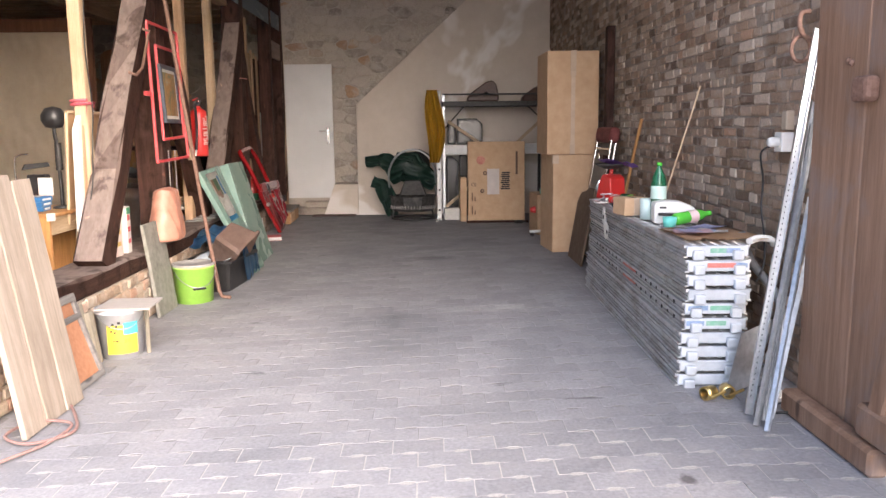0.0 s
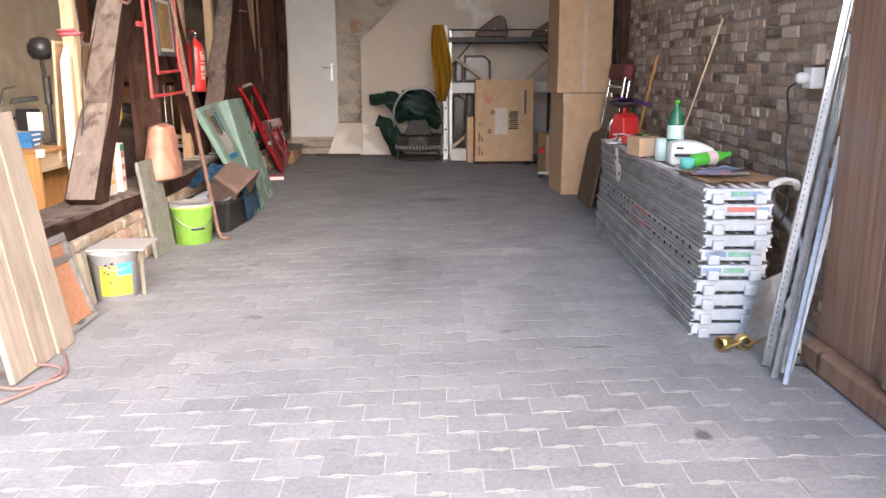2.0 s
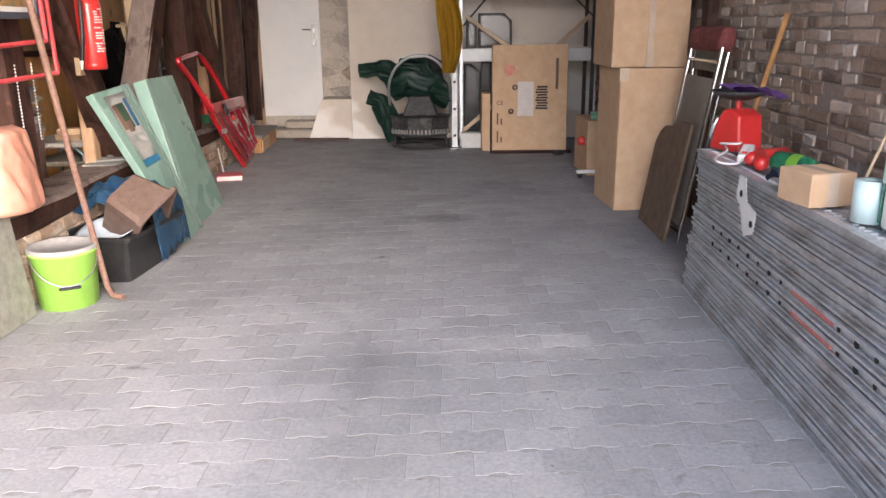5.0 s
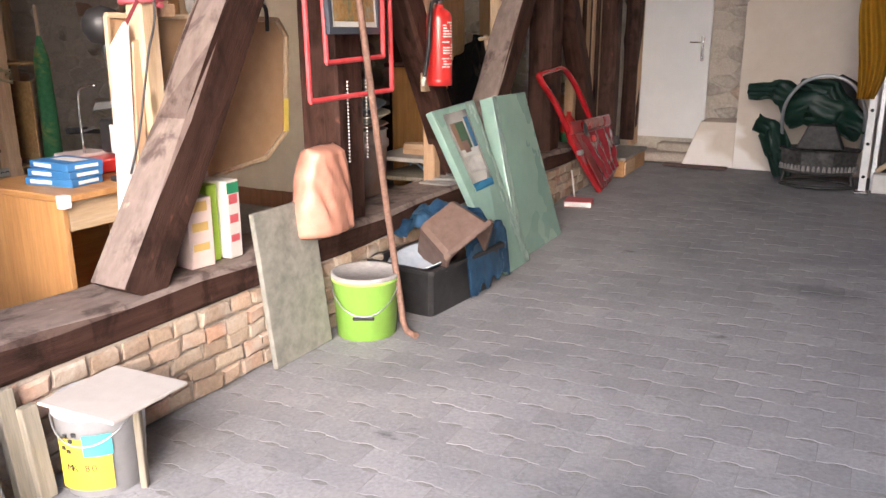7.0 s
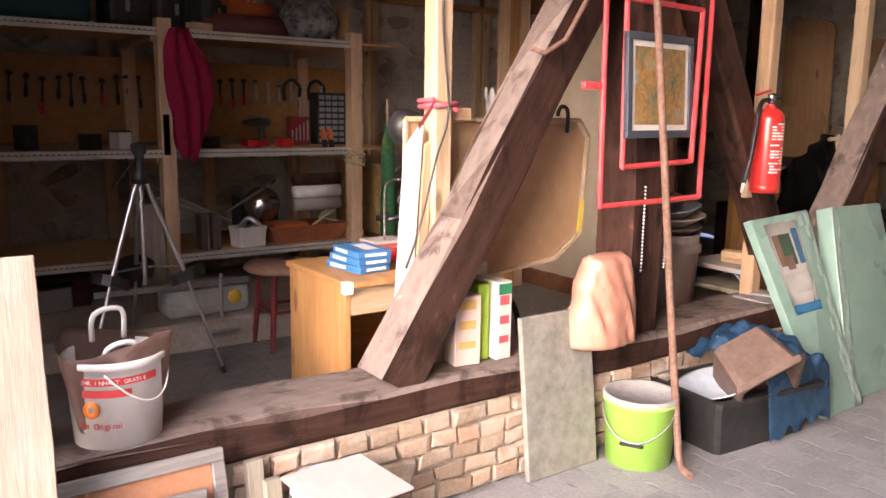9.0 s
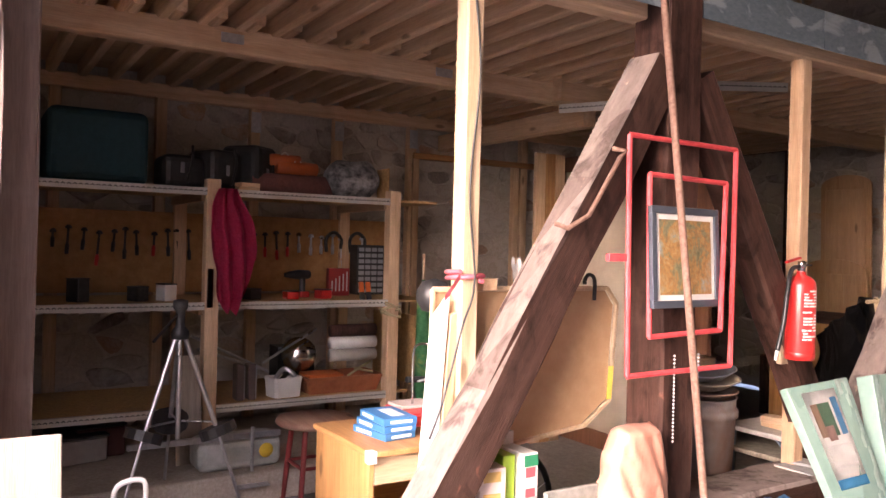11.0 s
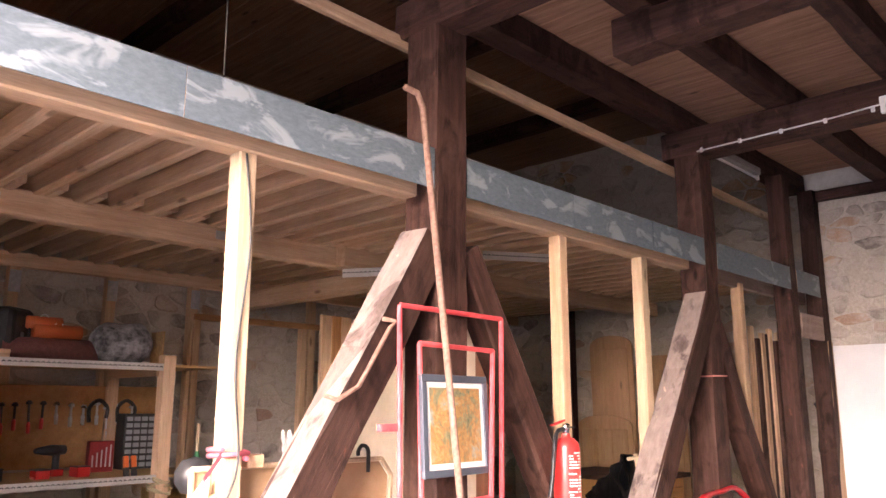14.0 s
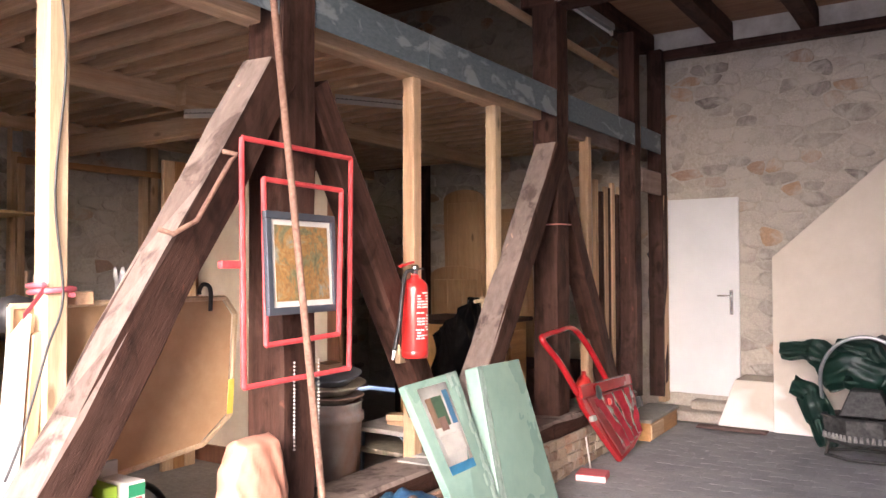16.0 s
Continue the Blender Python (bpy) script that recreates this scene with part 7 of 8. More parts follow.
hd = part("head", lathe([(0, 1.05), (0.045, 1.05), (0.05, 1.09), (0.025, 1.12), (0.025, 1.2), (0.04, 1.22), (0.04, 1.26), (0, 1.27)], 16), BLACK, tri)
part("pan_handle", rod((0, 0, 1.2), (0.1, -0.16, 1.05), 0.008), BLACK, hd)

stool = thing("round_stool", "round wooden stool with dark red legs", "stool", (-4.40, 6.82, -0.1), size=1.2)
part("seat", lathe([(0, 0.44), (0.21, 0.44), (0.225, 0.455), (0.215, 0.475), (0, 0.48)], 30), timber("worn_stool_wood", (0.28, 0.13, 0.09), (0.42, 0.26, 0.19), "x"), stool)
for a in (45, 135, 225, 315):
    c, s = math.cos(radians(a)), math.sin(radians(a))
    part("leg", rod((0.19 * c, 0.19 * s, 0), (0.14 * c, 0.14 * s, 0.44), 0.016), plain("dark_red_leg", (0.22, 0.03, 0.03), 0.5), stool)
    b = radians(a + 90)
    part("rung", rod((0.165 * c, 0.165 * s, 0.22), (0.165 * math.cos(b), 0.165 * math.sin(b), 0.22), 0.010), plain("dark_red_rung", (0.22, 0.03, 0.03), 0.5), stool)
mc = thing("transparent_sack", "white printed sack and grey metal stand on the ledge", "sack", (-4.78, 6.40, 0.102))
part("sack", cube(-0.14, 0.14, -0.30, 0.28, 0, 0.22, 0.06, seg=3), surface("white_green_sack", (0.35, 0.37, 0.34), (0.62, 0.63, 0.6), 7.0, 0.5, 0, 0.3), mc)
part("badge", lathe([(0, 0.002), (0.05, 0.002), (0.05, 0)], 20, None, pose(0.142, 0.16, 0.12, 0, 90, 0)), LABEL_Y, mc)
part("bar", cube(0.15, 0.18, -0.75, 0.25, 0.22, 0.26, 0.004), STEEL, mc)
part("upright", rod((0.18, 0.05, -0.07), (0.18, 0.05, 0.30), 0.012), STEEL, mc)
part("foot_plate", cube(0.10, 0.30, -0.08, 0.14, -0.08, -0.07, 0.002), STEEL, mc)
solid("leaning_board", cube(-0.01, 0.01, -0.09, 0.09, 0, 0.75, 0.003), ROUGH_PLANK, "short plank leaning on the shelf post", "plank", (-4.95, 6.12, 0.1), (0, -10, 0))
for k, (y, h) in enumerate(((5.1, 0.5), (5.6, 0.35), (5.45, 0.28))):
    du = thing("storage_box", "dark storage box under the shelf", "box", (-5.7 + 0.12 * k, y, 0.102), (0, 0, 6 * k), "boxes under the shelf")
    part("body", cube(-0.2, 0.2, -0.16, 0.16, 0, h * 0.6, 0.01), (BLACK, plain("dull_red_box", (0.12, 0.04, 0.035), 0.6), surface("pale_dusty_bag", (0.3, 0.27, 0.25), (0.4, 0.37, 0.34), 9.0, 0.8))[k], du)
    part("lid", cube(-0.21, 0.21, -0.17, 0.17, h * 0.6, h * 0.6 + 0.02, 0.005), BLACK, du)

# boards and doors stored deeper in
pd = thing("timber_screen", "tall pine plank panel standing near the stone wall", "panel", (-5.0, 9.30, -0.1))
for k in range(3):
    part("plank", cube(-0.02, 0.02, -0.17 + 0.113 * k, -0.06 + 0.113 * k, 0, 2.62, 0.004), WARM["z"] if k % 2 else PINE["z"], pd)
bd = thing("framed_partition", "large brown frame covered with wrinkled pale sheet under the loft", "partition", (-5.25, 9.6, -0.1))
BROWN_FRAME = timber("brown_frame_wood", (0.13, 0.055, 0.03), (0.23, 0.105, 0.06), "z", knots=False)
for x0, x1, z0, z1 in ((0, 0.13, 0, 2.62), (1.70, 1.83, 0, 2.62), (0.13, 1.70, 2.48, 2.62), (0.13, 1.70, 0, 0.15)):
    part("frame_bar", cube(x0, x1, -0.025, 0.025, z0, z1, 0.004), BROWN_FRAME, bd)
part("covering", sheet(lambda u, v: (0.12 + 1.59 * u, 0.012 - 0.028 * abs(noise.noise((5 * u, 4 * v, 1.3))) - 0.018 * abs(noise.noise((13 * u, 10 * v, 4.0))), 0.14 + 2.35 * v), 60, 84), surface("wrinkled_pale_covering", (0.52, 0.44, 0.34), (0.62, 0.54, 0.43), 5.0, 0.7), bd, "wrinkled pale sheet")
win = thing("inner_window", "stone niche framed by pine bars on the left wall", "frame", (-6.24, 9.2, -0.1))
for y in (-0.62, 0.62):
    part("frame_bar", cube(-0.02, 0.05, y - 0.035, y + 0.035, 0, 2.62, 0.004), PINE["z"], win)
part("frame_bar", cube(-0.02, 0.05, -0.65, 0.9, 2.62, 2.68, 0.004), WARM["y"], win)


def stored_door(at, turn, w, h, label, panels, arch):
    d = thing("stored_door", label, "door", at, turn, "stored doors")
    top = [(w / 2 * math.cos(a), h - (0.12 if arch else 0.0) + (0.12 if arch else 0.0) * math.sin(a)) for a in np.linspace(0, math.pi, 11)] if arch else [(w / 2, h), (-w / 2, h)]
    body = part("leaf", slab([(-w / 2, 0), (w / 2, 0)] + top, 0.025, None, 0.004), timber("light_oak_veneer", (0.36, 0.20, 0.10), (0.48, 0.30, 0.17), "z", 0.5, 0.15), d)
    n = panels
    for k in range(n):
        x0 = -w / 2 + 0.05 + k * (w - 0.1) / n
        part("panel", cube(x0 + 0.008, x0 + (w - 0.1) / n - 0.008, -0.01, 0.0, 0.06, h - 0.16, 0.006), timber("oak_panel", (0.38, 0.22, 0.115), (0.50, 0.32, 0.19), "z", 0.5, 0.15), body)
    return d


stored_door((-4.45, 13.10, 0.555), (2, 0, 0), 0.58, 2.0, "light oak cabinet door with an arched top", 1, True)
stored_door((-4.42, 12.85, 0.555), (3, 0, 0), 0.72, 1.07, "oak cabinet door with an arched panel", 3, True)
stored_door((-3.78, 13.20, -0.1), (2, 0, 0), 0.42, 2.40, "tall orange pine door against the stone wall", 1, False)
cab = thing("old_cabinet", "low brown cabinet with things on top in the workshop", "cabinet", (-3.35, 11.35, -0.1))
part("body", cube(-0.55, 0.4, -0.35, 0.45, 0, 1.18, 0.01), WARM["z"], cab)
part("top", cube(-0.6, 0.45, -0.4, 0.5, 1.18, 1.22, 0.008), OLD["x"], cab)
part("drawer", cube(0.39, 0.42, -0.3, 0.4, 0.8, 1.1, 0.008), WARM["y"], cab)
solid("cabinet_block", cube(-4.95, -3.0, 12.3, 13.3, -0.1, 0.55, 0.01), OLD["z"], "dark low chest in the workshop corner", "chest")
bbag = thing("black_bag", "black plastic bag over a frame leaning on the post", "plastic bag", (-2.45, 9.75, 0.40), (0, 0, 0))
part("bag", sheet(lambda u, v: (0.05 + 0.10 * math.sin(math.pi * u) * math.sin(math.pi * min(v + 0.1, 1)) + 0.11 * abs(noise.noise((4 * u + 2 * v, 5 * u - 2 * v, 3))) - 0.02 * v, -0.46 + 0.84 * u * (1 - 0.25 * v) + 0.10 * v, (0.74 + 0.24 * min(u * 1.4, 1.0)) * v + 0.03 * noise.noise((7 * u, 4 * v, 8))), 34, 30, 0.003), surface("glossy_black_film", (0.006, 0.006, 0.007), (0.016, 0.016, 0.017), 12.0, 0.2, 0, 0.3), bbag)
part("stick", rod((0.09, 0.44, 0.0), (0.07, 0.24, 0.98), 0.014), PALE["z"], bbag)
part("stick", rod((0.07, 0.14, 0.95), (0.07, 0.38, 0.96), 0.013), PALE["y"], bbag)
lad = thing("aluminium_ladder", "aluminium step ladder standing behind the post", "ladder", (-2.70, 11.95, -0.1))
for y in (-0.19, 0.19):
    part("stile", rod((0, y, 0), (-0.12, y * 0.8, 2.2), 0.018, None, 8), ALU, lad)
for k in range(8):
    t = 0.12 + k * 0.115
    part("rung", cube(-0.12 * t - 0.05, -0.12 * t + 0.03, -0.18 + 0.03 * t, 0.18 - 0.03 * t, 2.2 * t - 0.012, 2.2 * t + 0.012, 0.004), ALU, lad)
rackw = thing("timber_offcut_rack", "upright timber strips stacked beside the back wall", "timber stack", (-2.42, 12.98, -0.1), size=1.12)
for k, (y, h, m) in enumerate(((-0.62, 2.3, PINE), (-0.52, 2.2, OLD), (-0.44, 2.25, PINE), (-0.33, 2.25, OLD), (-0.25, 2.3, PINE), (-0.14, 2.2, OLD), (-0.05, 2.28, PALE), (0.05, 2.25, PINE), (0.15, 2.2, OLD))):
    part("strip", cube(-0.02 + 0.01 * (k % 3), 0.01 + 0.01 * (k % 3), y - 0.035, y + 0.035, 0.02 * (k % 4), h, 0.003), m["z"], rackw)
part("strip", cube(0.045, 0.06, -0.03, 0.0, 0.9, 1.5, 0.002), PAPER, rackw, "white plastic strip")
hp2 = solid("loft_panel", cube(-2.14, -2.10, 12.74, 13.40, 2.38, 2.62, 0.004), WORN["y"], "grey board panel under the loft edge", "panel")
wl3 = thing("black_wall_lamp", "black lamp with a hanging cable beside the door", "lamp", (-2.27, 13.42, 1.72))
part("head", lathe([(0, 0), (0.04, 0.0), (0.055, 0.08), (0.05, 0.09), (0, 0.06)], 16, None, pose(0, 0, 0, 0, 60, 0)), BLACK, wl3)
part("cable", pipe([(0, 0, 0), (0.01, 0.05, -0.2), (0, -0.03, -0.4), (0.01, 0.05, -0.55), (0, 0.08, -0.4)], 0.006, 6, None, 5), BLACK, wl3)
ch2 = thing("carved_chair", "dark carved wooden chair standing in the workshop", "chair", (-2.62, 10.45, -0.1), (0, 0, -60))
part("seat", cube(-0.22, 0.22, -0.21, 0.21, 0.43, 0.47, 0.01), OLD["x"], ch2)
for x, y in ((-0.19, -0.18), (0.19, -0.18), (-0.19, 0.18), (0.19, 0.18)):
    part("leg", lathe([(0, 0), (0.016, 0), (0.024, 0.1), (0.017, 0.2), (0.026, 0.34), (0.022, 0.43)], 12, None, pose(x, y, 0)), OLD["z"], ch2)
part("backrest", slab([(-0.2, 0.47), (0.2, 0.47), (0.2, 1.0), (0.1, 1.06), (-0.1, 1.06), (-0.2, 1.0)], 0.03, pose(0, 0.18, 0), 0.008), WARM["z"], ch2)
gas = thing("small_gas_bottle", "red and green bottle behind the car door", "bottle", (-2.2, 11.45, 0.397))
part("body", lathe([(0, 0), (0.07, 0), (0.075, 0.06), (0.075, 0.16), (0.05, 0.22), (0.02, 0.25), (0.02, 0.28), (0, 0.28)], 20), RED, gas)
part("label", lathe([(0.076, -0.1), (0.076, 0.09)], 20), plain("green_label", (0.04, 0.2, 0.08), 0.5), gas)
gr = thing("green_umbrella", "green and yellow striped garden umbrella leaning by the shelf", "umbrella", (-4.95, 7.98, -0.1), (4, 6, 0))
part("canopy", lathe([(0.012, 1.5), (0.05, 1.35), (0.06, 0.9), (0.065, 0.6), (0.03, 0.45)], 12), surface("green_canvas", (0.02, 0.13, 0.05), (0.05, 0.2, 0.08), 30.0, 0.8, 0, 0.1, dirt=(0.5, 0.42, 0.08)), gr)
part("pole", rod((0, 0, 0), (0, 0, 1.7), 0.012), PALE["z"], gr)
bike = thing("bicycle_wheel", "dark bicycle wheel standing below the board", "wheel", (-2.75, 7.25, 0.24), (0, 0, 12))
part("tyre", pipe([(0, 0.32 * math.cos(a), 0.32 * math.sin(a)) for a in np.linspace(0, 2 * math.pi, 40)], 0.018, 8), BLACK, bike)
for k in range(16):
    a = 2 * math.pi * k / 16
    part("spoke", rod((0.02 * (-1) ** k, 0, 0), (0, 0.31 * math.cos(a), 0.31 * math.sin(a)), 0.0018, None, 5), SILVER, bike)
part("hub", rod((-0.04, 0, 0), (0.04, 0, 0), 0.018), DARK_IRON, bike)
bmx = thing("black_bicycle_bar", "black bicycle handlebar standing behind the desk", "handlebar", (-3.1, 7.1, -0.1))
part("stem", rod((0, 0, 0), (0, 0, 1.0), 0.016), BLACK, bmx)
part("bar", pipe([(0.0, -0.3, 1.03), (0.02, -0.2, 1.02), (0, 0, 1.0), (0.02, 0.2, 1.02), (0, 0.3, 1.03)], 0.012, 8, None, 5), BLACK, bmx)
for s in (-1, 1):
    part("grip", rod((0, 0.2 * s, 1.025), (0, 0.31 * s, 1.03), 0.017), BLACK, bmx)
    part("brake_lever", pipe([(0.0, 0.17 * s, 1.03), (0.06, 0.2 * s, 1.04), (0.07, 0.28 * s, 1.03)], 0.006, 6), SILVER, bmx)
fram = thing("brown_door_frame", "dark brown wooden door frame against the back wall", "door frame", (0, 0, 0))
part("jamb", cube(-5.45, -5.25, 13.38, 13.5, 0.02, 3.0, 0.005), OLD["z"], fram)
part("head", cube(-6.3, -5.45, 13.38, 13.5, 2.95, 3.03, 0.005), OLD["x"], fram)

# lamps under the ceiling
TUBE = plain("white_tube_glass", (0.82, 0.83, 0.84), 0.25)
t1 = thing("strip_light", "unlit white fluorescent strip light on the tie beam", "strip light", (-0.72, 10.66, 3.80))
part("housing", cube(0, 1.25, -0.03, 0.045, -0.035, 0.035, 0.006), WHITE, t1)
part("tube", rod((0.02, -0.02, -0.075), (1.23, -0.02, -0.075), 0.014), TUBE, t1)
for x in (0.02, 1.23):
    part("holder", cube(x - 0.015, x + 0.015, -0.035, 0.0, -0.09, -0.03, 0.004), WHITE, t1)
t2 = thing("strip_light", "unlit fluorescent strip light along the wall joist", "strip light", (-2.22, 11.1, 3.925))
part("housing", cube(-0.03, 0.03, 0, 1.15, 0.0, 0.07, 0.005), plain("grey_lamp_housing", (0.3, 0.3, 0.3), 0.5), t2)
part("tube", rod((0, 0.02, -0.03), (0, 1.13, -0.03), 0.014), TUBE, t2)
for y in (0.02, 1.13):
    part("holder", cube(-0.015, 0.015, y - 0.015, y + 0.015, -0.05, 0.0, 0.004), WHITE, t2)
cab2 = thing("lamp_cable", "white cable clipped along the tie beam", "cable", (-2.1, 10.695, 3.768))
part("cable", pipe([(0, 0, 0), (0.5, 0, 0.006), (1.0, 0, 0.012), (1.39, 0, 0.03)], 0.006, 6), WHITE, cab2)
for k in range(5):
    part("clip", cube(0.03 + 0.32 * k, 0.055 + 0.32 * k, -0.012, 0.006, -0.014, 0.022, 0.003), WHITE, cab2)
str1 = solid("pink_string", pipe([(-2.09, 10.71, 1.95), (-2.09, 10.95, 1.955), (-2.33, 10.95, 1.95), (-2.33, 10.71, 1.945), (-2.09, 10.71, 1.95)], 0.006, 6), plain("pink_string", (0.6, 0.25, 0.22), 0.8), "pink string tied round the dark post", "string")
solid("white_rag", sheet(lambda u, v: (0.02 * noise.noise((5 * u, 5 * v, 2)) - 0.03 * v, -0.05 + 0.10 * u * (1 - 0.5 * v), 0.02 + 0.17 * v + 0.02 * math.sin(9 * u)), 10, 10, -0.004), PAPER, "white rag tucked behind the board", "rag", (-2.40, 7.02, 1.40))

# ---- bricks, stones and pavers ----
def pieces_near_far(name, host, items, shapes, near_mat, far_mat, near, far_label):
    """items: (shape index, matrix). The first `near` become parts of host, the others one joined mesh."""
    meshes = {}
    for s, m in items[:near]:
        if s not in meshes:
            me = bpy.data.meshes.new(name)
            me.from_pydata(*(shapes[s][0], [], shapes[s][1]))
            me.materials.append(near_mat)
            meshes[s] = me
        ob = new(name, meshes[s])
        ob.parent, ob.matrix_basis = host, m
    rest = items[near:]
    if not rest:
        return
    vs, fs = [], []
    for s, m in rest:
        base = len(vs)
        v, f = shapes[s]
        a = np.array(v) @ np.array(m.to_3x3()).T + np.array(m.translation)
        vs.extend(map(tuple, a))
        fs.extend([tuple(i + base for i in q) for q in f])
    me = bpy.data.meshes.new(name + "_field")
    me.from_pydata(vs, [], fs)
    me.materials.append(far_mat)
    ob = new(name + "_field", me)
    ob.parent = host
    tagged(ob, far_label, kind="stuff")


def brick_shape(rng, l, h, d, wear):
    """A brick whose face looks along -x, its edges worn; no back."""
    j = lambda s=wear: rng.uniform(-s, s)
    b = 0.006
    c = [(-l / 2, -h / 2), (l / 2, -h / 2), (l / 2, h / 2), (-l / 2, h / 2)]
    outer = [(0.0, y + j(), z + j()) for y, z in c]
    mid = [(-d + b, y * 0.985 + j(), z * 0.97 + j()) for y, z in c]
    inner = [(-d + j(0.002), y * (1 - 2 * b / l) + j(), z * (1 - 2 * b / h) + j()) for y, z in c]
    v = outer + mid + inner
    f = []
    for a in (0, 4):
        for k in range(4):
            f.append((a + k, a + 4 + k, a + 4 + (k + 1) % 4, a + (k + 1) % 4))
    f.append((8, 11, 10, 9))
    return v, f


rng = random.Random(4)
BRICK_L = (0.20, 0.185, 0.16, 0.13, 0.10, 0.105, 0.095)
shapes = [brick_shape(rng, l, 0.050, 0.010, 0.007) for l in BRICK_L]
items = []
for row in range(67):
    z = 0.03 + row * 0.0622
    y = WALL_F + 0.06 + (0.0 if row % 2 else 0.125) + rng.uniform(-0.03, 0.03)
    while y < WALL_B - 0.1:
        s = rng.randrange(7)
        l = BRICK_L[s]
        if rng.random() > 0.03:
            items.append((s, Matrix.Translation((WALL_R - rng.uniform(-0.006, 0.004), y + l / 2, z + rng.uniform(-0.005, 0.005))) @ Euler((rng.uniform(-0.02, 0.02), 0, rng.uniform(-0.03, 0.03))).to_matrix().to_4x4()))
        y += l + rng.uniform(0.010, 0.022)
items.sort(key=lambda i: (i[1].translation.y - 4.6) ** 2 + (i[1].translation.z - 1.2) ** 2 * 2)
pieces_near_far("brick", bpy.data.objects["wall_right"], items, shapes, BRICK, BRICK_FAR, 300, "old grey-brown bricks with lime joints")

sill_wall = fixed("wall_sill", box(bmesh.new(), -2.39, -2.05, 4.5, 12.3, -0.16, 0.259), MORTAR, "low brick wall under the sill beam")
LOW_L = (0.165, 0.14, 0.10, 0.125)
low = [brick_shape(rng, l, 0.064, 0.026, 0.011) for l in LOW_L for _ in range(2)]
items = []
for row in range(5):
    y = 4.55 + 0.07 * (row % 2)
    while y < 12.1:
        s = rng.randrange(8)
        l = LOW_L[s // 2]
        items.append((s, Matrix.Translation((-2.052 - rng.uniform(-0.004, 0.008), y + l / 2, -0.085 + row * 0.0755 + rng.uniform(-0.006, 0.006))) @ Euler((rng.uniform(-0.04, 0.04), 0, math.pi + rng.uniform(-0.06, 0.06))).to_matrix().to_4x4()))
        y += l + rng.uniform(0.01, 0.022)
pieces_near_far("brick", sill_wall, items, low, LOWBRICK, LOWBRICK, 300, "bricks")


def clipped(poly, px, py, qx, qy):
    """The part of a polygon that lies nearer to p than to q."""
    mx, my, dx, dy = (px + qx) / 2, (py + qy) / 2, qx - px, qy - py
    side = lambda c: (c[0] - mx) * dx + (c[1] - my) * dy
    out = []
    for k in range(len(poly)):
        a, b = poly[k], poly[(k + 1) % len(poly)]
        sa, sb = side(a), side(b)
        if sa <= 0:
            out.append(a)
        if (sa < 0) != (sb < 0):
            f = sa / (sa - sb)
            out.append((a[0] + (b[0] - a[0]) * f, a[1] + (b[1] - a[1]) * f))
    return out


def stone_mesh(outline, d, joint):
    """A rounded field stone of a wall, facing -y, from its cell about the origin."""
    n0 = len(outline)
    soft = []
    for k in range(n0):
        a, b = outline[k], outline[(k + 1) % n0]
        soft += [(a[0] * 0.76 + b[0] * 0.24, a[1] * 0.76 + b[1] * 0.24), (a[0] * 0.24 + b[0] * 0.76, a[1] * 0.24 + b[1] * 0.76)]
    n = len(soft)
    o = []
    for x, z in soft:
        r = max(math.hypot(x, z), 0.02)
        k = max(1 - joint / r, 0.3) * rng.uniform(0.95, 1.03)
        o.append((x * k, z * k))
    v = [(x, 0.004, z) for x, z in o] + [(x * 0.96, -d * 0.6, z * 0.95) for x, z in o] + [(x * 0.74, -d * rng.uniform(0.8, 1.15), z * 0.72) for x, z in o] + [(0, -d, 0)]
    f = []
    for a in (0, n):
        for k in range(n):
            f.append((a + k, a + (k + 1) % n, a + n + (k + 1) % n, a + n + k))
    for k in range(n):
        f.append((2 * n + k, 2 * n + (k + 1) % n, 3 * n))
    return v, f


def rubble(host, place, u0, u1, v0, v1, skip, near, key):
    """Uneven stones, each its own shape, over a wall; place turns (u, v) into a matrix."""
    wide, cell = 1.75, 0.125
    seeds = {}
    nu, nv = int((u1 - u0) / wide / cell) + 2, int((v1 - v0) / cell) + 2
    for j in range(-1, nv + 1):
        for i in range(-1, nu + 1):
            if rng.random() > 0.16:
                seeds[i, j] = ((i + 0.5 * (j % 2) + rng.uniform(-0.34, 0.34)) * cell, (j + rng.uniform(-0.36, 0.36)) * cell)
    shp, out = [], []
    for (i, j), (px, py) in seeds.items():
        cu, cv = u0 + px * wide, v0 + py
        if not (u0 + 0.05 < cu < u1 - 0.05 and v0 < cv < v1) or skip(cu, cv) or rng.random() < 0.07:
            continue
        w = 1.7 * cell
        poly = [(px - w, py - w), (px + w, py - w), (px + w, py + w), (px - w, py + w)]
        for di in range(-3, 4):
            for dj in range(-3, 4):
                q = seeds.get((i + di, j + dj))
                if q and (di or dj):
                    poly = clipped(poly, px, py, *q)
        if len(poly) < 3:
            continue
        shp.append(stone_mesh([((x - px) * wide, y - py) for x, y in poly], rng.uniform(0.003, 0.022), rng.uniform(0.003, 0.013)))
        out.append((len(shp) - 1, place(cu, cv)))
    out.sort(key=key)
    pieces_near_far("stone", host, out, shp, STONE, STONE_FAR, near, "mixed field stones in lime mortar")


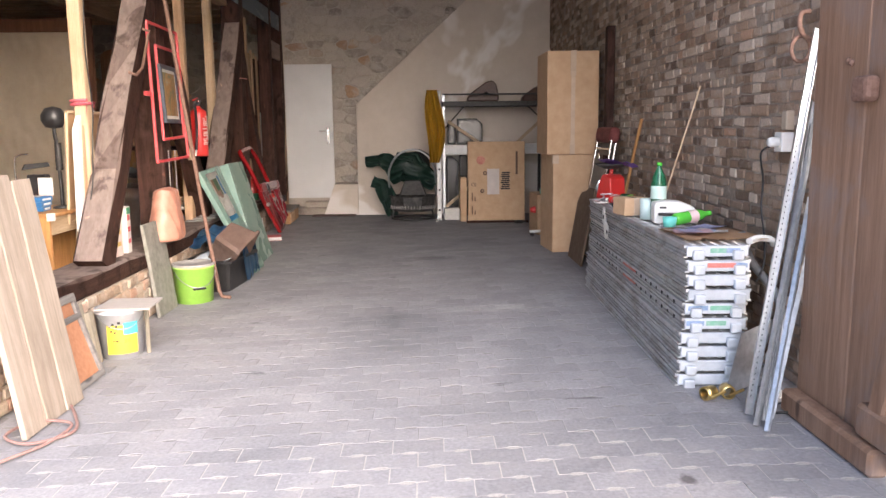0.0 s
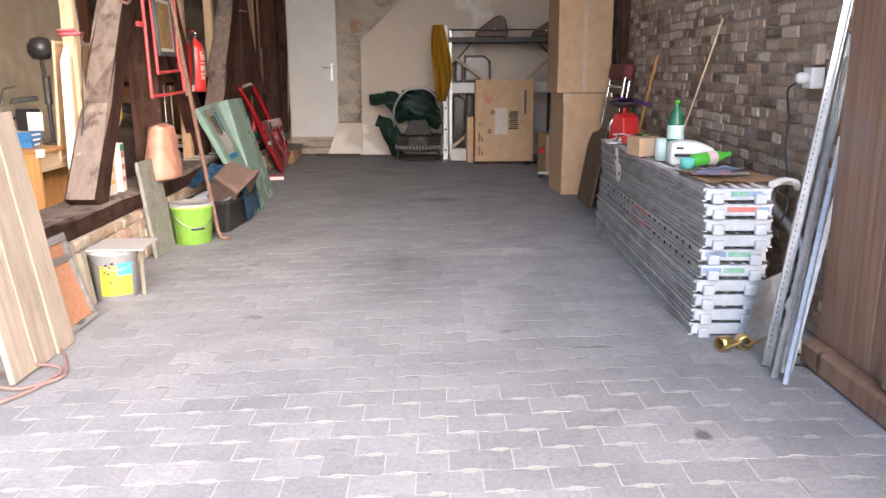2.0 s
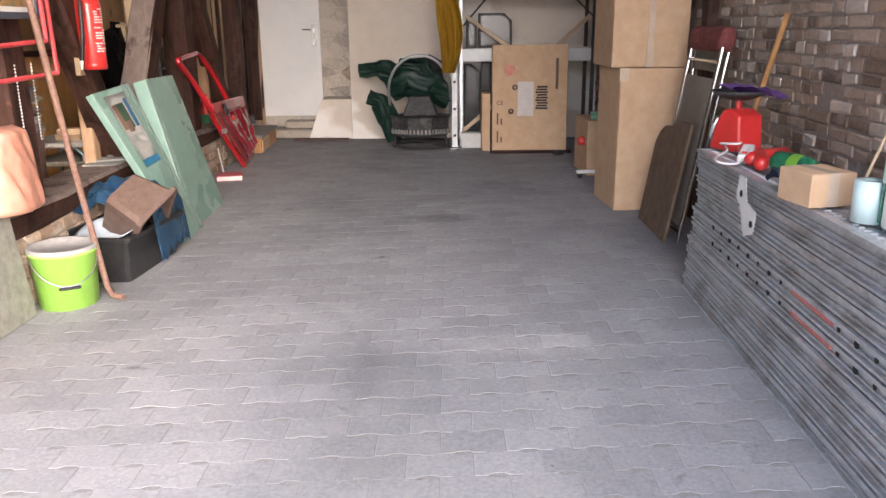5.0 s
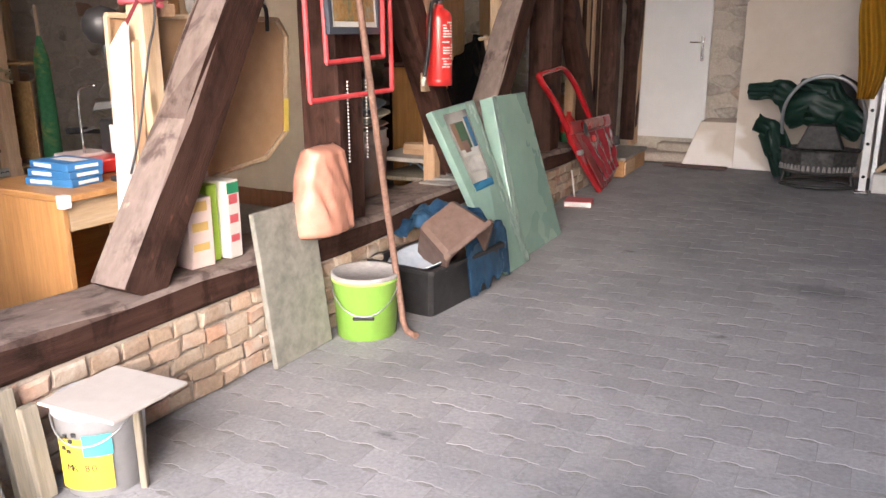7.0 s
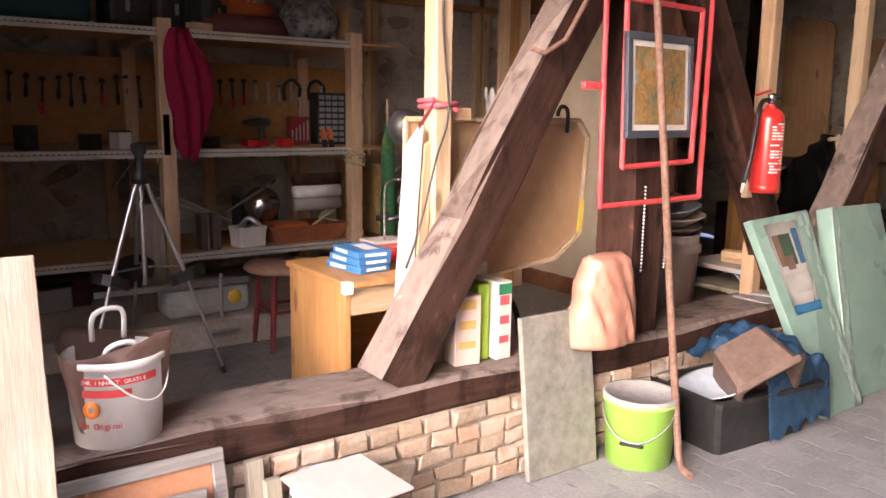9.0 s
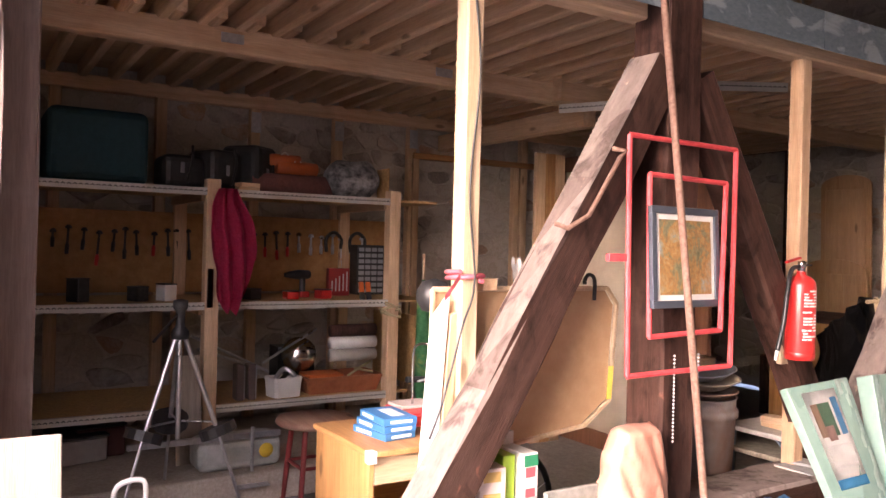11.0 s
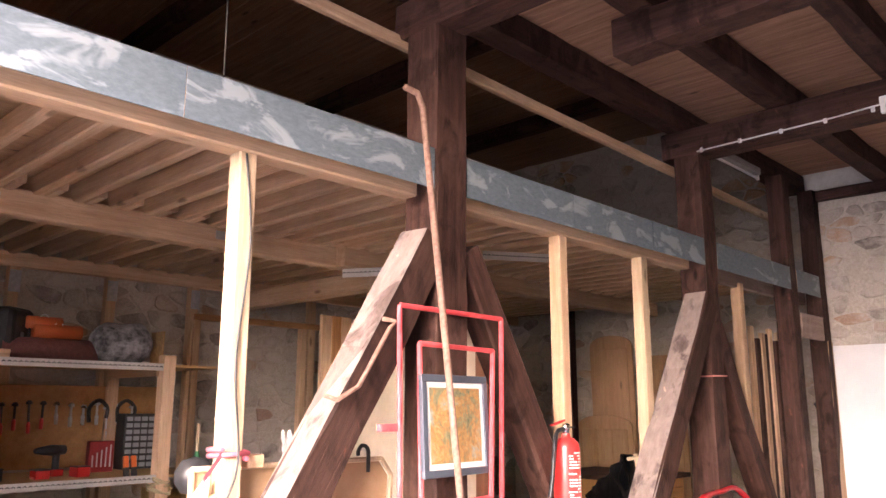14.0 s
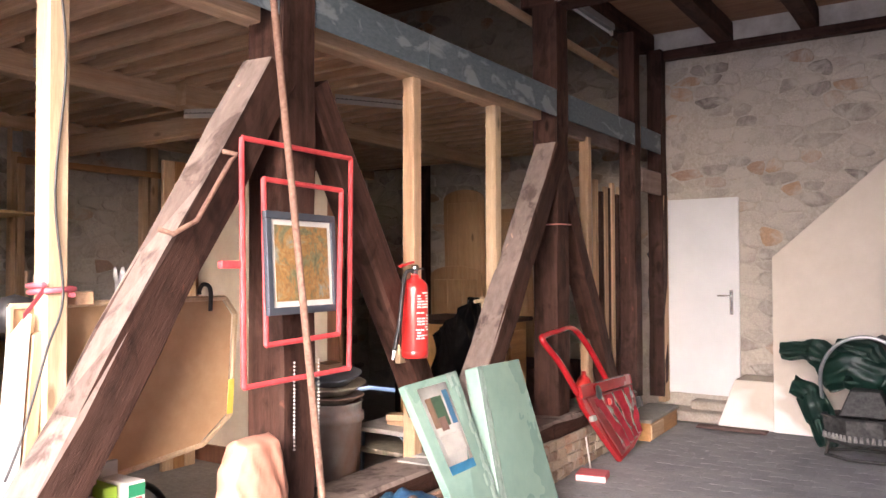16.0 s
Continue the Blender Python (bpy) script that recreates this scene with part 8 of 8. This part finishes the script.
rubble(bpy.data.objects["wall_back"], lambda u, v: Matrix.Translation((u, WALL_B, v)), WALL_L, WALL_R - 0.05, 0.0, 5.1,
       lambda u, v: (u > -0.75 and v < 1.55 + (u + 0.92) * 0.905) or (-2.1 < u < -1.3 and v < 2.34) or (v > 3.85 and u > -2.35), 300, lambda i: abs(i[1].translation.x + 1.2))
rubble(bpy.data.objects["wall_left"], lambda u, v: Matrix.Translation((WALL_L, u, v)) @ Matrix.Rotation(math.radians(90), 4, "Z"), WALL_F, WALL_B, 0.0, 5.0,
       lambda u, v: 2.85 < v < 3.1, 300, lambda i: abs(i[1].translation.y - 8.7) + (10 if i[1].translation.z > 2.9 else 0))

# interlocking pavers
PL, PW = 0.222, 0.142


def paver_shape(rng, gap, chip):
    """A paver with stepped long edges that lock into the next row."""
    step = [(0.0, 0.0), (0.17, 0.0), (0.25, 0.011), (0.42, 0.011), (0.5, 0.0), (0.67, 0.0), (0.75, -0.011), (0.92, -0.011), (1.0, 0.0)]
    lower = [(-PL / 2 + gap + (PL - 2 * gap) * t, -PW / 2 + gap + w) for t, w in step]
    upper = [(x, y + PW - 2 * gap) for x, y in lower][::-1]
    o = [(x + rng.uniform(-chip, chip), y + rng.uniform(-chip, chip)) for x, y in lower + upper]
    m = len(o)
    h = rng.uniform(-0.0004, 0.0004)
    shr = lambda x, y, d: (x - math.copysign(d, x), y - math.copysign(d, y))
    v = [(x, y, -0.01) for x, y in o] + [(x, y, h - 0.0006) for x, y in o] + [(*shr(x, y, 0.0012), h) for x, y in o]
    f = []
    for a in (0, m):
        for k in range(m):
            f.append((a + k, a + (k + 1) % m, a + m + (k + 1) % m, a + m + k))
    f.append(tuple(range(2 * m, 3 * m)))
    return v, f


inside, outside = [], []
pshapes = [paver_shape(rng, 0.0012, 0.0006) for _ in range(8)] + [paver_shape(rng, 0.0026, 0.0012) for _ in range(8)]
row = 0
y = EDGE_Y - 47.5 * PW
while y < 13.1:
    x = -2.0 + (PL / 2 if row % 2 else 0)
    out = y < EDGE_Y
    while x < 2.0:
        m = Matrix.Translation((x, y, fall(x, y) + rng.uniform(-0.0003, 0.0003))) @ Euler(((fall(x, y + 0.1) - fall(x, y - 0.1)) / 0.2 + rng.uniform(-0.0008, 0.0008), (fall(x - 0.1, y) - fall(x + 0.1, y)) / 0.2 + rng.uniform(-0.001, 0.001), 0)).to_matrix().to_4x4()
        (outside if out else inside).append((rng.randrange(8) + (8 if out else 0), m))
        x += PL
    y += PW
    row += 1
outside.sort(key=lambda i: -i[1].translation.y)
inside.sort(key=lambda i: i[1].translation.y)
pieces_near_far("paver", bpy.data.objects["pavement"], outside, pshapes, PAVER, PAVER_FAR, 300, "grey concrete pavers with pale sand joints")
pieces_near_far("paver", bpy.data.objects["floor"], inside, pshapes, PAVER, PAVER_FAR, 300, "grey concrete pavers with wavy edges")
